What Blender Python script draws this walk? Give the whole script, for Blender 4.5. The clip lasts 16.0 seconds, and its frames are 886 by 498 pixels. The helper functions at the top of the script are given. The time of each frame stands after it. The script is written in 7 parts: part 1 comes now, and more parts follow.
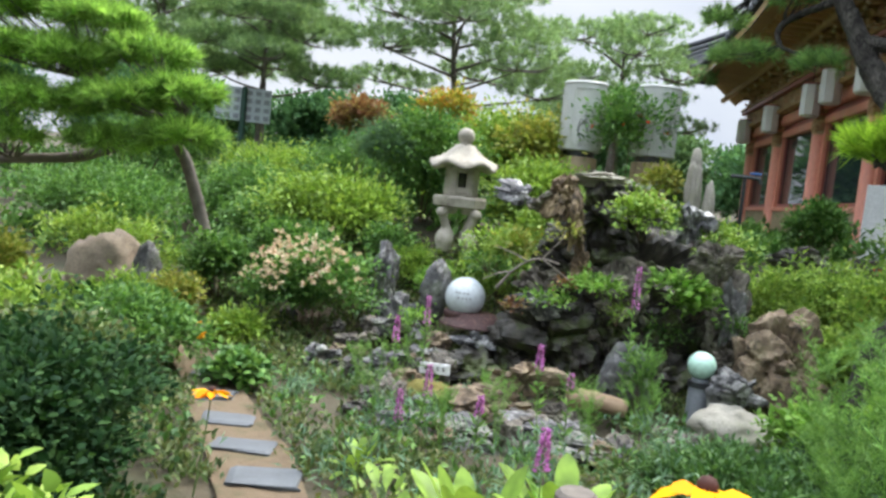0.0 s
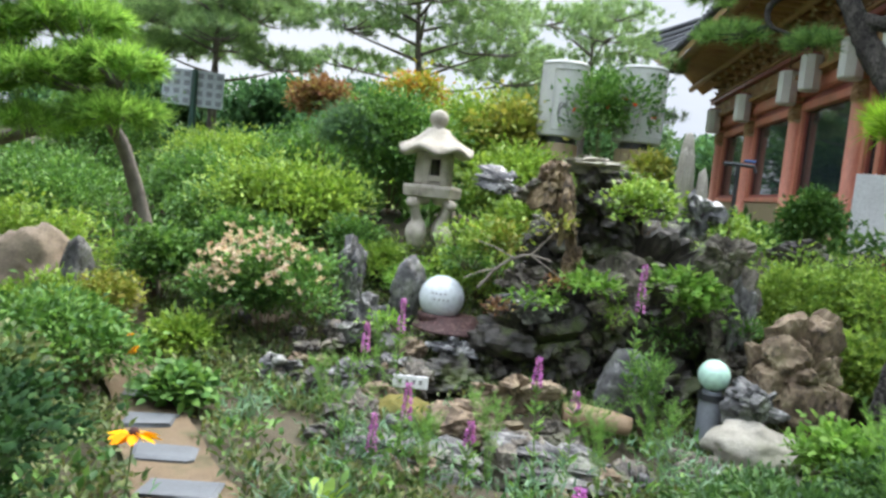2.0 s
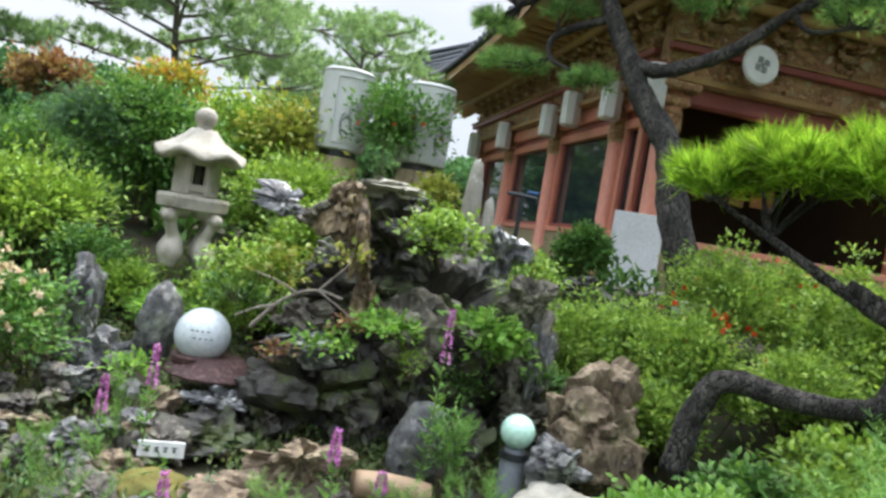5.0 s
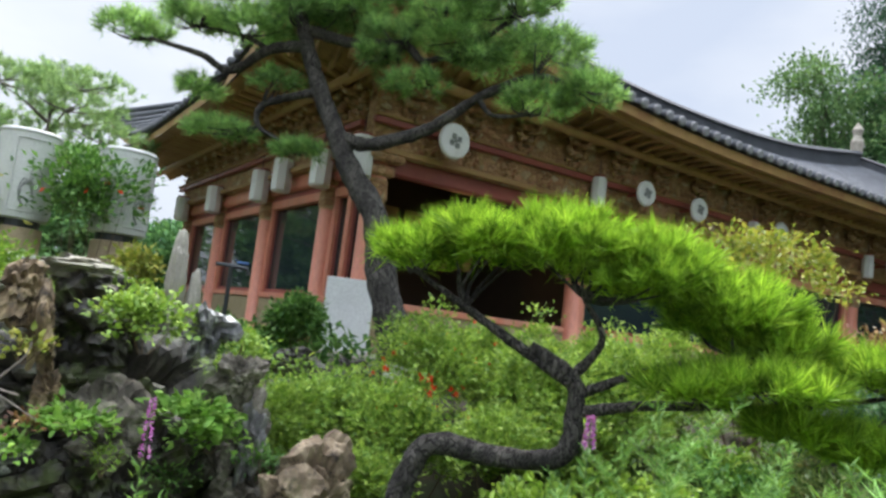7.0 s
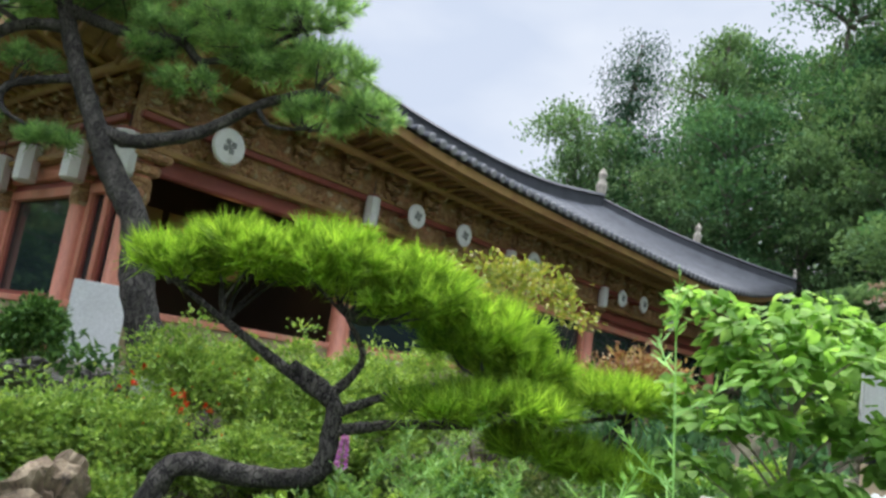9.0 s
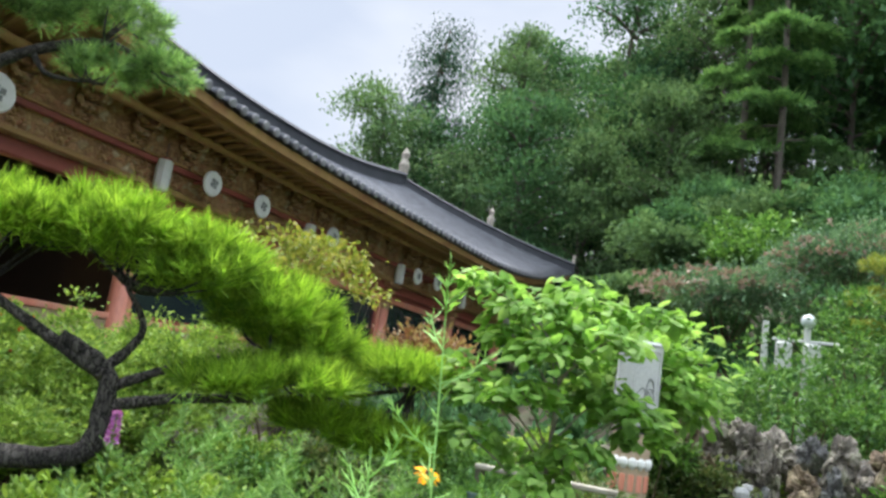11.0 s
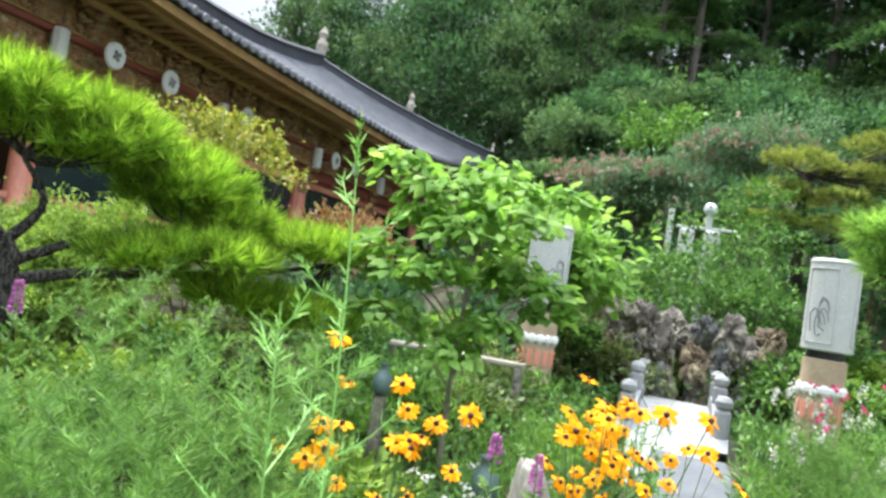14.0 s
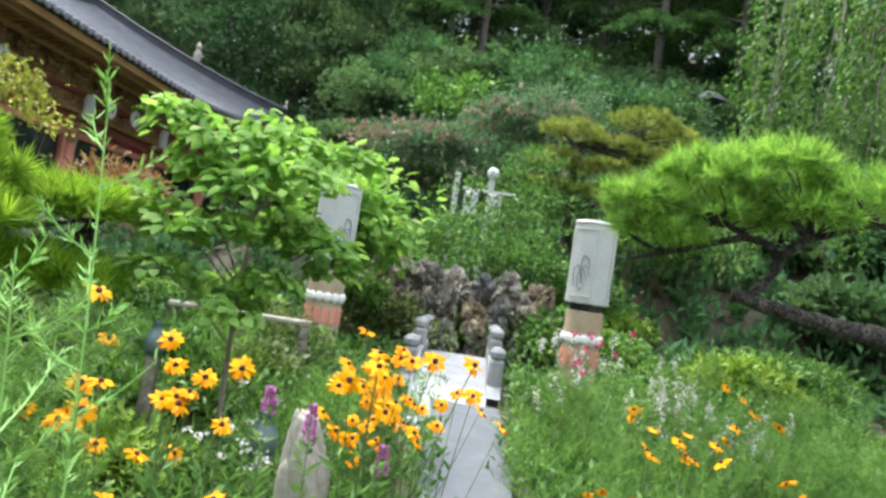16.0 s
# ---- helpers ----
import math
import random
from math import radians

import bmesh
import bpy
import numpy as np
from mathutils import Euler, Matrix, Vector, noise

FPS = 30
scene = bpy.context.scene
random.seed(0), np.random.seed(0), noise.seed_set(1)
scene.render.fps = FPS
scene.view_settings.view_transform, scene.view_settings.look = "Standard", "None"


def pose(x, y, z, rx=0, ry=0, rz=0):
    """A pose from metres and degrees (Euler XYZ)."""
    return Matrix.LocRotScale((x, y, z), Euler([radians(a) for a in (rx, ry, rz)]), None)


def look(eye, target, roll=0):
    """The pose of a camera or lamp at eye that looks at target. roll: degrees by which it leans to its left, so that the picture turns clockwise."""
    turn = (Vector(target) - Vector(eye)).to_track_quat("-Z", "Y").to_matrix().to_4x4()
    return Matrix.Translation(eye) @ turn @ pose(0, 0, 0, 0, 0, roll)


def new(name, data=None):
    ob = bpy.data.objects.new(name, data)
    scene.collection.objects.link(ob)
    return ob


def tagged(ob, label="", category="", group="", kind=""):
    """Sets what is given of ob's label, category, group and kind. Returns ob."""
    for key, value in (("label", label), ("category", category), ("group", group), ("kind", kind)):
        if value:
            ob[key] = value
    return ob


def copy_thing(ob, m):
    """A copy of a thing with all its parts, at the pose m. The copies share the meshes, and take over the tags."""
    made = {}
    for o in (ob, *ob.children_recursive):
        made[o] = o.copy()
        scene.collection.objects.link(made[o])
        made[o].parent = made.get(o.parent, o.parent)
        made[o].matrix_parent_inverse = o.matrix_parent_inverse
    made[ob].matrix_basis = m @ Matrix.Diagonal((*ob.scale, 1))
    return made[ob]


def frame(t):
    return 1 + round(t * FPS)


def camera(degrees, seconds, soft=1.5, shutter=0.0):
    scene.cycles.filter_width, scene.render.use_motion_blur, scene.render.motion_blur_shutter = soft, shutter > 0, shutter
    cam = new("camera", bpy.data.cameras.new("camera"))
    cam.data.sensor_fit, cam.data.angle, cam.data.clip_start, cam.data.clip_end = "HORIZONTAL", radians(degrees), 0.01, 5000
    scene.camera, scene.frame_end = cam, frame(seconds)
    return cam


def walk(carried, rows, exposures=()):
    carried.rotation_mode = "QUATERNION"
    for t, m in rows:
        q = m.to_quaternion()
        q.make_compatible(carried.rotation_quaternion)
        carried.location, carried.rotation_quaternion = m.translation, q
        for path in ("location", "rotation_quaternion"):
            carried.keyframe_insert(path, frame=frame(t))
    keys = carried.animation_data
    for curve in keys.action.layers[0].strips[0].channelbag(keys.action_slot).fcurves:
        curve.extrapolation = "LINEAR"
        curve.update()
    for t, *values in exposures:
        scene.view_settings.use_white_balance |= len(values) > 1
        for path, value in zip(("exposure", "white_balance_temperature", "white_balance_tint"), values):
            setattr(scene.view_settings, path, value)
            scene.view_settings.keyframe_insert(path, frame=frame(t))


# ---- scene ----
cam = camera(60.6, 16.0, soft=2.8)
METRES, EYE, TILT, LEAN, TURN = 2.2, 1.5, 0.0, 0.0, 10.0
ROWS = [
    (0.0, 0.0, 0.0, 0.0, 0.45, -4.27, -5.99),
    (0.5, -0.0422, 0.0829, -0.0127, -0.39, -4.34, -5.78),
    (1.0, -0.0779, 0.1786, -0.0153, -2.49, -4.39, -5.41),
    (1.5, -0.0643, 0.2693, -0.0178, -2.88, -4.42, -5.39),
    (2.0, -0.0496, 0.3366, -0.0192, -2.61, -4.56, -5.97),
    (2.5, -0.0671, 0.4091, -0.027, -4.28, -6.06, -6.43),
    (3.0, -0.1019, 0.4839, -0.0263, -8.61, -7.52, -6.66),
    (3.5, -0.103, 0.5514, -0.0243, -10.27, -8.06, -6.47),
    (4.0, -0.074, 0.6063, -0.0023, -11.38, -5.36, -7.37),
    (4.5, -0.0737, 0.6457, -0.0001, -12.67, -4.19, -9.04),
    (5.0, -0.0999, 0.7064, 0.0155, -21.33, -1.39, -9.56),
    (5.2, -0.1244, 0.7212, 0.0218, -27.95, -0.15, -9.26),
    (7.3, -0.0875, 0.6905, 0.0625, -43.06, 6.62, -7.3),
    (7.5, -0.087, 0.6893, 0.066, -43.49, 6.72, -7.71),
    (8.0, -0.0856, 0.6724, 0.068, -46.84, 7.72, -8.33),
    (8.5, -0.0882, 0.6728, 0.0696, -53.21, 8.84, -8.38),
    (9.0, -0.0992, 0.6732, 0.0715, -60.22, 9.69, -8.48),
    (9.5, -0.1071, 0.6669, 0.0727, -64.88, 10.07, -8.54),
    (10.0, -0.1137, 0.6584, 0.0734, -68.36, 10.23, -8.42),
    (12.5, -0.1183, 0.6366, 0.064, -82.76, 8.74, -9.25),
    (13.0, -0.1165, 0.6407, 0.0557, -81.91, 6.57, -9.23),
    (13.5, -0.1147, 0.6411, 0.0497, -81.41, 4.39, -8.97),
    (14.0, -0.1173, 0.6299, 0.0437, -81.77, 2.63, -8.83),
    (14.5, -0.1174, 0.623, 0.0403, -84.56, 1.96, -8.92),
    (15.0, -0.1216, 0.6115, 0.0367, -88.62, 1.72, -9.07),
    (15.5, -0.1247, 0.6008, 0.035, -93.45, 1.76, -9.03),
    (16.0, -0.1313, 0.5931, 0.0326, -97.33, 2.14, -8.72),
]
walk(cam, [(t, pose(0, 0, EYE, TILT, LEAN, TURN) @ pose(METRES * x, METRES * y, METRES * z, 90 + pitch, roll, yaw)) for t, x, y, z, yaw, pitch, roll in ROWS], exposures=[(0.0, 1.38), (1.5, 1.42), (2.5, 1.54), (3.5, 1.57), (5.0, 1.5), (8.0, 1.46), (10.0, 1.42), (12.5, 1.72), (14.0, 1.8), (15.0, 1.68), (16.0, 1.56)])

# ---- light ----
SUN_EL, SUN_AZ = 58.0, -40.0
world = bpy.data.worlds.new("overcast_sky")
scene.world = world
world.use_nodes = True
wt = world.node_tree
wt.nodes.clear()
w_out = wt.nodes.new("ShaderNodeOutputWorld")
w_bg = wt.nodes.new("ShaderNodeBackground")
w_sky = wt.nodes.new("ShaderNodeTexSky")
w_sky.sky_type = "NISHITA"
w_sky.sun_disc = False
w_sky.sun_elevation = radians(SUN_EL)
w_sky.sun_rotation = radians(SUN_AZ)
w_sky.air_density, w_sky.dust_density = 1.0, 3.0
w_co = wt.nodes.new("ShaderNodeTexCoord")
w_map = wt.nodes.new("ShaderNodeMapping")
w_map.inputs["Scale"].default_value = (1.0, 1.0, 2.6)
w_no = wt.nodes.new("ShaderNodeTexNoise")
w_no.inputs["Scale"].default_value, w_no.inputs["Detail"].default_value = 2.2, 5.0
w_rmp = wt.nodes.new("ShaderNodeValToRGB")
w_rmp.color_ramp.elements[0].position, w_rmp.color_ramp.elements[0].color = 0.32, (2.48, 2.78, 3.36, 1)
w_rmp.color_ramp.elements[1].position, w_rmp.color_ramp.elements[1].color = 0.66, (3.5, 3.66, 3.92, 1)
w_sep = wt.nodes.new("ShaderNodeSeparateXYZ")
w_up = wt.nodes.new("ShaderNodeMapRange")
w_up.inputs["From Min"].default_value, w_up.inputs["From Max"].default_value = 0.5, 1.0
w_up.inputs["To Min"].default_value, w_up.inputs["To Max"].default_value = 1.0, 7.0
w_cl = wt.nodes.new("ShaderNodeVectorMath")
w_cl.operation = "SCALE"
w_mix = wt.nodes.new("ShaderNodeMixRGB")
w_mix.inputs["Fac"].default_value = 0.94
wt.links.new(w_co.outputs["Generated"], w_sep.inputs["Vector"])
wt.links.new(w_sep.outputs["Z"], w_up.inputs["Value"])
wt.links.new(w_rmp.outputs["Color"], w_cl.inputs[0])
wt.links.new(w_up.outputs["Result"], w_cl.inputs["Scale"])
wt.links.new(w_co.outputs["Generated"], w_map.inputs["Vector"])
wt.links.new(w_map.outputs["Vector"], w_no.inputs["Vector"])
wt.links.new(w_no.outputs["Fac"], w_rmp.inputs["Fac"])
wt.links.new(w_sky.outputs["Color"], w_mix.inputs["Color1"])
wt.links.new(w_cl.outputs["Vector"], w_mix.inputs["Color2"])
wt.links.new(w_mix.outputs["Color"], w_bg.inputs["Color"])
w_bg.inputs["Strength"].default_value = 0.1
wt.links.new(w_bg.outputs["Background"], w_out.inputs["Surface"])

sun = new("sun", bpy.data.lights.new("sun", "SUN"))
sun.data.energy, sun.data.angle, sun.data.color = 2.0, radians(25), (1.0, 0.92, 0.83)
sun.matrix_world = look((0, 0, 30), (-math.sin(radians(SUN_AZ)) * -1, -math.cos(radians(SUN_AZ)), 30 - math.tan(radians(SUN_EL))))

# ---- materials ----


def shader(name):
    m = bpy.data.materials.new(name)
    m.use_nodes = True
    nt = m.node_tree
    return m, nt, nt.nodes["Principled BSDF"], nt.nodes["Material Output"]


def ramp(nt, fac, stops):
    r = nt.nodes.new("ShaderNodeValToRGB")
    e = r.color_ramp.elements
    while len(e) < len(stops):
        e.new(0.5)
    for el, (p, c) in zip(e, stops):
        el.position, el.color = p, (*c, 1)
    nt.links.new(fac, r.inputs["Fac"])
    return r.outputs["Color"]


def coords(nt, scale=(1, 1, 1)):
    co = nt.nodes.new("ShaderNodeTexCoord")
    mp = nt.nodes.new("ShaderNodeMapping")
    mp.inputs["Scale"].default_value = scale
    nt.links.new(co.outputs["Object"], mp.inputs["Vector"])
    return mp.outputs["Vector"]


def noise_fac(nt, scale, detail=6.0, vec=None, rough=0.6):
    n = nt.nodes.new("ShaderNodeTexNoise")
    n.inputs["Scale"].default_value, n.inputs["Detail"].default_value = scale, detail
    n.inputs["Roughness"].default_value = rough
    nt.links.new(vec if vec is not None else coords(nt), n.inputs["Vector"])
    return n.outputs["Fac"]


def mix(nt, fac, a, b, mode="MIX"):
    x = nt.nodes.new("ShaderNodeMixRGB")
    x.blend_type = mode
    for s, v in (("Fac", fac), ("Color1", a), ("Color2", b)):
        if isinstance(v, (int, float)):
            x.inputs[s].default_value = v
        elif isinstance(v, tuple):
            x.inputs[s].default_value = (*v, 1)
        else:
            nt.links.new(v, x.inputs[s])
    return x.outputs["Color"]


def bump(nt, bsdf, fac, strength, dist):
    b = nt.nodes.new("ShaderNodeBump")
    b.inputs["Strength"].default_value, b.inputs["Distance"].default_value = strength, dist
    nt.links.new(fac, b.inputs["Height"])
    nt.links.new(b.outputs["Normal"], bsdf.inputs["Normal"])


def mat_surface(name, dark, light, scale=6.0, fine=60.0, rough=0.7, relief=0.01, stain=None, metal=0.0, strength=0.6, stretch=(1, 1, 1), stain_scale=2.0):
    """Two scales of colour change, fine relief, and an optional stain."""
    m, nt, bs, _ = shader(name)
    vec = coords(nt, stretch)
    big = noise_fac(nt, scale, 5, vec)
    small = noise_fac(nt, fine, 4, vec)
    col = ramp(nt, big, [(0.3, dark), (0.7, light)])
    col = mix(nt, 0.35, col, ramp(nt, small, [(0.3, tuple(c * 0.55 for c in dark)), (0.7, tuple(min(1, c * 1.15) for c in light))]))
    if stain:
        s = ramp(nt, noise_fac(nt, stain_scale, 8, vec), [(0.5, (0, 0, 0)), (0.68, (1, 1, 1))])
        col = mix(nt, s, col, stain)
    nt.links.new(col, bs.inputs["Base Color"])
    rr = ramp(nt, small, [(0.2, (rough * 0.8,) * 3), (0.8, (min(1, rough * 1.15),) * 3)])
    nt.links.new(rr, bs.inputs["Roughness"])
    bs.inputs["Metallic"].default_value = metal
    bump(nt, bs, mix(nt, 0.5, big, small), strength, relief)
    return m


def mat_leaf(name, stops, rough=0.5, through_light=0.3, patch=1.2, spec=0.28, fine=9.0):
    """Leaves: each its own tint, with larger patches, lit through."""
    m, nt, bs, out = shader(name)
    geo = nt.nodes.new("ShaderNodeNewGeometry")
    n = len(stops)
    col = ramp(nt, geo.outputs["Random Per Island"], [(i / max(1, n - 1), c) for i, c in enumerate(stops)])
    pt = ramp(nt, noise_fac(nt, patch, 3), [(0.3, (0.72, 0.76, 0.7)), (0.7, (1.2, 1.2, 1.1))])
    col = mix(nt, 1.0, col, pt, "MULTIPLY")
    tuft = ramp(nt, noise_fac(nt, fine or 5.0, 2), [(0.32, (0.55, 0.6, 0.6)), (0.66, (1.4, 1.38, 1.2))])
    col = mix(nt, 0.8 if fine else 0.0, col, tuft, "MULTIPLY")
    nt.links.new(col, bs.inputs["Base Color"])
    bs.inputs["Roughness"].default_value = rough
    bs.inputs["Specular IOR Level"].default_value = spec
    tr = nt.nodes.new("ShaderNodeBsdfTranslucent")
    nt.links.new(mix(nt, 1.0, col, (1.2, 1.22, 0.82), "MULTIPLY"), tr.inputs["Color"])
    mx = nt.nodes.new("ShaderNodeMixShader")
    mx.inputs["Fac"].default_value = through_light
    nt.links.new(bs.outputs["BSDF"], mx.inputs[1])
    nt.links.new(tr.outputs["BSDF"], mx.inputs[2])
    nt.links.new(mx.outputs["Shader"], out.inputs["Surface"])
    return m


def mat_plain(name, col, rough=0.5, metal=0.0, vary=0.12):
    return mat_surface(name, tuple(c * (1 - vary) for c in col), tuple(min(1, c * (1 + vary)) for c in col), 3, 40, rough, 0.002, metal=metal, strength=0.3)


M = {}
M["soil"] = mat_surface("dark_soil_and_moss", (0.035, 0.028, 0.018), (0.085, 0.07, 0.04), 2.5, 40, 0.95, 0.03, (0.035, 0.05, 0.018))
M["path"] = mat_surface("packed_sandy_soil", (0.085, 0.06, 0.036), (0.19, 0.138, 0.082), 5, 90, 0.95, 0.02, (0.07, 0.065, 0.03), strength=1.0, stain_scale=5)
M["slab"] = mat_surface("blue_grey_flagstone", (0.068, 0.076, 0.086), (0.122, 0.136, 0.15), 5, 70, 0.8, 0.006)
M["granite"] = mat_surface("pale_granite", (0.27, 0.25, 0.21), (0.43, 0.40, 0.335), 7, 120, 0.9, 0.008, (0.17, 0.155, 0.12), stain_scale=4)
M["white_granite"] = mat_surface("white_granite", (0.19, 0.198, 0.205), (0.28, 0.29, 0.30), 4, 120, 0.7, 0.004, (0.32, 0.33, 0.32))


def mat_rock(name, dark, mid, pale, rough=0.75, moss=0.0, vein=0.5):
    """Broken stone: patches, pale veins, dark cracks, and moss on upward faces' hollows."""
    m, nt, bs, _ = shader(name)
    vec = coords(nt)
    big = noise_fac(nt, 5, 8, vec, 0.7)
    fine = noise_fac(nt, 38, 6, vec, 0.7)
    col = ramp(nt, big, [(0.32, dark), (0.5, mid), (0.7, pale)])
    vn = ramp(nt, noise_fac(nt, 9, 10, vec, 0.75), [(0.54, (0, 0, 0)), (0.62, (vein,) * 3)])
    col = mix(nt, vn, col, tuple(min(0.75, c * 1.5) for c in pale))
    dk = ramp(nt, noise_fac(nt, 14, 8, vec, 0.7), [(0.36, (1, 1, 1)), (0.46, (0, 0, 0))])
    col = mix(nt, dk, col, tuple(c * 0.45 for c in dark))
    col = mix(nt, 0.5, col, mix(nt, 1.0, col, ramp(nt, fine, [(0.3, (0.35, 0.35, 0.35)), (0.7, (1.5, 1.5, 1.5))]), "MULTIPLY"))
    if moss:
        ms = ramp(nt, noise_fac(nt, 3.2, 9, vec, 0.7), [(0.5, (0, 0, 0)), (0.6, (moss,) * 3)])
        col = mix(nt, ms, col, (0.07, 0.10, 0.02))
    nt.links.new(col, bs.inputs["Base Color"])
    nt.links.new(ramp(nt, fine, [(0.2, (rough * 0.75,) * 3), (0.8, (min(1, rough * 1.2),) * 3)]), bs.inputs["Roughness"])
    bump(nt, bs, mix(nt, 0.45, big, fine), 0.9, 0.014)
    return m


M["rock_dark"] = mat_rock("dark_wet_rock", (0.010, 0.009, 0.008), (0.034, 0.03, 0.024), (0.105, 0.095, 0.078), 0.5, 0.7, 0.25)
M["rock_grey"] = mat_rock("grey_veined_rock", (0.035, 0.035, 0.036), (0.115, 0.116, 0.118), (0.27, 0.27, 0.265), 0.75, 0.4, 0.55)
M["rock_ochre"] = mat_rock("ochre_streaked_rock", (0.032, 0.022, 0.013), (0.145, 0.10, 0.055), (0.36, 0.275, 0.165), 0.8, 0.2, 0.4)
M["rock_sand"] = mat_surface("sandy_boulder", (0.20, 0.155, 0.11), (0.42, 0.35, 0.27), 4, 40, 0.85, 0.02, (0.10, 0.075, 0.05))
M["rock_tan"] = mat_rock("tan_pitted_rock", (0.05, 0.034, 0.022), (0.17, 0.125, 0.08), (0.34, 0.275, 0.19), 0.85, 0.25, 0.45)
M["pedestal"] = mat_surface("tan_painted_stone", (0.30, 0.22, 0.14), (0.45, 0.36, 0.25), 5, 50, 0.8, 0.004)
M["rock_brown"] = mat_rock("brown_grey_rock", (0.04, 0.035, 0.028), (0.13, 0.115, 0.094), (0.28, 0.255, 0.215), 0.85, 0.4, 0.4)
M["rock_vein"] = mat_rock("black_rock_with_white_veins", (0.014, 0.015, 0.018), (0.1, 0.103, 0.11), (0.46, 0.46, 0.45), 0.6, 0.1, 0.9)
M["rock_white"] = mat_surface("pale_boulder", (0.24, 0.228, 0.19), (0.39, 0.37, 0.315), 4, 40, 0.85, 0.02, (0.22, 0.22, 0.16))


def mat_bark(name, crack, plate, pale, scale=30.0):
    """Flaking bark: plates with dark cracks between, pale where it has flaked."""
    m, nt, bs, _ = shader(name)
    vec = coords(nt, (1, 1, 0.45))
    vo = nt.nodes.new("ShaderNodeTexVoronoi")
    vo.feature = "DISTANCE_TO_EDGE"
    vo.inputs["Scale"].default_value = scale
    wn = nt.nodes.new("ShaderNodeTexNoise")
    wn.inputs["Scale"].default_value, wn.inputs["Detail"].default_value = 9.0, 5.0
    nt.links.new(vec, wn.inputs["Vector"])
    nt.links.new(mix(nt, 0.22, vec, wn.outputs["Color"]), vo.inputs["Vector"])
    big, small = noise_fac(nt, 5, 5, vec), noise_fac(nt, 50, 5, vec)
    col = ramp(nt, big, [(0.35, plate), (0.66, pale)])
    col = mix(nt, ramp(nt, vo.outputs["Distance"], [(0.02, (1, 1, 1)), (0.12, (0, 0, 0))]), col, crack)
    col = mix(nt, 0.5, col, mix(nt, 1.0, col, ramp(nt, small, [(0.3, (0.4, 0.4, 0.4)), (0.7, (1.4, 1.4, 1.4))]), "MULTIPLY"))
    nt.links.new(col, bs.inputs["Base Color"])
    bs.inputs["Roughness"].default_value = 0.95
    bump(nt, bs, mix(nt, 0.4, ramp(nt, vo.outputs["Distance"], [(0.0, (0, 0, 0)), (0.2, (1, 1, 1))]), small), 1.0, 0.03)
    return m


M["bark"] = mat_bark("dark_pine_bark", (0.007, 0.006, 0.006), (0.03, 0.027, 0.024), (0.14, 0.13, 0.115))
M["bark_grey"] = mat_surface("grey_bark", (0.14, 0.12, 0.10), (0.32, 0.28, 0.24), 8, 40, 0.95, 0.02, strength=1.0, stretch=(1, 1, 0.3))
M["bark_far"] = mat_surface("far_trunk_bark", (0.075, 0.066, 0.055), (0.18, 0.16, 0.138), 3, 12, 0.95, 0.02)
M["stem"] = mat_plain("green_stem", (0.10, 0.17, 0.05), 0.6)
M["twig"] = mat_plain("brown_twig", (0.09, 0.06, 0.035), 0.9)
M["red_wood"] = mat_surface("faded_red_paint", (0.55, 0.19, 0.125), (0.70, 0.29, 0.2), 3, 40, 0.55, 0.003, (0.52, 0.26, 0.19), stretch=(1, 1, 0.2))
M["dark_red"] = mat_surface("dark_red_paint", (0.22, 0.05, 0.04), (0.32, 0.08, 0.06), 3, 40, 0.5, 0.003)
M["ochre"] = mat_surface("ochre_painted_wood", (0.25, 0.145, 0.05), (0.41, 0.25, 0.095), 4, 40, 0.6, 0.006, (0.22, 0.10, 0.04))


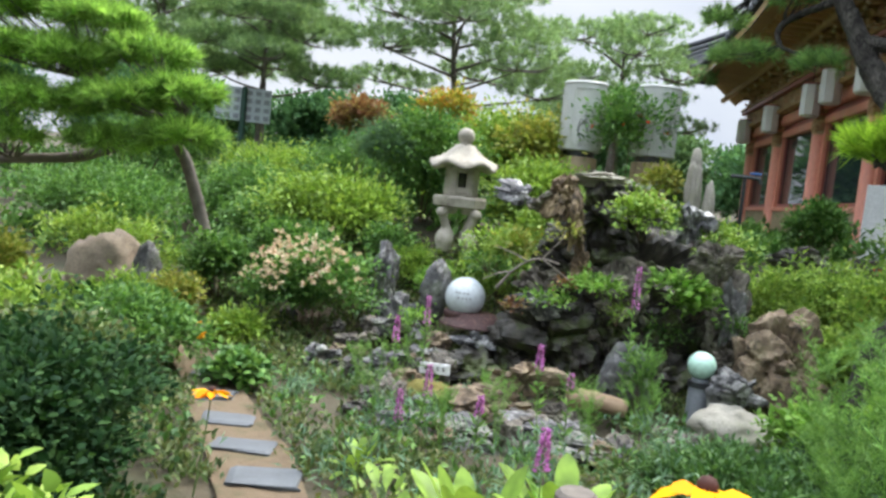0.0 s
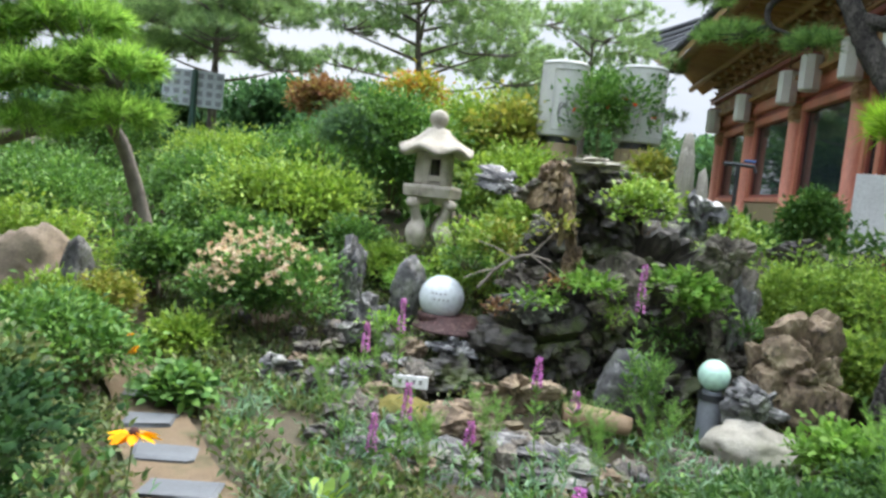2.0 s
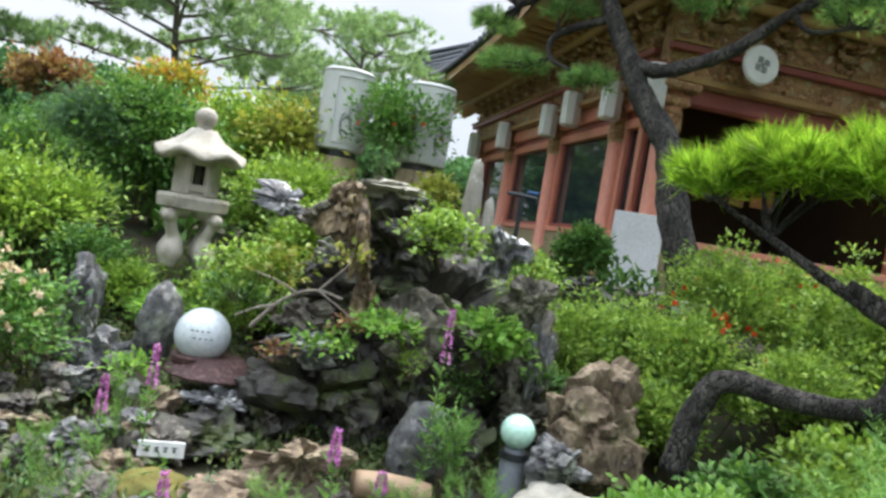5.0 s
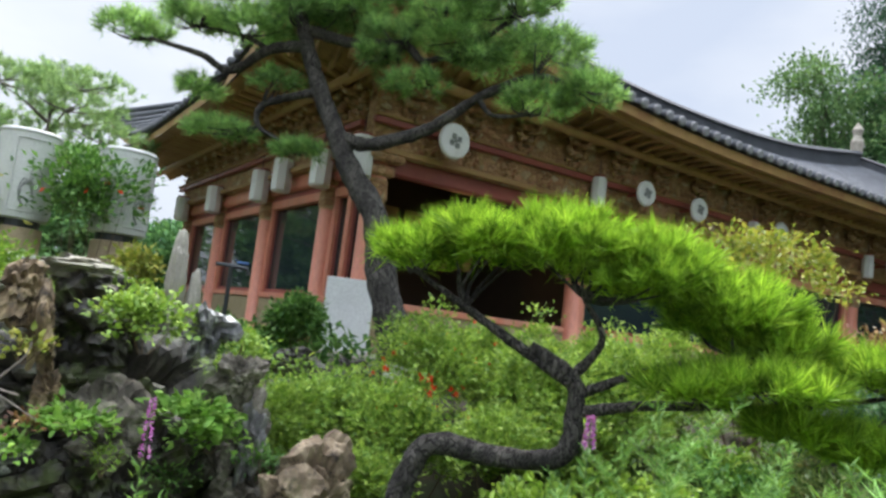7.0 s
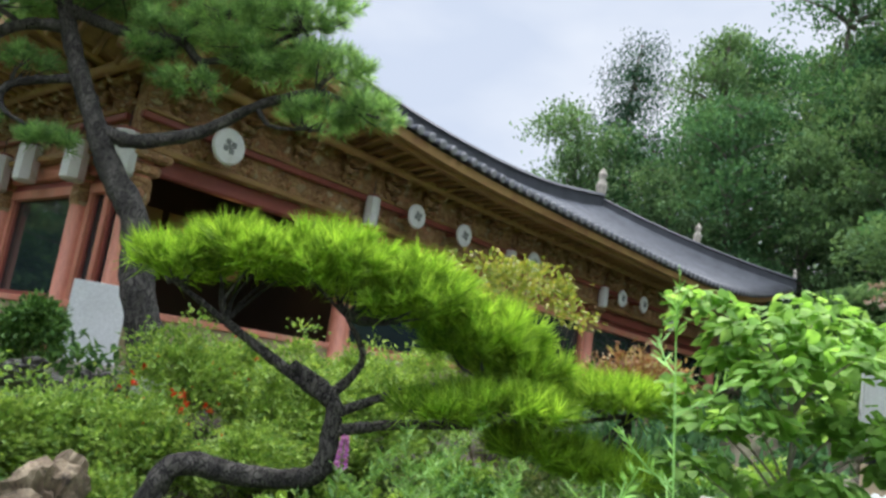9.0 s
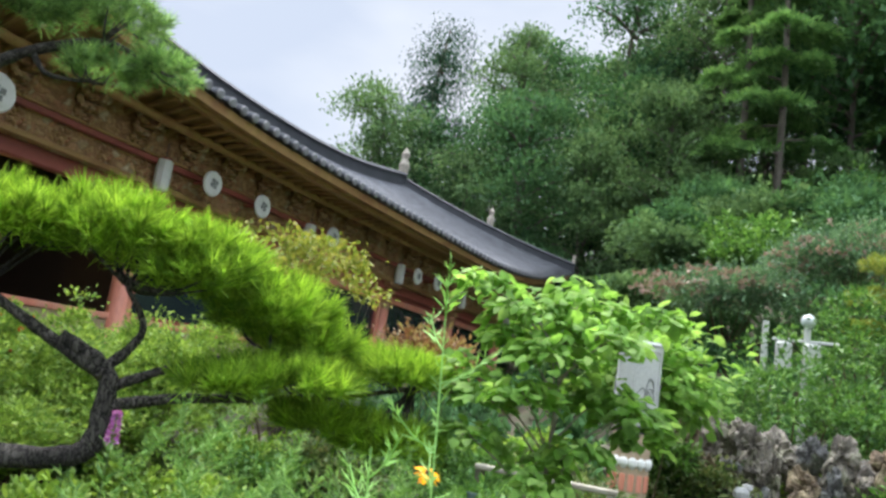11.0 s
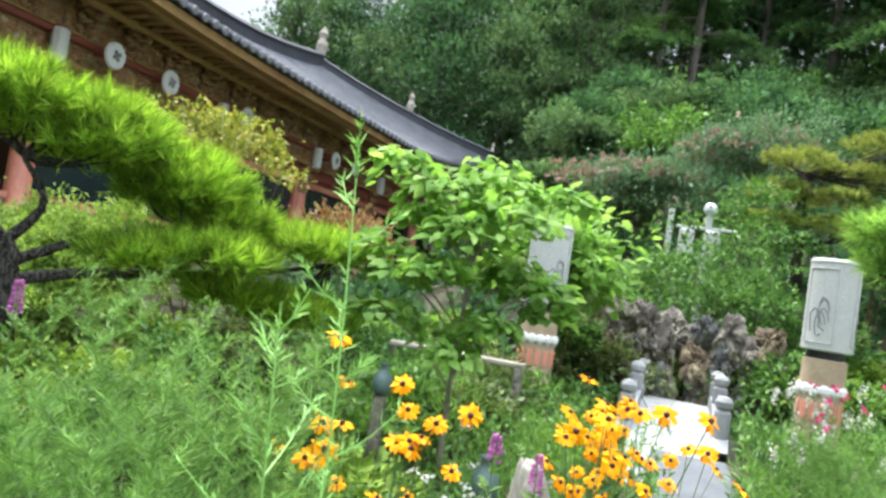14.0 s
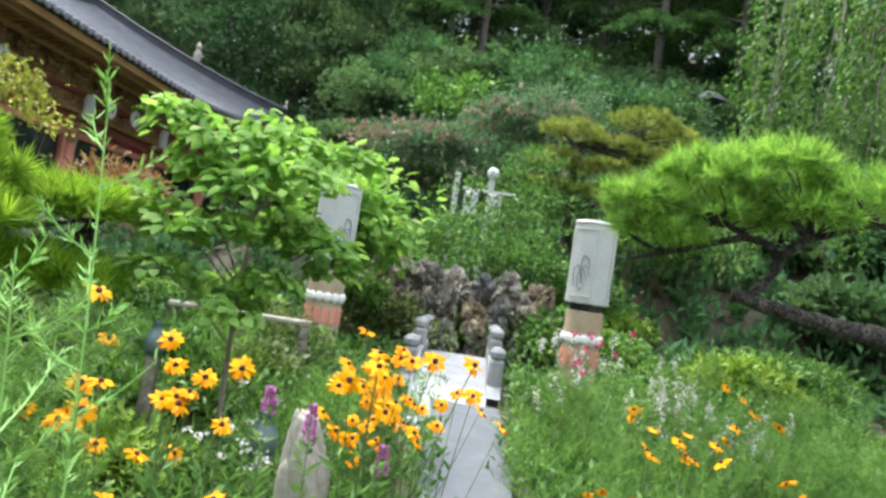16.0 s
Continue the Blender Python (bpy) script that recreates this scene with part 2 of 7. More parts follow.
def mat_carved(name):
    """Carved and painted woodwork: curling cells in faded browns, ochre, cream and dull green, with the shade of the
    cuts put into the colour.
    """
    m, nt, bs, _ = shader(name)
    vec = coords(nt, (1, 1, 1.5))
    wn = nt.nodes.new("ShaderNodeTexNoise")
    wn.inputs["Scale"].default_value, wn.inputs["Detail"].default_value = 5.0, 4.0
    nt.links.new(vec, wn.inputs["Vector"])
    warp = mix(nt, 0.2, vec, wn.outputs["Color"])
    cell, edge = nt.nodes.new("ShaderNodeTexVoronoi"), nt.nodes.new("ShaderNodeTexVoronoi")
    edge.feature = "DISTANCE_TO_EDGE"
    for v in (cell, edge):
        v.inputs["Scale"].default_value = 10.0
        nt.links.new(warp, v.inputs["Vector"])
    sp = nt.nodes.new("ShaderNodeSeparateColor")
    nt.links.new(cell.outputs["Color"], sp.inputs["Color"])
    col = ramp(nt, sp.outputs["Red"], [(0.0, (0.3, 0.16, 0.075)), (0.35, (0.42, 0.245, 0.115)), (0.6, (0.5, 0.32, 0.16)), (0.78, (0.46, 0.22, 0.115)), (0.9, (0.4, 0.31, 0.18)), (1.0, (0.62, 0.5, 0.34))])
    ring = nt.nodes.new("ShaderNodeMath")
    ring.operation = "SINE"
    mul = nt.nodes.new("ShaderNodeMath")
    mul.operation = "MULTIPLY"
    mul.inputs[1].default_value = 60.0
    nt.links.new(edge.outputs["Distance"], mul.inputs[0])
    nt.links.new(mul.outputs["Value"], ring.inputs[0])
    col = mix(nt, 0.35, col, mix(nt, 1.0, col, ramp(nt, ring.outputs["Value"], [(0.2, (0.4, 0.4, 0.4)), (0.8, (1.5, 1.45, 1.35))]), "MULTIPLY"))
    # Shadow in the carved gaps, painted along the cell edges.
    col = mix(nt, ramp(nt, edge.outputs["Distance"], [(0.0, (0.75, 0.75, 0.75)), (0.06, (0, 0, 0))]), col, (0.1, 0.05, 0.025))
    nt.links.new(col, bs.inputs["Base Color"])
    bs.inputs["Roughness"].default_value = 0.75
    bump(nt, bs, ramp(nt, edge.outputs["Distance"], [(0.0, (0, 0, 0)), (0.3, (1, 1, 1))]), 0.8, 0.025)
    return m


M["painted"] = mat_carved("faded_carved_woodwork")
M["tile_end"] = mat_surface("worn_tile_ends", (0.13, 0.135, 0.15), (0.27, 0.275, 0.29), 6, 50, 0.8, 0.004)
# Darker copy of the ochre: shade under the front eave is put into the colour.
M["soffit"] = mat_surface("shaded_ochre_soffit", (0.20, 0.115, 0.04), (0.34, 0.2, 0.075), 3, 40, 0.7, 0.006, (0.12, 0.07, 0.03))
M["tile"] = mat_surface("grey_roof_tile", (0.07, 0.075, 0.087), (0.13, 0.138, 0.158), 2, 30, 0.85, 0.01)
M["tile_dark"] = mat_surface("dark_ridge_tile", (0.03, 0.034, 0.042), (0.065, 0.07, 0.085), 2, 30, 0.7, 0.01)
M["plaster"] = mat_surface("white_plaster", (0.62, 0.63, 0.62), (0.78, 0.79, 0.78), 3, 60, 0.8, 0.002, (0.55, 0.55, 0.52))
M["wall"] = mat_surface("cream_wall", (0.22, 0.18, 0.10), (0.34, 0.28, 0.17), 2, 50, 0.85, 0.003)
# Dimness inside the hall is put into this dark brown.
M["inside"] = mat_plain("wood_with_painted_dimness", (0.07, 0.05, 0.035), 0.8)
M["drum"] = mat_surface("white_drum_lantern", (0.40, 0.42, 0.41), (0.52, 0.54, 0.53), 3, 60, 0.55, 0.003, (0.44, 0.46, 0.43))
M["drum_ink"] = mat_plain("grey_relief_drawing", (0.20, 0.21, 0.21), 0.7)
M["steel"] = mat_plain("dark_steel", (0.05, 0.055, 0.06), 0.4, 0.6)
M["grey_metal"] = mat_plain("grey_painted_metal", (0.22, 0.24, 0.27), 0.45)
M["green_metal"] = mat_plain("dark_green_paint", (0.02, 0.06, 0.045), 0.4)
M["board"] = mat_surface("white_panel", (0.70, 0.72, 0.74), (0.80, 0.82, 0.84), 2, 40, 0.4, 0.001)
M["globe"] = mat_surface("white_glass_globe", (0.50, 0.55, 0.58), (0.60, 0.65, 0.68), 2, 30, 0.15, 0.0005, strength=0.1)
M["ball"] = mat_surface("pale_green_glass_ball", (0.42, 0.66, 0.55), (0.52, 0.76, 0.64), 2, 30, 0.15, 0.0005, strength=0.1)
M["hat"] = mat_surface("maroon_glazed_brim", (0.022, 0.007, 0.007), (0.05, 0.017, 0.016), 9, 40, 0.75, 0.004, (0.13, 0.07, 0.06), stain_scale=30)
M["blue"] = mat_plain("blue_plastic", (0.05, 0.12, 0.3), 0.4)
M["ink"] = mat_plain("black_ink", (0.03, 0.03, 0.04), 0.6)
M["sign"] = mat_plain("white_sign", (0.75, 0.76, 0.77), 0.4)
M["solar"] = mat_plain("pale_panel", (0.42, 0.48, 0.52), 0.3)
M["bronze"] = mat_surface("verdigris_bronze", (0.05, 0.09, 0.085), (0.11, 0.17, 0.155), 6, 40, 0.6, 0.004)
M["moss"] = mat_surface("yellow_moss", (0.07, 0.075, 0.012), (0.19, 0.155, 0.03), 8, 60, 0.95, 0.02, (0.05, 0.09, 0.02))
M["water"] = mat_plain("dark_pond_water", (0.02, 0.022, 0.018), 0.06)
M["wood_pale"] = mat_surface("barkless_log", (0.24, 0.15, 0.085), (0.40, 0.29, 0.185), 3, 40, 0.7, 0.004, (0.14, 0.09, 0.05), stretch=(0.3, 1, 1))
glass, g_nt, g_bs, _ = shader("window_glass")
g_bs.inputs["Base Color"].default_value = (0.02, 0.03, 0.035, 1)
g_bs.inputs["Roughness"].default_value = 0.04
M["glass"] = glass
lamp_m, l_nt, l_bs, _ = shader("warm_lamp")
l_bs.inputs["Emission Color"].default_value, l_bs.inputs["Emission Strength"].default_value = (1.0, 0.5, 0.15, 1), 6.0
M["lamp"] = lamp_m

L = {}
L["pine_bright"] = mat_leaf("bright_pine_needles", [(0.110, 0.220, 0.023), (0.233, 0.394, 0.048), (0.405, 0.580, 0.095)], 0.55, 0.56, spec=0.3)
L["pine_dark"] = mat_leaf("dark_pine_needles", [(0.108, 0.205, 0.095), (0.205, 0.35, 0.148), (0.31, 0.47, 0.205)], 0.55, 0.55)
L["pine_gold"] = mat_leaf("golden_pine_needles", [(0.13, 0.205, 0.05), (0.25, 0.315, 0.085), (0.38, 0.345, 0.11)], 0.6, 0.4)
L["pine_mid"] = mat_leaf("mid_green_needles", [(0.115, 0.24, 0.06), (0.235, 0.41, 0.1), (0.37, 0.57, 0.17)], 0.55, 0.58, spec=0.3)
# Haze over the distant pines is put into these paler needle colours.
L["pine_haze"] = mat_leaf("pine_needles_with_haze", [(0.13, 0.225, 0.125), (0.235, 0.36, 0.19), (0.36, 0.48, 0.27)], 0.55, 0.4)
L["bed"] = mat_leaf("dull_bed_leaves", [(0.042, 0.078, 0.028), (0.084, 0.133, 0.048), (0.160, 0.203, 0.095), (0.134, 0.133, 0.057)])
L["mid"] = mat_leaf("mid_green_leaves", [(0.048, 0.123, 0.041), (0.105, 0.224, 0.059), (0.180, 0.315, 0.091)])
L["light"] = mat_leaf("light_green_leaves", [(0.124, 0.225, 0.045), (0.224, 0.353, 0.067), (0.336, 0.448, 0.110)])
L["yellowish"] = mat_leaf("yellow_green_leaves", [(0.167, 0.225, 0.043), (0.307, 0.338, 0.076), (0.390, 0.338, 0.093)])
L["fresh"] = mat_leaf("fresh_broad_leaves", [(0.135, 0.27, 0.06), (0.21, 0.38, 0.095), (0.316, 0.465, 0.165)], 0.65, 0.5, spec=0.2)
L["deep"] = mat_leaf("deep_blue_green_leaves", [(0.010, 0.033, 0.015), (0.021, 0.06, 0.021), (0.045, 0.095, 0.032)], 0.75, 0.25, spec=0.15)
L["grey"] = mat_leaf("grey_green_leaves", [(0.073, 0.146, 0.099), (0.120, 0.214, 0.145), (0.173, 0.276, 0.190)])
L["herb"] = mat_leaf("feathery_herb", [(0.10, 0.22, 0.06), (0.175, 0.33, 0.092), (0.26, 0.43, 0.135)], 0.55, 0.35)
L["spray"] = mat_leaf("pale_herb_spray", [(0.281, 0.526, 0.156), (0.375, 0.673, 0.215)], 0.5, 0.2, fine=0.0)
L["red"] = mat_leaf("red_brown_leaves", [(0.166, 0.073, 0.053), (0.250, 0.122, 0.074), (0.299, 0.245, 0.114)])
# Forest greens hold some distance haze; fine adds metre-wide clump shading as colour.
L["far"] = mat_leaf("forest_leaves", [(0.056, 0.124, 0.07), (0.08, 0.17, 0.09), (0.112, 0.225, 0.112)], 0.9, 0.3, 0.25, spec=0.08, fine=0.9)
L["far_light"] = mat_leaf("pale_forest_leaves", [(0.088, 0.155, 0.086), (0.122, 0.205, 0.11), (0.165, 0.262, 0.142)], 0.9, 0.3, 0.25, spec=0.08, fine=0.9)
L["far_dark"] = mat_leaf("dark_conifer_needles", [(0.028, 0.07, 0.055), (0.045, 0.1, 0.072), (0.07, 0.14, 0.09)], 0.9, 0.15, 0.3, spec=0.08, fine=1.2)
L["far_pine"] = mat_leaf("hill_pine_needles", [(0.1, 0.2, 0.095), (0.145, 0.275, 0.12), (0.21, 0.36, 0.15)], 0.9, 0.35, 0.3, spec=0.08, fine=1.0)
L["autumn"] = mat_leaf("yellow_and_orange_leaves", [(0.42, 0.13, 0.05), (0.46, 0.34, 0.06), (0.2, 0.28, 0.06), (0.5, 0.4, 0.08)])
L["hedge"] = mat_leaf("small_hedge_leaves", [(0.125, 0.22, 0.052), (0.225, 0.345, 0.078), (0.37, 0.48, 0.13)], 0.55, 0.4)
L["juniper"] = mat_leaf("dark_juniper_leaves", [(0.03, 0.082, 0.03), (0.062, 0.14, 0.045), (0.11, 0.205, 0.066)])
L["pinkish"] = mat_leaf("pale_pink_petals", [(0.605, 0.394, 0.354), (0.715, 0.554, 0.481), (0.682, 0.616, 0.481)], fine=0.0)
L["yellow_petal"] = mat_leaf("golden_petals", [(0.77, 0.31, 0.002), (0.81, 0.40, 0.003), (0.73, 0.23, 0.002)], 0.6, 0.15, spec=0.1, fine=0.0)
L["purple"] = mat_leaf("purple_petals", [(0.390, 0.104, 0.425), (0.546, 0.182, 0.575), (0.650, 0.286, 0.650)], fine=0.0)
L["white_petal"] = mat_leaf("white_petals", [(0.55, 0.55, 0.62), (0.72, 0.70, 0.78)], fine=0.0)
L["red_petal"] = mat_leaf("red_petals", [(0.60, 0.04, 0.01), (0.70, 0.08, 0.02)], fine=0.0)
L["magenta"] = mat_leaf("magenta_petals", [(0.60, 0.03, 0.20), (0.70, 0.06, 0.28)], fine=0.0)
L["crape"] = mat_leaf("dull_red_blossom", [(0.282, 0.181, 0.170), (0.328, 0.232, 0.227), (0.250, 0.206, 0.170)], fine=0.0)
M["cone"] = mat_plain("dark_flower_cone", (0.05, 0.015, 0.01), 0.9)

# ---- building tools ----


class Mesh:
    """Gathers vertices and faces for one mesh."""

    def __init__(self):
        self.v, self.f, self.n = [], [], 0

    def add(self, verts, faces):
        self.v.append(np.asarray(verts, dtype=np.float64).reshape(-1, 3))
        self.f.extend([tuple(i + self.n for i in q) for q in faces])
        self.n += len(self.v[-1])
        return self

    def box(self, c, s, rz=0.0, b=0.01, m=None):
        """A box with chamfered edges."""
        s = np.array(s) / 2.0
        b = min(b, s.min() * 0.45)
        pts = []
        for sx in (-1, 1):
            for sy in (-1, 1):
                for sz in (-1, 1):
                    g = np.array((sx, sy, sz))
                    for k in range(3):
                        q = s - b
                        q[k] = s[k]
                        pts.append(g * q)
        pts = np.array(pts)
        idx = lambda sx, sy, sz, k: ((sx > 0) * 4 + (sy > 0) * 2 + (sz > 0)) * 3 + k
        faces = []
        for k in range(3):
            a, c2 = [(1, 2), (2, 0), (0, 1)][k]
            for sg in (-1, 1):
                q = []
                for u, w in ((-1, -1), (1, -1), (1, 1), (-1, 1)):
                    g = [0, 0, 0]
                    g[k], g[a], g[c2] = sg, u, w
                    q.append(idx(*g, k))
                faces.append(q if sg > 0 else q[::-1])
        for k in range(3):
            a, c2 = [(1, 2), (2, 0), (0, 1)][k]
            for u in (-1, 1):
                for w in (-1, 1):
                    g0, g1 = [0, 0, 0], [0, 0, 0]
                    g0[k], g1[k] = -1, 1
                    g0[a] = g1[a] = u
                    g0[c2] = g1[c2] = w
                    q = [idx(*g0, a), idx(*g1, a), idx(*g1, c2), idx(*g0, c2)]
                    faces.append(q if u * w > 0 else q[::-1])
        for sx in (-1, 1):
            for sy in (-1, 1):
                for sz in (-1, 1):
                    q = [idx(sx, sy, sz, k) for k in range(3)]
                    faces.append(q if sx * sy * sz > 0 else q[::-1])
        if m is not None:
            r = np.array(m.to_3x3())
            pts = pts @ r.T
        ca, sa = math.cos(radians(rz)), math.sin(radians(rz))
        pts = np.stack([pts[:, 0] * ca - pts[:, 1] * sa, pts[:, 0] * sa + pts[:, 1] * ca, pts[:, 2]], 1) + np.array(c)
        return self.add(pts, faces)

    def lathe(self, profile, n=20, c=(0, 0, 0), wave=0, amp=0.0, sx=1.0, sy=1.0):
        """Turn (radius, height) pairs about the upright axis; wave and amp scallop the outer rim."""
        pts = []
        for r, z in profile:
            for i in range(n):
                a = 2 * math.pi * i / n
                lift = amp * r * math.cos(wave * a) if wave else 0.0
                pts.append((c[0] + sx * r * math.cos(a), c[1] + sy * r * math.sin(a), c[2] + z + lift))
        k = len(profile)
        faces = [(j * n + i, j * n + (i + 1) % n, (j + 1) * n + (i + 1) % n, (j + 1) * n + i) for j in range(k - 1) for i in range(n)]
        faces.append(tuple(range(n))[::-1])
        faces.append(tuple((k - 1) * n + i for i in range(n)))
        return self.add(pts, faces)

    def tube(self, pts, radii, n=7, knobby=0.0):
        """A tapering tube along points."""
        pts = [Vector(p) for p in pts]
        if isinstance(radii, (int, float)):
            radii = [radii] * len(pts)
        out, side = [], None
        for i, p in enumerate(pts):
            d = (pts[min(i + 1, len(pts) - 1)] - pts[max(i - 1, 0)]).normalized()
            if side is None:
                side = d.orthogonal().normalized()
            side = (side - d * side.dot(d)).normalized()
            up = d.cross(side)
            for j in range(n):
                a = 2 * math.pi * j / n
                r = radii[i] * (1 + knobby * random.uniform(-1, 1))
                out.append(p + (side * math.cos(a) + up * math.sin(a)) * r)
        faces = [(i * n + j, i * n + (j + 1) % n, (i + 1) * n + (j + 1) % n, (i + 1) * n + j) for i in range(len(pts) - 1) for j in range(n)]
        faces.append(tuple(range(n))[::-1])
        faces.append(tuple((len(pts) - 1) * n + j for j in range(n)))
        return self.add([tuple(p) for p in out], faces)

    def grid(self, fn, nu, nv):
        pts = [fn(i / nu, j / nv) for j in range(nv + 1) for i in range(nu + 1)]
        w = nu + 1
        return self.add(pts, [(j * w + i, j * w + i + 1, (j + 1) * w + i + 1, (j + 1) * w + i) for j in range(nv) for i in range(nu)])

    def build(self, name, mat, smooth=False):
        me = bpy.data.meshes.new(name)
        me.from_pydata(np.concatenate(self.v).tolist() if self.v else [], [], self.f)
        me.materials.append(mat)
        if smooth:
            me.polygons.foreach_set("use_smooth", [True] * len(me.polygons))
        me.update()
        return me


def smooth_path(pts, n=6):
    """Catmull-Rom points through the given ones."""
    p = [Vector(q) for q in pts]
    p = [p[0] * 2 - p[1]] + p + [p[-1] * 2 - p[-2]]
    out = []
    for i in range(1, len(p) - 2):
        for k in range(n):
            t = k / n
            out.append(0.5 * (2 * p[i] + (p[i + 1] - p[i - 1]) * t + (2 * p[i - 1] - 5 * p[i] + 4 * p[i + 1] - p[i + 2]) * t * t + (3 * p[i] - p[i - 1] - 3 * p[i + 1] + p[i + 2]) * t ** 3))
    out.append(p[-2])
    return out


def taper(n, a, b):
    return [a + (b - a) * i / max(1, n - 1) for i in range(n)]


def thing(name, loc, label, category, group="", kind="", rz=0.0):
    ob = new(name)
    ob.empty_display_size = 0.1
    ob.matrix_basis = pose(*loc, 0, 0, rz)
    return tagged(ob, label, category, group, kind)


def part(name, mesh, mat, parent, label="", smooth=False):
    me = mesh.build(name, mat, smooth) if isinstance(mesh, Mesh) else mesh
    ob = new(name, me)
    ob.parent = parent
    return tagged(ob, label)


def whole(name, mesh, mat, loc, label, category, group="", kind="", smooth=False, rz=0.0):
    me = mesh.build(name, mat, smooth) if isinstance(mesh, Mesh) else mesh
    ob = new(name, me)
    ob.matrix_basis = pose(*loc, 0, 0, rz)
    return tagged(ob, label, category, group, kind)


def unit(a):
    return a / np.maximum(1e-9, np.linalg.norm(a, axis=1, keepdims=True))


def blades(name, base, direction, length, width, mat, fold=0.25, widest=0.45, rng=None, flat=False, oval=False):
    """Leaves, needles or petals as folded, pointed blades: base points, directions, lengths and widths. Flat ones are oval and lie open to the sky."""
    n = len(base)
    d = unit(direction)
    r = rng.normal(size=(n, 3))
    if flat:
        r = np.cross(d, np.array([0, 0, 1.0])) + 0.4 * r
    side = unit(np.cross(d, np.cross(r, d)))
    up = np.cross(side, d)
    length = np.broadcast_to(np.asarray(length, float), (n,))[:, None]
    width = np.broadcast_to(np.asarray(width, float), (n,))[:, None]
    tip = base + d * length - up * length * 0.1
    if oval:
        a, b = base + d * length * 0.3 + up * width * 0.04, base + d * length * 0.68 - up * length * 0.03
        wa, wb = width * 0.5, width * 0.4
        rows = [base, a + side * wa + up * wa * fold, b + side * wb + up * wb * fold, tip, b - side * wb + up * wb * fold, a - side * wa + up * wa * fold]
        tris = [0, 1, 5, 1, 2, 4, 1, 4, 5, 2, 3, 4]
    else:
        mid = base + d * length * widest
        rows = [base, mid + side * width / 2 + up * width * fold, tip, mid - side * width / 2 + up * width * fold]
        tris = [0, 1, 2, 0, 2, 3]
    k, t = len(rows), len(tris) // 3
    v = np.stack(rows, 1)
    me = bpy.data.meshes.new(name)
    me.vertices.add(n * k)
    me.vertices.foreach_set("co", v.reshape(-1))
    idx = (np.arange(n) * k)[:, None] + np.array([tris])
    me.loops.add(n * t * 3)
    me.loops.foreach_set("vertex_index", idx.reshape(-1).astype(np.int32))
    me.polygons.add(n * t)
    me.polygons.foreach_set("loop_start", (np.arange(n * t) * 3).astype(np.int32))
    me.polygons.foreach_set("loop_total", np.full(n * t, 3, np.int32))
    me.materials.append(mat)
    me.update(calc_edges=True)
    return me


SEED = [10]


def rng_next():
    SEED[0] += 1
    return np.random.default_rng(SEED[0])


def clump_points(rng, radii, clumps, per, spread, shell=0.55, lower=-0.35):
    """Clumps over a body of several uneven lobes with a few long shoots; returns points, outward directions and clump centres."""
    d = unit(rng.normal(size=(clumps * 4, 3)))
    d = d[d[:, 2] > lower][:clumps]
    n = len(d)
    lobes = 6
    lc = unit(rng.normal(size=(lobes, 3))) * rng.uniform(0.3, 0.58, (lobes, 1))
    lc[:, 2] = np.abs(lc[:, 2]) * 0.9 - 0.12
    lr = rng.uniform(0.4, 0.68, lobes)
    who = rng.integers(0, lobes, n)
    rad = shell + (1 - shell) * rng.random(n) ** 0.6
    rad = np.where(rng.random(n) < 0.1, rad * rng.uniform(1.15, 1.45, n), rad)
    c = (lc[who] + d * (rad * lr[who])[:, None]) * np.array(radii)
    p = np.repeat(c, per, 0)
    sc = np.repeat(rng.uniform(0.55, 1.3, n), per)[:, None]
    off = rng.normal(size=p.shape) * spread * sc * np.array([1, 1, 0.7])
    out = unit(np.repeat(d, per, 0) * 0.6 + off / spread * 0.6 + np.array([0, 0, 0.35]))
    return p + off, out, c


def bush(name, loc, radii, mat, label, leaf=(0.05, 0.025), clumps=90, per=40, spread=0.07, category="shrub", flowers=None, stems=8, group="", shell=0.5, lower=-0.35, rise=0.8, droop=0.0, oval=False):
    """A shrub: stems from the ground, leaves in clumps and, if given, blossoms (material, count, size, label)."""
    rng = rng_next()
    ob = thing(name, loc, label, category, group)
    p, d, c = clump_points(rng, radii, clumps, per, spread, shell, lower)
    hz = radii[2] * rise
    p[:, 2] += hz
    c = c + np.array([0, 0, hz])
    ok = p[:, 2] > 0.02
    p, d = p[ok], d[ok]
    d = d - np.array([0, 0, droop])
    n = len(p)
    part("foliage", blades("foliage", p, d + 0.5 * rng.normal(size=d.shape), leaf[0] * rng.uniform(0.6, 1.25, n), leaf[1] * rng.uniform(0.7, 1.2, n), mat, rng=rng, flat=True, oval=oval), mat, ob)
    random.seed(SEED[0])
    sm = Mesh()
    for i in rng.choice(len(c), min(stems, len(c)), replace=False):
        q = c[i]
        b = Vector((q[0] * 0.15, q[1] * 0.15, 0.0))
        mid = b.lerp(Vector(q), 0.5) + Vector((q[0] * 0.12, q[1] * 0.12, 0.05 * radii[2]))
        path = smooth_path([b, mid, q], 4)
        r0 = max(0.004, 0.013 * min(radii))
        sm.tube(path, taper(len(path), r0, r0 * 0.3), 5)
    part("stem_frame", sm, M["twig"], ob, "brown woody stems")
    if flowers:
        fm, cnt, size, flabel = flowers
        fp, fd, _ = clump_points(rng, tuple(r * 1.04 for r in radii), cnt, 1, 0.01, 0.9, 0.0)
        fp[:, 2] += hz
        k = 7
        bp = np.repeat(fp, k, 0)
        part("blossom", blades("blossom", bp, rng.normal(size=bp.shape) + np.repeat(fd, k, 0), size * rng.uniform(0.7, 1.2, len(bp)), size * 0.6, fm, rng=rng), fm, ob, flabel)
    return ob


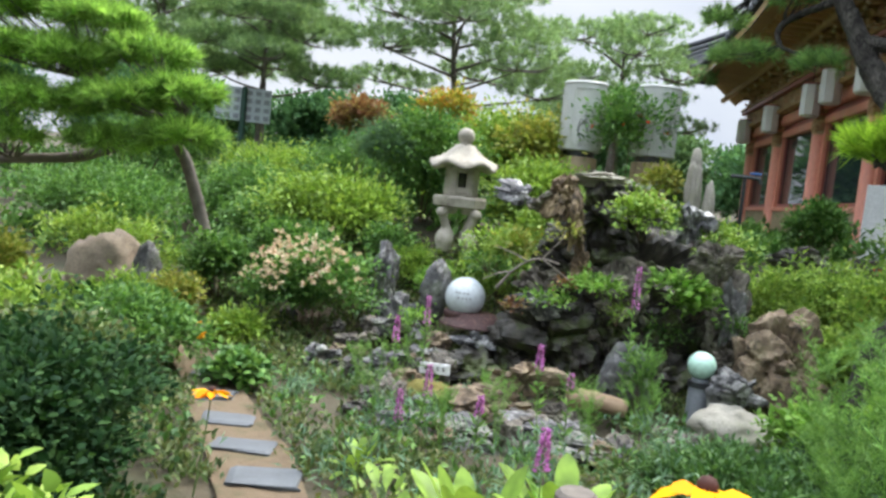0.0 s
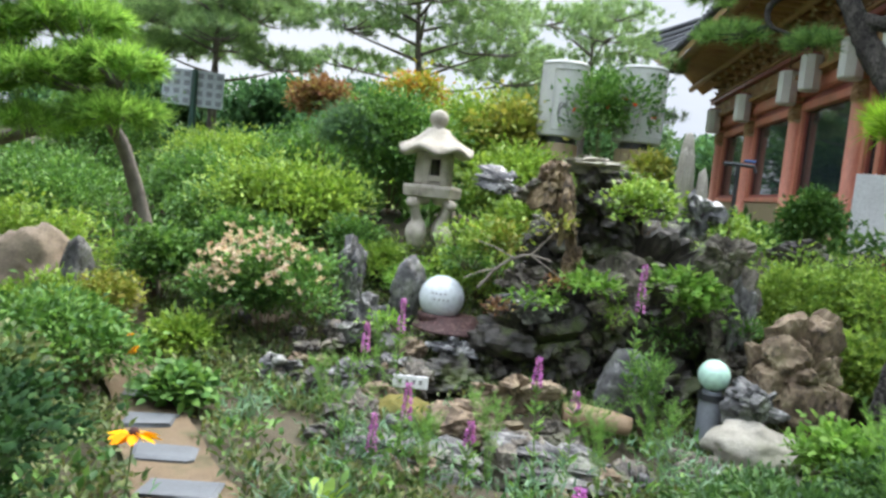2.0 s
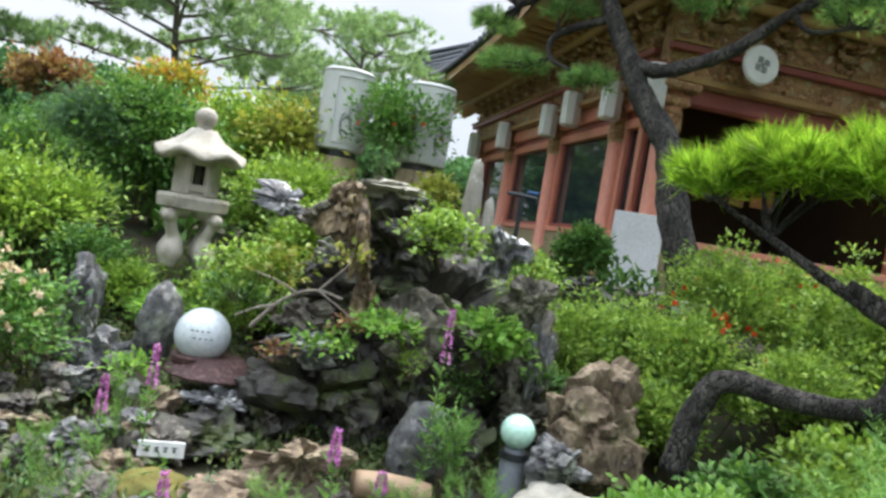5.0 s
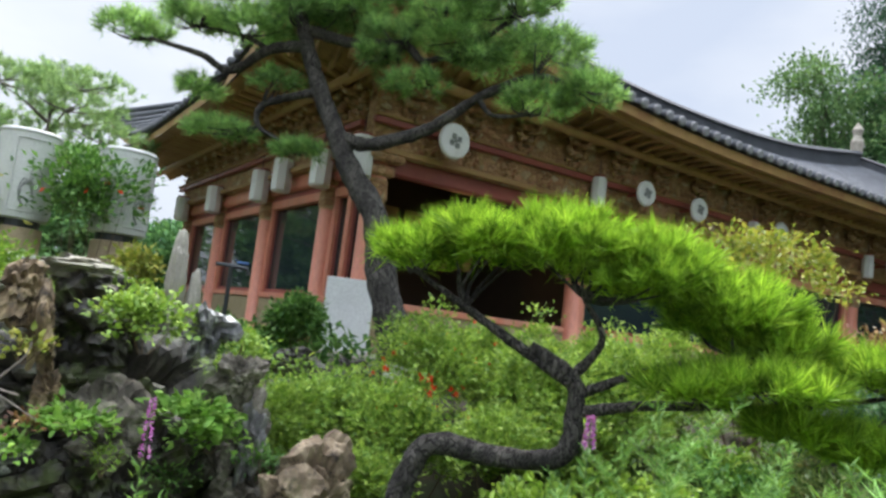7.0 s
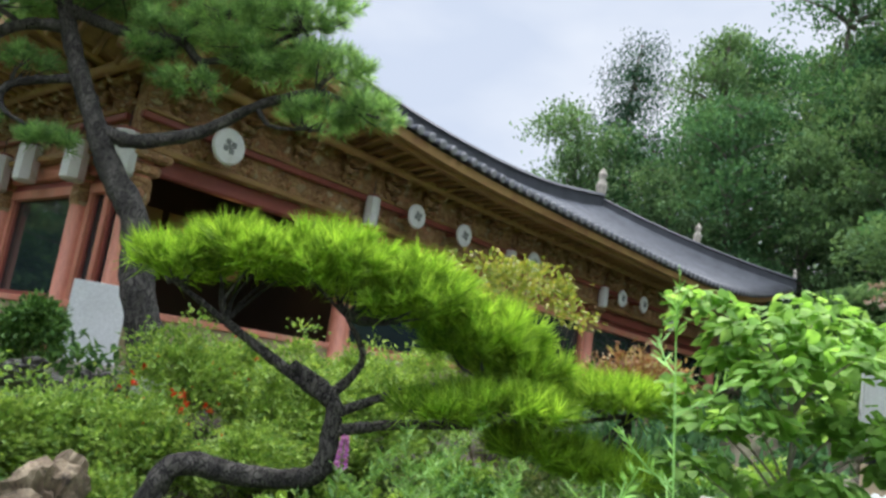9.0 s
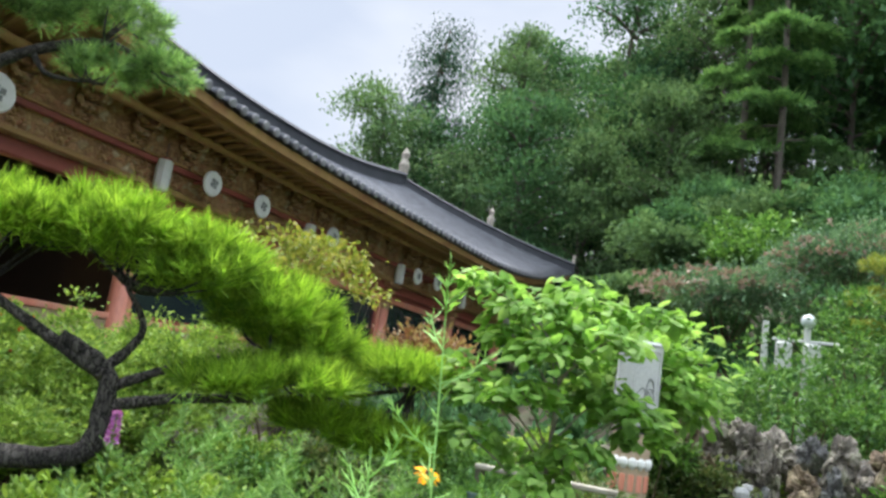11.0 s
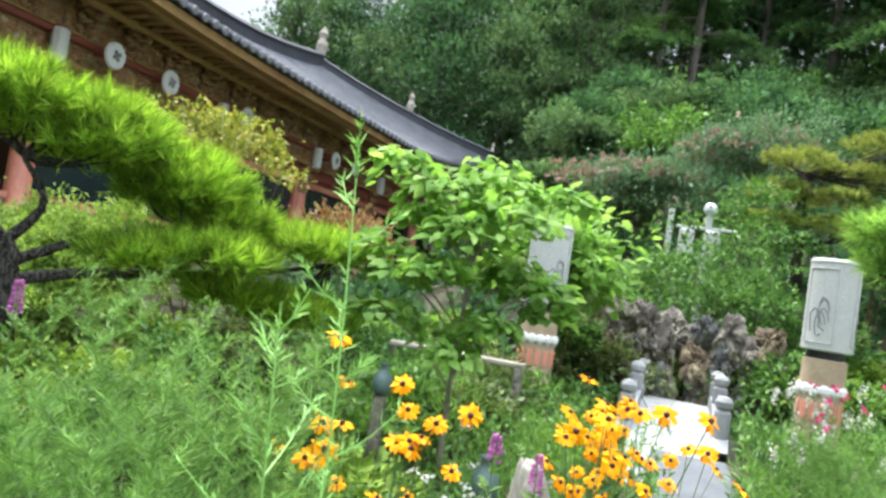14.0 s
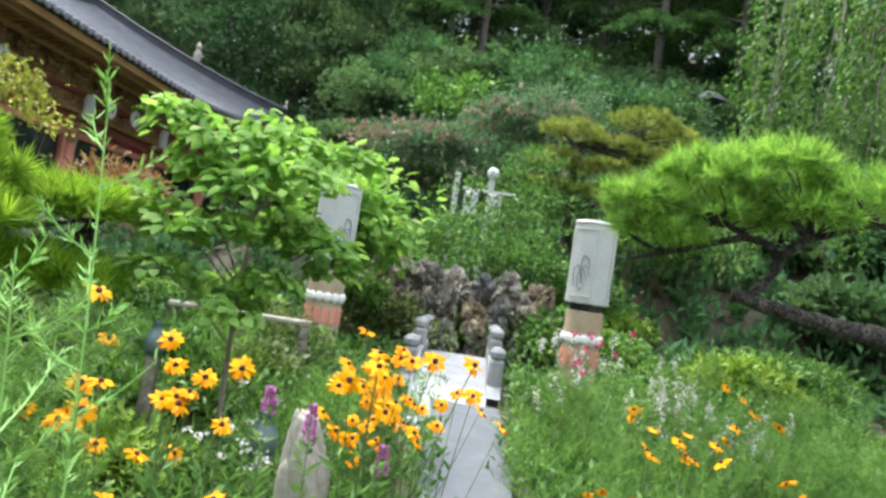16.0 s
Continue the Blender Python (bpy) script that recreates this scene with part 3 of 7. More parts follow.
def needle_pad(rng, c, radii, tufts, per, length, up=0.8, flatten=0.35, spread=0.75):
    """Needle tufts over a flattened pad."""
    d = unit(rng.normal(size=(tufts, 3)))
    d[:, 2] = np.abs(d[:, 2]) * np.where(rng.random(tufts) < 0.8, 1, -0.4)
    p = d * np.array(radii) * rng.uniform(0.55, 1.05, (tufts, 1)) + np.array(c)
    axis = unit(d * np.array([1, 1, flatten]) + np.array([0, 0, up]) + 0.3 * rng.normal(size=d.shape))
    base = np.repeat(p, per, 0)
    ax = np.repeat(axis, per, 0)
    dirs = ax + spread * rng.normal(size=base.shape)
    base = base + ax * rng.uniform(-0.25, 0.35, (len(base), 1)) * length
    return base, dirs


def pine(name, loc, limbs, pads, mat, bark, label, length=0.1, width=0.006, per=36, flat=0.35, up=0.8, category="pine tree", spread=0.75):
    """A trained pine: limbs are (points, start radius, end radius), pads are (centre, radii, tufts); all in metres from loc."""
    rng = rng_next()
    random.seed(SEED[0])
    ob = thing(name, loc, label, category)
    for i, (pts, r0, r1) in enumerate(limbs):
        path = smooth_path(pts, 7)
        part("trunk" if i == 0 else "limb", Mesh().tube(path, taper(len(path), r0, r1), 10 if i == 0 else 7, 0.12), bark, ob, smooth=True)
    ends = [Vector(p) for pts, _, _ in limbs for p in pts[1:]]
    for c, radii, tufts in pads:
        base, dirs = needle_pad(rng, c, radii, tufts, per, length, up, flat, spread)
        n = len(base)
        pad = part("needle_pad", blades("needle_pad", base, dirs, length * rng.uniform(0.7, 1.15, n), width, mat, fold=0.1, widest=0.3, rng=rng), mat, ob)
        near = min(ends, key=lambda e: (e - Vector(c)).length)
        tw = Mesh()
        for _ in range(7):
            q = Vector(c) + Vector((random.uniform(-0.7, 0.7) * radii[0], random.uniform(-0.7, 0.7) * radii[1], random.uniform(-0.3, 0.3) * radii[2]))
            m1 = near.lerp(q, 0.5) + Vector((random.uniform(-0.06, 0.06), random.uniform(-0.06, 0.06), -0.04))
            path = smooth_path([near, m1, q], 4)
            r0 = 0.012 + 0.012 * max(radii)
            tw.tube(path, taper(len(path), r0, r0 * 0.3), 5, 0.1)
        part("twig_spray", tw, bark, pad)
    return ob


def rock_mesh(radii, seed, rough=0.28, strata=0.0):
    """A broken stone: a body cut by chance planes, with cracks, ledges and finer relief."""
    r = random.Random(seed * 13 + 5)
    jag = min(1.25, rough / 0.28)
    cuts = []
    for _ in range(11):
        n = Vector((r.gauss(0, 1), r.gauss(0, 1), r.gauss(0, 0.8))).normalized()
        cuts.append((n, 1 - jag * r.uniform(0.08, 0.5)))
    bm = bmesh.new()
    bmesh.ops.create_icosphere(bm, subdivisions=5 if max(radii) > 0.4 else (4 if max(radii) > 0.15 else 3), radius=1.0)
    o = Vector((seed * 3.7, seed * 1.3, seed * 7.1))
    for v in bm.verts:
        p = v.co.copy()
        w = (p + Vector((noise.noise(p * 2 + o), noise.noise(p * 2 + o * 2), noise.noise(p * 2 - o))) * 0.13 * jag).normalized()
        k = 1.06
        for n, d in cuts:
            h = w.dot(n)
            if h > 0.05:
                k = min(k, d / h)
        ds, ps = noise.voronoi(p * 1.7 + o)
        k -= jag * 0.26 * max(0.0, 1 - (ds[1] - ds[0]) / 0.13)
        k += jag * 0.2 * (noise.cell(ps[0] * 3.1) - 0.5)
        k += rough * (0.18 * noise.noise(p * 2.6 + o) + 0.2 * noise.noise(p * 6 + o) + 0.12 * noise.noise(p * 13 + o) + 0.07 * noise.noise(p * 27 + o))
        if strata:
            k += strata * math.sin((p.z + 0.3 * noise.noise(p * 2 + o)) * 14)
        v.co = Vector((p.x * radii[0], p.y * radii[1], p.z * radii[2])) * k * 1.1
    me = bpy.data.meshes.new("rock")
    bm.to_mesh(me)
    bm.free()
    return me


def rock(loc, radii, kind, label, seed, rz=0.0, rough=0.28, strata=0.0, tilt=0.0, name="rock", group=""):
    me = rock_mesh(radii, seed, rough, strata)
    me.materials.append(M[kind])
    me.polygons.foreach_set("use_smooth", [rough < 0.2] * len(me.polygons))
    ob = new(name, me)
    ob.matrix_basis = pose(*loc, tilt, tilt * 0.6, rz)
    return tagged(ob, label, "rock", group)


def step(a, b, x):
    t = min(1.0, max(0.0, (x - a) / (b - a)))
    return t * t * (3 - 2 * t)


def ground_z(x, y):
    left = step(-2.2, -4.2, x)
    z = (1 - left) * 1.15 * step(5.6, 9.4, y) + left * 1.25 * step(6.8, 14, y)
    right = step(2.5, 7.0, x) * (1 - step(7, 9.5, y))
    z = z + right * 0.48 * (1 - step(5.5, 9.0, y))
    back = step(4.5, 9.0, y)
    z += (1 - back) * step(10.5, 13.5, x) * min(15.0, 0.5 * max(0, x - 11)) + back * step(30, 36, x) * min(5.0, 0.2 * max(0, x - 20))
    z += step(26, 60, y) * 2.0
    z -= 0.16 * max(0.0, 1 - ((x + 0.1) / 0.95) ** 2 - ((y - 5.0) / 0.5) ** 2)
    return z


def ground_at(x, y, dz=0.0):
    return (x, y, ground_z(x, y) + dz)

# ---- ground, path, steps ----


def warped(n, reach, near):
    return [near * math.sinh(6.2 * (2 * i / n - 1)) / math.sinh(6.2) * reach / near for i in range(n + 1)]


gx = [x + 2.0 for x in warped(170, 420.0, 1.0)]
gy = [y + 5.0 for y in warped(170, 420.0, 1.0)]
gm = Mesh()
gm.grid(lambda u, v: (gx[round(u * 170)], gy[round(v * 170)], ground_z(gx[round(u * 170)], gy[round(v * 170)]) + 0.05 * noise.noise(Vector((gx[round(u * 170)] * 0.9, gy[round(v * 170)] * 0.9, 0))) - 0.05), 170, 170)
whole("ground", gm, M["soil"], (0, 0, 0), "dark garden soil with moss and low growth", "ground", kind="structure", smooth=True)

WAY = smooth_path([(-0.55, 1.6, 0), (-0.95, 2.6, 0), (-1.5, 3.6, 0), (-2.1, 4.45, 0), (-2.75, 5.4, 0), (-3.4, 6.4, 0), (-3.95, 7.3, 0), (-4.4, 8.6, 0)], 8)


def strip(way, width, lift, wobble=0.06):
    m = Mesh()
    pts = []
    for i, p in enumerate(way):
        d = (way[min(i + 1, len(way) - 1)] - way[max(i - 1, 0)]).normalized()
        s = Vector((-d.y, d.x, 0))
        for k in range(7):
            o = (k / 6 - 0.5) * (width + wobble * 3 * noise.noise(Vector((i * 0.31, 3.0 * (k > 3), width))))
            q = p + s * o
            pts.append((q.x, q.y, ground_z(q.x, q.y) + lift + 0.012 * noise.noise(q * 6)))
    m.add(pts, [(i * 7 + k, i * 7 + k + 1, i * 7 + 8 + k, i * 7 + 7 + k) for i in range(len(way) - 1) for k in range(6)])
    return m


whole("path", strip(WAY, 0.44, 0.0, 0.03), M["path"], (0, 0, 0), "sandy earth garden path", "path", kind="structure", smooth=True)
for i, (x, y, w, d, rz) in enumerate([(-0.95, 2.85, 0.38, 0.22, 12), (-1.38, 3.45, 0.35, 0.21, 14), (-1.66, 3.82, 0.33, 0.2, 10), (-1.95, 4.2, 0.29, 0.19, 16), (-2.24, 4.62, 0.27, 0.19, 18), (-2.5, 5.05, 0.3, 0.2, 14), (-3.35, 6.35, 0.5, 0.3, 10), (-3.78, 7.25, 0.5, 0.3, 20)]):
    m = Mesh().box((0, 0, 0), (w, d, 0.07), b=0.01)
    m.v[0] = m.v[0] + np.random.default_rng(i + 3).normal(size=m.v[0].shape) * 0.009 * np.array([1.6, 1.6, 0.2])
    whole("stepping_stone", m, M["slab"], (x, y, -0.012), "blue-grey rectangular flagstone set in the sandy path", "stepping stone", "stepping stones of the path", rz=rz)

WAY2 = smooth_path([(2.6, 1.05, 0), (3.6, 1.08, 0), (4.6, 1.12, 0), (5.6, 1.15, 0), (6.4, 1.2, 0)], 8)
whole("pavement", strip(WAY2, 0.62, 0.02, 0.01), M["slab"], (0, 0, 0), "narrow grey paved garden walk", "pavement", kind="structure", smooth=True)

# ---- temple ----
PLAT, WX, WY = 1.2, 4.3, 11.2
X0, X1, Y0, Y1 = 2.6, 27.4, 9.7, 24.5
temple = thing("temple", (0, 0, 0), "single-storey temple hall with faded red columns and grey tiled roof", "temple")
part("platform", Mesh().box((15.6, 17.4, 0.85), (23.6, 14.2, 0.7), b=0.03), M["granite"], temple, "pale stone platform")


def column(x, y):
    m = Mesh().lathe([(0.24, 0.0), (0.24, 0.1), (0.165, 0.14), (0.165, 2.7), (0.15, 2.85)], 18)
    c = part("column", m, M["red_wood"], temple, smooth=True)
    c.location = (x, y, PLAT)
    b = part("bracket", Mesh().box((0, 0, 2.6), (0.42, 0.42, 0.16), b=0.04).box((0, 0, 2.78), (0.6, 0.6, 0.12), b=0.03).lathe([(0.13, 2.05), (0.2, 2.2), (0.19, 2.45), (0.15, 2.52)], 10), M["painted"], c, "gilded bracket block")
    return c


FRONT = [4.3, 8.3, 12.5, 16.7, 20.9, 25.1]
SIDE = [12.7, 15.6, 18.7, 21.6]
for x in FRONT:
    column(x, WY)
for y in SIDE:
    column(WX, y)


def bay(a, b, side, glazed=True):
    """One bay of wall between columns at a and b: sill wall, posts, frame and panes."""
    n = 2 if side and a < 12 else 1

    def bx(m, u, z, su, sz, th, off=0.0, bev=0.012):
        if side:
            m.box((WX + off, u, z), (th, su, sz), b=bev)
        else:
            m.box((u, WY + off, z), (su, th, sz), b=bev)
        return m
    mid, w = (a + b) / 2, b - a - 0.33
    part("sill_wall", bx(Mesh(), mid, PLAT + 0.33, w, 0.66, 0.16, 0.06), M["wall"], temple, "cream sill wall")
    part("sill_rail", bx(Mesh(), mid, PLAT + 0.71, w, 0.1, 0.2, 0.05), M["red_wood"], temple)
    if not glazed:
        return
    part("lintel", bx(Mesh(), mid, PLAT + 2.4, w, 0.15, 0.16, 0.05), M["red_wood"], temple)
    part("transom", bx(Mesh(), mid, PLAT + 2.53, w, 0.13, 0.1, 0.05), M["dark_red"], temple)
    for k in range(n + 1):
        u = a + 0.2 + (b - a - 0.4) * k / n
        part("mullion", bx(Mesh(), u, PLAT + 1.56, 0.14, 1.62, 0.16, 0.06), M["red_wood"], temple)
    for k in range(n):
        u0, u1 = a + 0.25 + (b - a - 0.4) * k / n, a + 0.15 + (b - a - 0.4) * (k + 1) / n
        win = part("window", bx(Mesh(), (u0 + u1) / 2, PLAT + 0.79, u1 - u0, 0.07, 0.08, 0.07), M["dark_red"], temple)
        for (uu, su) in ((u0 + 0.03, 0.05), (u1 - 0.03, 0.05)):
            part("frame", bx(Mesh(), uu, PLAT + 1.58, su, 1.5, 0.06, 0.07), M["dark_red"], win)
        part("pane", bx(Mesh(), (u0 + u1) / 2, PLAT + 1.58, u1 - u0 - 0.1, 1.5, 0.012, 0.09, 0.002), M["glass"], win)


for a, b in zip([WY] + SIDE[:-1], SIDE):
    bay(a, b, True)
for a, b in zip(FRONT, FRONT[1:]):
    bay(a, b, False, glazed=a > 8)
# beams, painted band, inner walls with the hall's dimness in their colour
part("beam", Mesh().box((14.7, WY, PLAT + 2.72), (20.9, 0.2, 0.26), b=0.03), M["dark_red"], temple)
part("beam", Mesh().box((WX, 16.5, PLAT + 2.72), (0.2, 10.7, 0.26), b=0.03), M["red_wood"], temple)
part("painted_band", Mesh().box((14.7, WY - 0.02, 4.6), (21.2, 0.3, 1.12), b=0.02), M["painted"], temple, "faded painted frieze")
part("painted_band", Mesh().box((WX - 0.02, 16.8, 4.6), (0.3, 10.7, 1.12), b=0.02), M["painted"], temple, "faded painted frieze")
part("inner_wall", Mesh().box((15, 15.5, 3.0), (20.6, 0.2, 3.6), b=0.01), M["inside"], temple, "inner wall coloured dark for the dim hall")
part("inner_wall", Mesh().box((9.0, 13.4, 3.0), (0.2, 4.0, 3.6), b=0.01), M["inside"], temple, "inner wall coloured dark for the dim hall")
part("inner_wall", Mesh().box((6.6, 18.6, 3.0), (0.2, 6.0, 3.6), b=0.01), M["inside"], temple, "inner wall coloured dark for the dim hall")
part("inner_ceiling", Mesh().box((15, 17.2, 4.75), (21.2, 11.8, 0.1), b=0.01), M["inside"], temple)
part("hanging_lamp", Mesh().lathe([(0.03, 0.0), (0.07, 0.05), (0.07, 0.12), (0.02, 0.16)], 12, (6.9, 13.0, 3.15)), M["lamp"], temple, "small warm glowing lamp")
rs = random.Random(5)
for k in range(5):
    part("hanging_banner", Mesh().box((5.0 + 0.55 * k, 13.1, 3.35 - 0.15 * rs.random()), (0.42, 0.03, 0.9), b=0.005), M["ochre"], temple, "yellowish hanging banner")

MX, HX, MY, HY = (X0 + X1) / 2, (X1 - X0) / 2, (Y0 + Y1) / 2, (Y1 - Y0) / 2


def eave_z(x):
    return 5.34 + 1.2 * abs((x - MX) / HX) ** 4


def eave_zy(y):
    return 5.34 + 1.2 * abs((y - MY) / HY) ** 4


RX0, RX1, RY, RZ = 7.6, 22.5, 14.6, 7.6


def front_pt(u, v):
    """Front slope: u along, v from eave to ridge."""
    xe = X0 + (X1 - X0) * u
    xr = RX0 + (RX1 - RX0) * u
    flare = 0.35 * abs(2 * u - 1) ** 4
    x = xe + (xr - xe) * v
    ze, zr = eave_z(xe), RZ + 0.75 * abs(2 * u - 1) ** 2.2
    return (x, Y0 - flare + (RY - Y0 + flare) * v, ze + (zr - ze) * (0.62 * v + 0.38 * v * v))


def side_pt(u, v):
    ye = Y0 + (Y1 - Y0) * u
    flare = 0.35 * abs(2 * u - 1) ** 4
    yr = RY + (Y1 - 5 - RY) * u
    ze, zr = eave_zy(ye), RZ + 0.75
    return (X0 - flare + (RX0 - X0 + flare) * v, ye + (yr - ye) * v, ze + (zr - ze) * (0.62 * v + 0.38 * v * v))


roof = part("roof", Mesh().grid(front_pt, 90, 12), M["tile_dark"], temple, "grey clay tiled roof", smooth=True)
part("roof_side", Mesh().grid(lambda u, v: side_pt(1 - u, v), 50, 10), M["tile_dark"], roof, smooth=True)
part("roof_back", Mesh().grid(lambda u, v: (X0 + (X1 - X0) * (1 - u) + (RX0 + (RX1 - RX0) * (1 - u) - X0 - (X1 - X0) * (1 - u)) * v, Y1 + (RY + 0.2 - Y1) * v, 5.6 + (RZ - 5.6) * v), 20, 6), M["tile_dark"], roof)
part("roof_end", Mesh().grid(lambda u, v: (X1 + (RX1 - X1) * v, Y0 + (Y1 - Y0) * u + (RY - Y0 - (Y1 - Y0) * u) * v, eave_zy(Y0 + (Y1 - Y0) * u) + (RZ - 5.6) * v), 20, 6), M["tile_dark"], roof)
N_ROWS = 84
for k in range(N_ROWS + 1):
    u = k / N_ROWS
    pts = [Vector(front_pt(u, j / 9)) + Vector((0, -0.03, 0.05)) for j in range(10)]
    part("cover_tile", Mesh().tube(pts, 0.075, 8), M["tile"], roof, smooth=True)
    p = pts[0]
    cap = part("end_tile", Mesh().lathe([(0.08, 0), (0.08, 0.03), (0.055, 0.045)], 10), M["tile_end"], roof)
    cap.location, cap.rotation_euler = (p.x, p.y + 0.0, p.z - 0.02), (radians(100), 0, 0)
for k in range(41):
    pts = [Vector(side_pt(k / 40, j / 7)) + Vector((-0.03, 0, 0.05)) for j in range(8)]
    part("cover_tile", Mesh().tube(pts, 0.075, 7), M["tile"], roof, smooth=True)


def ridge(pts, w, h, label=""):
    m = Mesh()
    path = smooth_path(pts, 8)
    out = []
    for i, p in enumerate(path):
        d = (path[min(i + 1, len(path) - 1)] - path[max(i - 1, 0)]).normalized()
        s = Vector((-d.y, d.x, 0)).normalized() * w / 2
        for a, z in ((-1, -0.15), (-1.0, h * 0.75), (-1.35, h * 0.78), (-0.8, h), (0.8, h), (1.35, h * 0.78), (1.0, h * 0.75), (1, -0.15)):
            out.append(tuple(p + s * a + Vector((0, 0, z))))
    n = len(path)
    f = [(i * 8 + j, i * 8 + j + 1, i * 8 + 9 + j, i * 8 + 8 + j) for i in range(n - 1) for j in range(7)]
    m.add(out, f + [tuple(range(8)), tuple((n - 1) * 8 + j for j in range(8))[::-1]])
    return part("ridge", m, M["tile_dark"], roof, label)


top = [front_pt(u, 1.0) for u in (0, 0.25, 0.5, 0.75, 1.0)]
ridge(top, 0.34, 0.5, "dark layered ridge tiles")
hipR = [front_pt(1.0, v) for v in (1.0, 0.75, 0.5, 0.25, 0.0)]
hipL = [front_pt(0.0, v) for v in (1.0, 0.75, 0.5, 0.25, 0.0)]
ridge(hipR, 0.3, 0.36)
ridge(hipL, 0.3, 0.36)
for p, s in ((hipR[0], 1.0), (hipR[2], 0.7), (hipR[4], 0.4), (hipL[0], 1.0), (hipL[2], 0.7)):
    part("finial", Mesh().lathe([(0.16 * s, 0.3), (0.2 * s, 0.6 * s + 0.2), (0.12 * s, 0.8 * s + 0.2), (0.17 * s, 1.0 * s + 0.2), (0.02, 1.25 * s + 0.2)], 10, p), M["granite"], roof, "pale ridge-end figure")

# bracket sets, mouldings and purlins under the eaves
def bracket_mesh():
    m = Mesh()
    for z, out, wide in ((0.0, 0.14, 0.24), (0.17, 0.22, 0.36), (0.34, 0.32, 0.48)):
        m.box((0, -out / 2, z), (0.11, out, 0.11), b=0.015)
        m.box((0, -out + 0.1, z + 0.04), (wide, 0.1, 0.1), b=0.02)
        m.tube(smooth_path([(0, -out + 0.02, z), (0, -out - 0.05, z - 0.03), (0, -out - 0.12, z + 0.04)], 3), taper(7, 0.055, 0.02), 6)
        for sx in (-1, 1):
            m.lathe([(0.03, -0.02), (0.06, 0.03), (0.05, 0.08)], 7, (sx * wide / 2, -out + 0.1, z + 0.06))
    return m.build("bracket_set", M["painted"])


BRACKET = bracket_mesh()
for k in range(20):
    b = part("bracket_set", BRACKET, None, temple, "carved and painted bracket set")
    b.location = (4.65 + 1.05 * k, WY - 0.16, 4.62)
for k in range(14):
    b = part("bracket_set", BRACKET, None, temple, "carved and painted bracket set")
    b.location, b.rotation_euler = (WX - 0.16, 11.5 + 0.75 * k, 4.62), (0, 0, radians(-90))
for z, th, dz, mt in ((4.09, 0.1, 0.09, "ochre"), (4.5, 0.12, 0.1, "dark_red"), (4.57, 0.16, 0.05, "ochre")):
    part("moulding", Mesh().box((14.7, WY - 0.17 - th / 2, z), (21.3, th, dz), b=0.015), M[mt], temple)
    part("moulding", Mesh().box((WX - 0.17 - th / 2, 16.8, z), (th, 10.9, dz), b=0.015), M[mt], temple)
rosette = Mesh().lathe([(0.13, 0.0), (0.15, 0.02), (0.1, 0.05), (0.05, 0.03), (0.03, 0.06), (0.005, 0.065)], 16, wave=8, amp=0.12).build("carved_rosette", M["painted"])
for k in range(27):
    c = part("carved_rosette", rosette, None, temple)
    c.location, c.rotation_euler = (5.02 + 0.75 * k, WY - 0.175, 4.3), (radians(90), 0, 0)
part("purlin", Mesh().tube([(WX - 0.9 + 22.6 * i / 30, 10.62, 5.06 + 0.1 * abs(i / 15 - 1) ** 4) for i in range(31)], 0.08, 8), M["ochre"], temple, smooth=True)
part("purlin", Mesh().tube([(3.72, 10.6 + 13.2 * i / 20, 5.06) for i in range(21)], 0.08, 8), M["ochre"], temple, smooth=True)
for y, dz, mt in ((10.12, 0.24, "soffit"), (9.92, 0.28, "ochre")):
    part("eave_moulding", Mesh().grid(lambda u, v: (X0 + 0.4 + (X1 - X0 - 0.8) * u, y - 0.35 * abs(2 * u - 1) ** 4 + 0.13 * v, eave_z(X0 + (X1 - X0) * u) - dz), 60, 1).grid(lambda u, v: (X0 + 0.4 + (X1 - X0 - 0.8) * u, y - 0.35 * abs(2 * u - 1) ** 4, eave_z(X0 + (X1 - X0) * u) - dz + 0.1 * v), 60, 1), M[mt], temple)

# soffits and rafters; the front ones carry the eave shade in their colour
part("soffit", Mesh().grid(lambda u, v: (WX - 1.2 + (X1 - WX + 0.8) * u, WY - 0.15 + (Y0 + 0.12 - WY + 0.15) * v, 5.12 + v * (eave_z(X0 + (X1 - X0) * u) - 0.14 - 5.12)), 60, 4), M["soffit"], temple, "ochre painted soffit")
part("soffit", Mesh().grid(lambda u, v: (WX - 0.15 + (X0 + 0.12 - WX + 0.15) * v, Y0 + 0.1 + (Y1 - Y0 - 0.2) * u, 5.12 + v * (eave_zy(Y0 + (Y1 - Y0) * u) - 0.14 - 5.12)), 40, 4), M["ochre"], temple, "ochre painted soffit")
for k in range(84):
    u = (k + 0.5) / 84
    x = X0 + (X1 - X0) * u
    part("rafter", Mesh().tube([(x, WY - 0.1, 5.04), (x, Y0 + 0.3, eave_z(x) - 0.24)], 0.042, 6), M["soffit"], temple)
for k in range(48):
    y = Y0 + (Y1 - Y0) * (k + 0.5) / 48
    part("rafter", Mesh().tube([(WX - 0.1, y, 5.04), (X0 + 0.3, y, eave_zy(y) - 0.24)], 0.05, 6), M["ochre"], temple)
part("eave_board", Mesh().grid(lambda u, v: (X0 + (X1 - X0) * u, Y0 + 0.06 - 0.35 * abs(2 * u - 1) ** 4, eave_z(X0 + (X1 - X0) * u) - 0.2 + 0.16 * v), 60, 1).grid(lambda u, v: (X0 + (X1 - X0) * u, Y0 + 0.06 - 0.35 * abs(2 * u - 1) ** 4 + 0.2 * v, eave_z(X0 + (X1 - X0) * u) - 0.2), 60, 1), M["ochre"], temple)
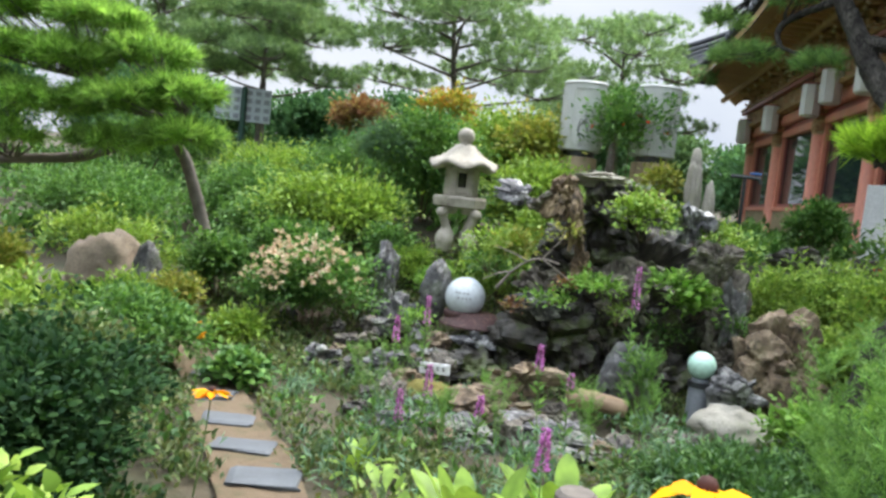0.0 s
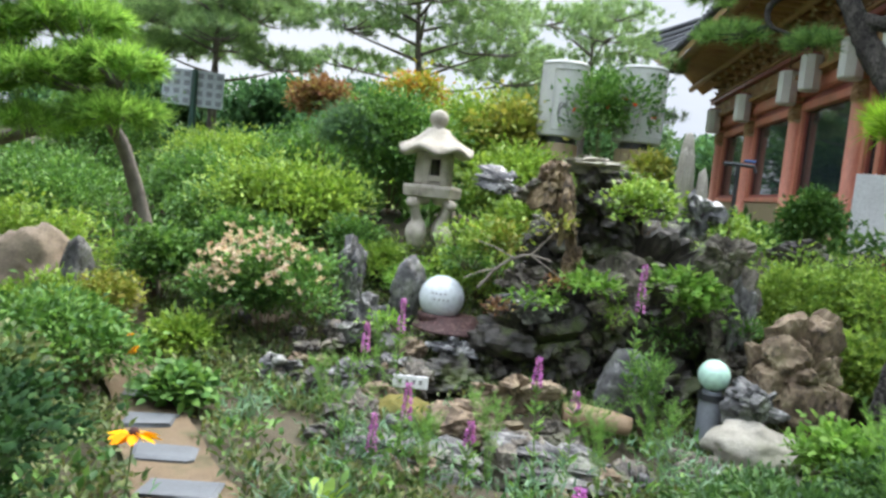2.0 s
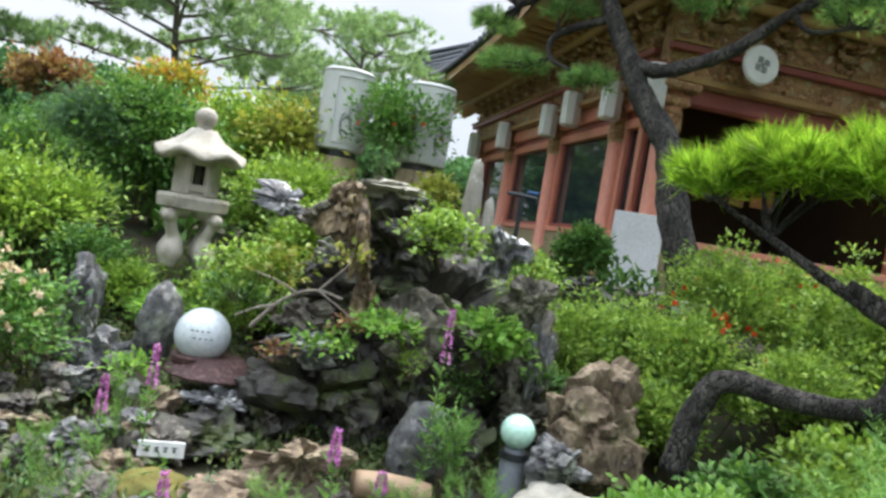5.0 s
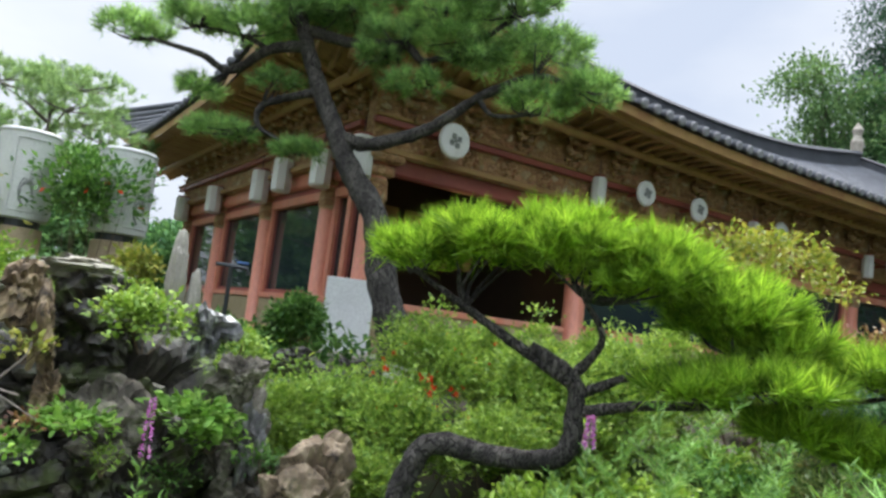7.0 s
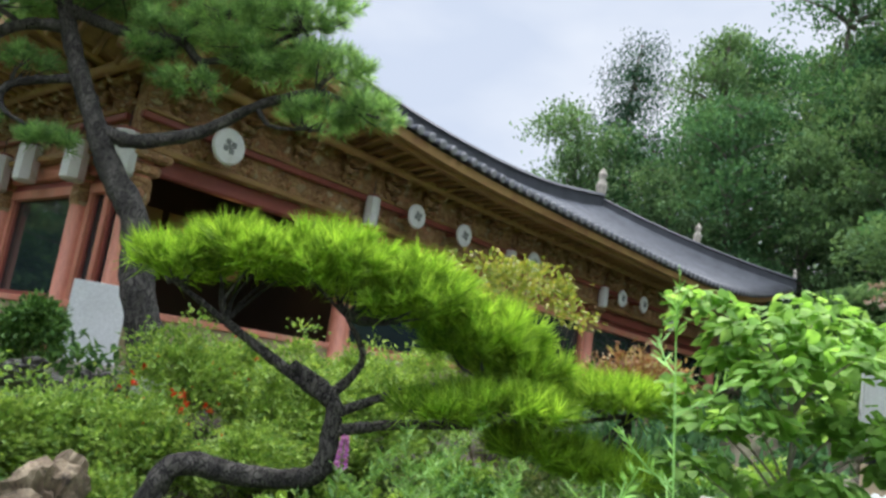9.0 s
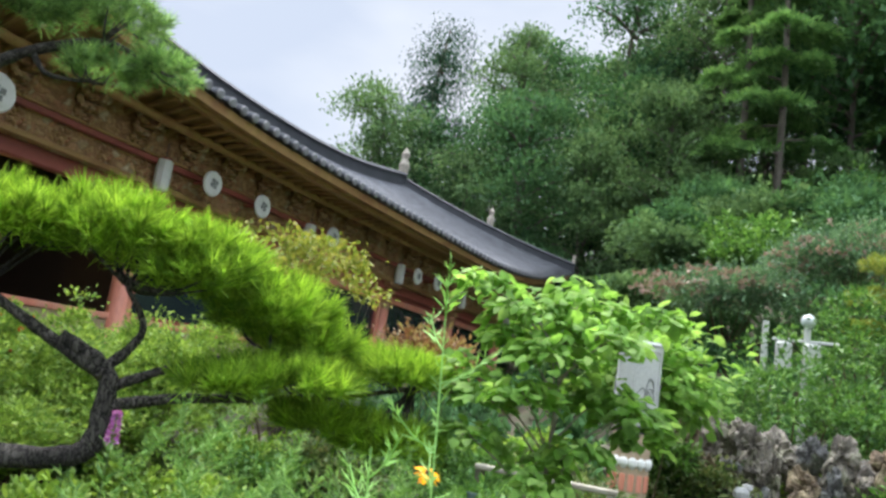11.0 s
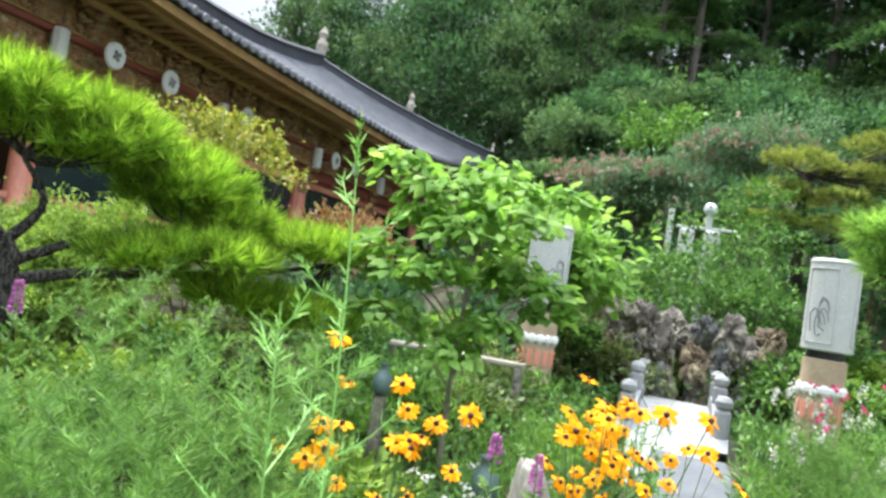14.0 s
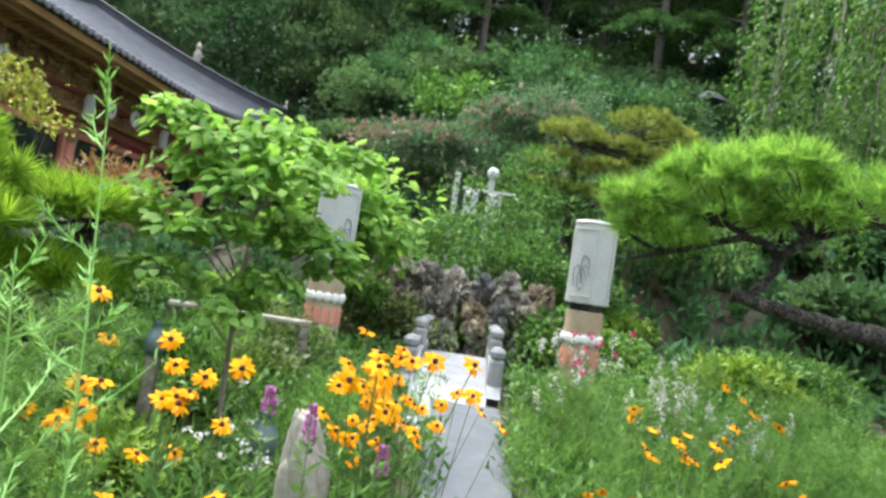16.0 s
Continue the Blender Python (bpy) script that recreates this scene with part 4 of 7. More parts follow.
part("eave_board", Mesh().grid(lambda u, v: (X0 + 0.06 - 0.35 * abs(2 * u - 1) ** 4, Y0 + (Y1 - Y0) * u, eave_zy(Y0 + (Y1 - Y0) * u) - 0.2 + 0.16 * v), 50, 1), M["ochre"], temple)


def round_plaque(x, z, r):
    ob = thing("round_plaque", (x, WY - 0.6, z), "round white plaque with dark emblem on the painted frieze", "plaque", "round plaques of the hall")
    d = part("disc", Mesh().lathe([(r, 0), (r, 0.03), (r * 0.9, 0.05), (0.01, 0.05)], 28), M["plaster"], ob)
    d.rotation_euler = (radians(90), 0, 0)
    e = Mesh()
    for a in range(4):
        t = a * math.pi / 2 + 0.5
        e.box((math.cos(t) * r * 0.27, -0.06, math.sin(t) * r * 0.27), (r * 0.28, 0.01, r * 0.3), b=0.003)
    e.box((0, -0.06, 0), (r * 0.2, 0.01, r * 0.2), b=0.003)
    part("emblem", e, M["drum_ink"], ob, "dark clover emblem")
    part("bracket_arm", Mesh().box((0, 0.22, 0), (0.05, 0.4, 0.05), b=0.01), M["dark_red"], ob)
    return ob


for x, z, r in ((5.17, 4.37, 0.26), (9.15, 4.41, 0.22), (10.53, 4.39, 0.22), (13.0, 4.39, 0.22), (17.2, 4.34, 0.22), (18.45, 4.39, 0.22)):
    round_plaque(x, z, r)


def hung_lantern(x, y, z, h=0.52, w=0.26):
    ob = thing("hanging_lantern", (x, y, z), "white paper lantern hung at a temple column", "lantern", "paper lanterns of the hall")
    part("body", Mesh().lathe([(w * 0.4, 0), (w * 0.5, 0.03), (w * 0.5, h - 0.03), (w * 0.4, h)], 8), M["plaster"], ob)
    part("rim", Mesh().lathe([(w * 0.42, h), (w * 0.42, h + 0.03)], 8), M["dark_red"], ob)
    part("cord", Mesh().tube([(0, 0, h), (0, 0, h + 0.3)], 0.008, 5), M["ink"], ob)
    return ob


for x in FRONT[1:]:
    hung_lantern(x, WY - 0.34, 4.02)
for y in [WY + 0.1] + SIDE:
    hung_lantern(WX - 0.34, y - 0.25, 3.62, 0.6, 0.36)
hung_lantern(WX - 0.34, 14.2, 3.7, 0.6, 0.36)

# white panel leaning on the platform
pan = thing("notice_board", (3.98, 10.85, PLAT), "plain white notice panel leaning beside the temple corner", "panel", rz=-25)
b = part("panel", Mesh().box((0, 0, 0.5), (0.66, 0.03, 1.0), b=0.012), M["board"], pan)
b.rotation_euler = (radians(-4), 0, 0)
# ---- lantern, globe lamp, bollard lamp, signs, drums ----
lan = thing("stone_lantern", (-1.27, 7.9, 0.9), "pale granite garden lantern on curled legs among shrubs", "stone lantern", rz=12)
part("finial", Mesh().lathe([(0.07, 1.09), (0.085, 1.11), (0.06, 1.135), (0.08, 1.16), (0.092, 1.2), (0.085, 1.245), (0.055, 1.28), (0.01, 1.295)], 16), M["granite"], lan, smooth=True)
part("roof", Mesh().lathe([(0.2, 0.885), (0.33, 0.865), (0.362, 0.885), (0.355, 0.915), (0.27, 0.955), (0.19, 1.01), (0.13, 1.07), (0.1, 1.11), (0.04, 1.115)], 48, wave=6, amp=0.085), M["granite"], lan, smooth=True)
fire = part("fire_box", Mesh().lathe([(0.17, 0.57), (0.175, 0.6), (0.16, 0.61), (0.16, 0.63)], 6), M["granite"], lan)
for k in range(6):
    a = radians(60 * k)
    part("post", Mesh().box((0.155 * math.cos(a), 0.155 * math.sin(a), 0.73), (0.05, 0.07, 0.3), rz=60 * k, b=0.01), M["granite"], fire)
    a2 = radians(60 * k + 30)
    c, q = math.cos(a2), math.sin(a2)
    if k % 2:
        part("wall_panel", Mesh().box((0.146 * c, 0.146 * q, 0.73), (0.04, 0.13, 0.29), rz=60 * k + 30, b=0.006), M["granite"], fire)
    else:
        part("lintel", Mesh().box((0.146 * c, 0.146 * q, 0.85), (0.04, 0.13, 0.06), rz=60 * k + 30, b=0.006), M["granite"], fire)
        part("threshold", Mesh().box((0.146 * c, 0.146 * q, 0.64), (0.04, 0.13, 0.06), rz=60 * k + 30, b=0.006), M["granite"], fire)
# Dark solid core added to give the fire box a shaded inside.
part("hollow_shade_core", Mesh().lathe([(0.06, 0.57), (0.06, 0.86)], 10), M["rock_dark"], fire, "dark core standing for the shade of the hollow")
part("shelf", Mesh().lathe([(0.22, 0.45), (0.275, 0.47), (0.285, 0.55), (0.27, 0.575), (0.2, 0.58)], 6), M["granite"], lan)
for k in range(4):
    a = radians(45 + 90 * k)
    ca, sa = math.cos(a), math.sin(a)
    pts = smooth_path([(0.13 * ca, 0.13 * sa, 0.47), (0.2 * ca, 0.2 * sa, 0.42), (0.21 * ca, 0.21 * sa, 0.34), (0.16 * ca, 0.16 * sa, 0.22), (0.18 * ca, 0.18 * sa, 0.1), (0.2 * ca, 0.2 * sa, 0.0)], 5)
    m = len(pts)
    leg = part("leg", Mesh().tube(pts, [0.062 - 0.02 * math.sin(math.pi * min(1, i / (m * 0.75))) + 0.035 * max(0, math.sin(math.pi * (i / (m - 1) - 0.55) / 0.4)) for i in range(m)], 12), M["granite"], lan, smooth=True)
    part("scroll", Mesh().lathe([(0.001, -0.055), (0.045, -0.035), (0.058, 0.0), (0.045, 0.035), (0.001, 0.055)], 12, (0.25 * ca, 0.25 * sa, 0.4)), M["granite"], leg, smooth=True)

gl = thing("globe_lamp", (-0.92, 6.6, 0.385), "white glass globe lamp with lettering on a maroon hat-shaped brim", "garden lamp")
R = 0.178
part("globe", Mesh().lathe([(R * math.sin(math.pi * i / 20) + 0.002, 0.05 + R * 0.95 - R * math.cos(math.pi * i / 20)) for i in range(1, 21)], 32), M["globe"], gl, smooth=True)
part("brim", Mesh().lathe([(0.01, -0.02), (0.3, -0.03), (0.325, -0.022), (0.32, -0.01), (0.25, 0.015), (0.19, 0.045), (0.165, 0.075)], 48, (0.12, -0.05, 0.02)), M["hat"], gl, "speckled maroon ceramic brim", smooth=True)
part("band", Mesh().lathe([(0.165, 0.03), (0.178, 0.055), (0.178, 0.085), (0.165, 0.1)], 32), M["hat"], gl, "dark red band")
wr = Mesh()
for row, (z, cols) in enumerate(((0.27, 4), (0.225, 4))):
    for k in range(cols):
        a = radians(-92 + (k - 1.5) * 11 + row * 8)
        h = z - (0.05 + R * 0.95)
        rr = math.sqrt(max(0, R * R - h * h)) + 0.001
        wr.box((rr * math.cos(a), rr * math.sin(a), z), (0.004, 0.018, 0.012), rz=math.degrees(a), b=0.001)
part("lettering", wr, M["drum_ink"], gl, "small dark unreadable lettering")

bo = thing("bollard_lamp", (0.97, 5.62, -0.02), "pale green glass ball on a grey metal bollard", "garden lamp")
part("post", Mesh().lathe([(0.075, 0), (0.075, 0.34), (0.06, 0.36), (0.06, 0.39)], 24), M["grey_metal"], bo, smooth=False)
part("ball", Mesh().lathe([(0.1 * math.sin(math.pi * i / 18) + 0.001, 0.485 - 0.1 * math.cos(math.pi * i / 18)) for i in range(1, 19)], 28), M["ball"], bo, "pale green glass ball", smooth=True)
part("collar", Mesh().lathe([(0.085, 0.33), (0.085, 0.37)], 24), M["steel"], bo)

sg = thing("name_sign", (-0.95, 5.58, 0.03), "small white label sign on a stake by the pond", "sign", rz=6)
s1 = part("plate", Mesh().box((0, 0, 0.14), (0.235, 0.012, 0.085), b=0.004), M["sign"], sg)
part("stake", Mesh().box((0, 0.012, 0.05), (0.025, 0.012, 0.2), b=0.003), M["steel"], sg)
lt = Mesh()
for k in range(4):
    lt.box((-0.066 + k * 0.044, -0.008, 0.15), (0.026, 0.003, 0.006), b=0.001).box((-0.066 + k * 0.044, -0.008, 0.132), (0.022, 0.003, 0.006), b=0.001).box((-0.066 + k * 0.044, -0.0085, 0.14), (0.006, 0.003, 0.028), b=0.001)
part("lettering", lt, M["ink"], s1, "dark unreadable lettering")


def drum_lantern(loc, r, h, ped, label, group, rz=0.0):
    ob = thing("drum_lantern", loc, label, "drum lantern", group, rz=rz)
    d = part("drum", Mesh().lathe([(r * 0.9, ped + 0.02), (r, ped + 0.05), (r, ped + h * 0.04), (r * 0.97, ped + h * 0.05), (r * 0.97, ped + h * 0.95), (r, ped + h * 0.96), (r, ped + h - 0.02), (r * 0.93, ped + h), (0.02, ped + h + 0.01)], 40), M["drum"], ob, smooth=False)
    # framed relief drawings round the drum
    for k in range(3):
        a0 = radians(-95 + 120 * k)
        fr = Mesh()
        for s in (-1, 1):
            a = a0 + s * 0.62
            fr.box((r * 0.985 * math.cos(a), r * 0.985 * math.sin(a), ped + h / 2), (0.012, 0.012, h * 0.78), rz=math.degrees(a), b=0.003)
        for i in range(12):
            a = a0 - 0.62 + 1.24 * (i + 0.5) / 12
            for z in (0.11, 0.89):
                fr.box((r * 0.985 * math.cos(a), r * 0.985 * math.sin(a), ped + h * z), (0.012, r * 0.11, 0.012), rz=math.degrees(a), b=0.003)
        part("relief_frame", fr, M["drum"], d)
        ink = Mesh()
        q = random.Random(k + 4)
        for s in range(5):
            pts = []
            ca, cz = a0 + q.uniform(-0.25, 0.25), ped + h * q.uniform(0.25, 0.5)
            for i in range(9):
                t = i / 8 * q.uniform(3.5, 5.5)
                a, z = ca + 0.24 * math.cos(t) * (1 - i * 0.05), cz + 0.13 * h * math.sin(t)
                pts.append((r * 0.975 * math.cos(a), r * 0.975 * math.sin(a), z))
            ink.tube(smooth_path(pts, 2), 0.006, 4)
        part("drawing", ink, M["drum_ink"], d, "grey swirling relief drawing")
    part("neck", Mesh().lathe([(r * 0.72, ped - 0.06), (r * 0.72, ped + 0.03)], 24), M["steel"], ob, "dark metal neck")
    pe = part("pedestal", Mesh().lathe([(r * 0.84, 0), (r * 0.84, ped - 0.06), (r * 0.8, ped - 0.05)], 28), M["pedestal"], ob, "tan painted cylindrical pedestal")
    for k in range(14):
        a = radians(360 / 14 * k)
        pt = part("lotus_petal", Mesh().lathe([(0.012, -0.06), (0.05, -0.02), (0.05, 0.02), (0.02, 0.05)], 8, sx=0.5, sy=1.0), M["plaster"], pe, "white lotus petal")
        pt.location, pt.rotation_euler = (r * 0.85 * math.cos(a), r * 0.85 * math.sin(a), ped - 0.33), (0, 0, a)
        an = part("painted_panel", Mesh().box((0, 0, 0), (0.012, 0.06, 0.16), b=0.004), M["red_wood"], pe, "orange painted panel")
        an.location, an.rotation_euler = (r * 0.84 * math.cos(a), r * 0.84 * math.sin(a), ped - 0.52), (0, 0, a)
    return ob


drum_lantern((7.25, 0.12, 0.5), 0.225, 0.86, 1.0, "white drum-shaped lantern on a painted pedestal beside the bridge", "drum lanterns by the bridge")
drum_lantern((7.4, 2.8, 0.5), 0.225, 0.86, 1.02, "white drum-shaped lantern on a painted pedestal half hidden by leaves", "drum lanterns by the bridge", 70)
drum_lantern((-0.12, 9.55, 1.15), 0.27, 0.86, 1.0, "large white drum-shaped lantern behind a bush", "drum lanterns by the hall", 15)
drum_lantern((0.74, 9.45, 1.15), 0.27, 0.86, 1.0, "large white drum-shaped lantern behind a bush", "drum lanterns by the hall", 40)

# ---- stone bridge ----
br = thing("stone_bridge", (5.6, 1.36, 0.2), "small white granite footbridge with low railing posts", "bridge")


def arch(u):
    return 0.06 + 0.44 * math.sin(math.pi * min(1.0, u * 0.62 + 0.02))


HB = 0.36
part("deck", Mesh().grid(lambda u, v: (3.4 * u, -HB + 2 * HB * v, arch(u)), 20, 2).grid(lambda u, v: (3.4 * u, -HB, arch(u) - 0.2 + 0.2 * v), 20, 1).grid(lambda u, v: (3.4 * u, HB, arch(u) - 0.2 + 0.2 * v), 20, 1).grid(lambda u, v: (0, -HB + 2 * HB * u, -0.15 + 0.21 * v), 2, 1), M["white_granite"], br)
for y in (-HB - 0.06, HB + 0.06):
    for x in (1.25, 2.3, 3.3):
        z = arch(x / 3.4)
        part("post", Mesh().box((x, y, z + 0.05), (0.14, 0.14, 0.5), b=0.03).lathe([(0.04, 0.29), (0.075, 0.32), (0.08, 0.37), (0.05, 0.41), (0.01, 0.42)], 12, (x, y, z)), M["white_granite"], br)
    part("kerb", Mesh().grid(lambda u, v: (1.0 + 2.4 * u, y - 0.07 + 0.14 * v, arch((1.0 + 2.4 * u) / 3.4) + 0.12 * min(1, u * 6)), 16, 1).grid(lambda u, v: (1.0 + 2.4 * u, y - 0.07, arch((1.0 + 2.4 * u) / 3.4) - 0.25 + (0.25 + 0.12 * min(1, u * 6)) * v), 16, 1).grid(lambda u, v: (1.0 + 2.4 * u, y + 0.07, arch((1.0 + 2.4 * u) / 3.4) - 0.25 + (0.25 + 0.12 * min(1, u * 6)) * v), 16, 1), M["white_granite"], br)
    part("rail", Mesh().tube([(1.25 + 2.05 * i / 6, y, arch((1.25 + 2.05 * i / 6) / 3.4) + 0.2) for i in range(7)], 0.025, 8), M["white_granite"], br)

lw = thing("garden_rail", (6.2, 3.3, 0.0), "low white stone rail half hidden behind the broad-leaved shrub", "rail")
part("beam", Mesh().box((0, 0, 0.98), (0.08, 1.3, 0.05), b=0.015), M["granite"], lw)
for y in (-0.6, 0.0, 0.6):
    part("post", Mesh().box((0, y, (ground_z(6.2, 3.3 + y) + 0.96) / 2), (0.08, 0.08, 0.96 - ground_z(6.2, 3.3 + y)), b=0.015), M["rock_brown"], lw)
# ---- rockery ----
G = "rocks of the rockery"
rock((0.5, 6.95, 0.7), (0.75, 0.55, 0.85), "rock_dark", "dark mossy core rock of the rockery", 1, group=G)
rock((-0.53, 6.42, 1.55), (0.23, 0.17, 0.12), "rock_vein", "dark slanting rock on top of the rockery", 2, 15, rough=0.34, tilt=14, group=G)
rock((-0.34, 6.4, 1.5), (0.19, 0.17, 0.13), "rock_brown", "grey slanting rock on top of the rockery", 202, 40, rough=0.34, tilt=-20, group=G)
rock((-0.16, 6.36, 1.57), (0.21, 0.2, 0.24), "rock_ochre", "tan pitted peak rock of the rockery", 107, rough=0.27, group=G)
rock((-0.03, 6.3, 1.3), (0.14, 0.15, 0.32), "rock_ochre", "tan streaked hanging rock of the rockery", 131, rough=0.4, group=G)
rock((0.07, 6.28, 1.02), (0.13, 0.14, 0.22), "rock_ochre", "brown hanging rock of the rockery", 4, rough=0.36, group=G)
rock((0.86, 6.2, 1.47), (0.19, 0.2, 0.28), "rock_vein", "dark rock with broad white veins", 105, -20, rough=0.34, tilt=-16, group=G)
rock((1.06, 6.1, 1.18), (0.19, 0.16, 0.19), "rock_brown", "rounded brown-grey rock of the rockery", 6, rough=0.26, group=G)
rock((-0.3, 6.25, 0.68), (0.36, 0.18, 0.12), "rock_vein", "dark slanting ledge rock above the pool", 132, -14, rough=0.3, tilt=-12, group=G)
rock((1.26, 6.28, 0.72), (0.13, 0.15, 0.34), "rock_grey", "grey upright veined rock beside the boulder", 133, rough=0.34, group=G)
rock((-0.15, 6.45, 0.35), (0.55, 0.35, 0.5), "rock_dark", "dark wet rock face", 7, group=G)
rock((0.6, 6.6, 0.4), (0.6, 0.35, 0.52), "rock_dark", "dark wet rock face", 8, group=G)
rock((1.22, 6.45, 0.6), (0.26, 0.28, 0.52), "rock_brown", "dark grey upright rock in the rockery", 9, group=G)
rock((0.1, 6.75, 1.0), (0.5, 0.3, 0.45), "rock_dark", "dark shaded rock of the rockery", 10, group=G)
rock((-1.77, 7.0, 0.52), (0.2, 0.2, 0.38), "rock_grey", "blue-grey upright rock by the path", 11, rough=0.4, group=G)
rock((-1.58, 6.8, 0.3), (0.26, 0.2, 0.2), "rock_grey", "blue-grey craggy rock by the globe lamp", 134, 20, rough=0.4, group=G)
rock((-1.25, 6.9, 0.6), (0.15, 0.12, 0.27), "rock_grey", "smooth grey upright stone", 12, rough=0.15, group=G)
rock((-1.55, 6.65, 0.25), (0.26, 0.22, 0.22), "rock_grey", "blue-grey angular rock by the path", 13, rough=0.4, group=G)
rock((-0.73, 6.25, 0.29), (0.34, 0.26, 0.1), "rock_vein", "flat ledge rock with white veins below the globe lamp", 14, 8, rough=0.35, tilt=4, group=G)
rock((-0.78, 6.15, 0.08), (0.38, 0.3, 0.17), "rock_dark", "dark ledge rock under the lamp", 15, group=G)
rock((-0.26, 5.42, 0.24), (0.27, 0.2, 0.17), "rock_tan", "tan layered rock at the pond edge", 16, rough=0.4, strata=0.03, group=G)
rock((-0.37, 5.36, 0.02), (0.4, 0.26, 0.18), "rock_tan", "tan layered rock at the pond edge", 17, rough=0.4, strata=0.03, group=G)
rock((0.46, 5.8, 0.22), (0.21, 0.14, 0.28), "rock_grey", "grey upright slab beside the pond", 18, rough=0.15, group=G)
rock((1.55, 5.9, 0.45), (0.38, 0.3, 0.42), "rock_tan", "large tan pitted boulder", 119, rough=0.23, group=G)
rock((1.2, 5.5, 0.33), (0.19, 0.16, 0.17), "rock_grey", "small pitted grey rock", 20, group=G)
rock((1.16, 5.35, 0.08), (0.28, 0.2, 0.16), "rock_white", "smooth pale boulder beside the bollard", 21, rough=0.1, group=G)
rock((0.0, 4.95, -0.04), (0.5, 0.32, 0.14), "rock_grey", "flat grey rock in the pond", 22, rough=0.3, group=G)
rock((-0.72, 4.8, -0.06), (0.5, 0.36, 0.15), "rock_grey", "flat wet grey rock", 23, group=G)
rock((-0.95, 5.42, -0.02), (0.2, 0.16, 0.13), "moss", "rock covered in yellow moss", 24, rough=0.12, group=G)
rock((-2.65, 6.7, 0.05), (0.13, 0.13, 0.3), "rock_grey", "blue-grey stone by the path", 25, group=G)
rs = random.Random(8)
for i in range(26):
    x, y = rs.uniform(-2.0, -0.95), rs.uniform(5.5, 6.5)
    s = rs.uniform(0.07, 0.16)
    z = 0.28 * step(5.5, 6.6, y) + 0.04
    rock((x, y, z), (s * rs.uniform(0.9, 1.4), s, s * rs.uniform(0.6, 0.9)), rs.choice(["rock_grey", "rock_grey", "rock_brown", "rock_tan", "rock_dark"]), "loose angular stone of the rockery", 30 + i, rs.uniform(0, 360), group="loose stones")
for i in range(44):
    x, y = rs.uniform(-1.4, 1.4), rs.uniform(4.3, 5.4)
    s = rs.uniform(0.06, 0.17)
    rock((x, y, 0.0), (s * 1.3, s, s * 0.7), rs.choice(["rock_grey", "rock_dark", "rock_brown", "rock_tan"]), "loose stone at the pond edge", 60 + i, rs.uniform(0, 360), group="loose stones")
rock((-4.38, 6.5, 0.4), (0.34, 0.3, 0.38), "rock_sand", "pale tan boulder among shrubs", 90, rough=0.13)
rock((-3.95, 6.5, 0.4), (0.13, 0.14, 0.33), "rock_grey", "pale stone beside a boulder", 91, rough=0.15)
rock((0.25, 6.72, 1.42), (0.52, 0.3, 0.36), "rock_dark", "dark jagged rock under the capstone", 135, rough=0.36, group=G)
rock((0.1, 6.58, 1.74), (0.32, 0.18, 0.06), "rock_white", "flat pale capstone of the rockery", 92, rough=0.3)
rock((1.13, 8.4, 1.75), (0.085, 0.08, 0.45), "rock_white", "pale pointed standing stone", 93, rough=0.12, name="standing_stone")
rock((1.3, 8.4, 1.6), (0.06, 0.06, 0.3), "rock_white", "small pale pointed standing stone", 94, rough=0.12, name="standing_stone")
rock((2.16, 7.8, 1.22), (0.3, 0.2, 0.15), "rock_dark", "dark flat rock in the hedge", 95)
rock((2.8, 8.0, 1.15), (0.3, 0.2, 0.13), "rock_dark", "dark flat rock in the hedge", 96)
rock((2.72, 1.83, 0.45), (0.1, 0.1, 0.46), "rock_white", "pale pointed standing stone among yellow flowers", 97, rough=0.12, name="standing_stone", tilt=-4)
whole("pond_water", Mesh().lathe([(1.0, -0.1), (0.5, -0.099), (0.01, -0.098)], 40, (-0.1, 5.0, 0.0), sx=0.9, sy=0.45), M["water"], (0, 0, 0), "dark still pond water", "water", kind="structure")
whole("log", Mesh().tube(smooth_path([(0, 0, 0), (0.2, 0.02, 0.0), (0.42, 0.03, -0.03)], 5), [0.075, 0.075, 0.074, 0.072, 0.07, 0.068, 0.066, 0.066, 0.065, 0.063, 0.058], 14), M["wood_pale"], (0.05, 5.42, 0.14), "smooth pale barkless log beside the pond", "log", smooth=True)
bb = thing("bare_branch", (-0.62, 6.25, 0.82), "bare grey forked branch lying over the rockery", "branch")
part("branch", Mesh().tube(smooth_path([(0, 0, -0.06), (0.12, -0.08, 0.1), (0.24, -0.16, 0.2), (0.36, -0.22, 0.24), (0.5, -0.3, 0.22)], 5), taper(21, 0.013, 0.006), 6, 0.15), M["bark_grey"], bb)
for q in ([(0.24, -0.16, 0.2), (0.12, -0.2, 0.26), (-0.02, -0.22, 0.3)], [(0.36, -0.22, 0.24), (0.44, -0.26, 0.34), (0.5, -0.3, 0.42), (0.52, -0.3, 0.5)], [(0.36, -0.22, 0.24), (0.5, -0.28, 0.16), (0.6, -0.32, 0.1)], [(0.12, -0.08, 0.1), (0.02, -0.14, 0.08), (-0.1, -0.18, 0.02)]):
    part("side_branch", Mesh().tube(smooth_path(q, 4), taper((len(q) - 1) * 4 + 1, 0.008, 0.003), 5, 0.15), M["bark_grey"], bb)
rs = random.Random(17)
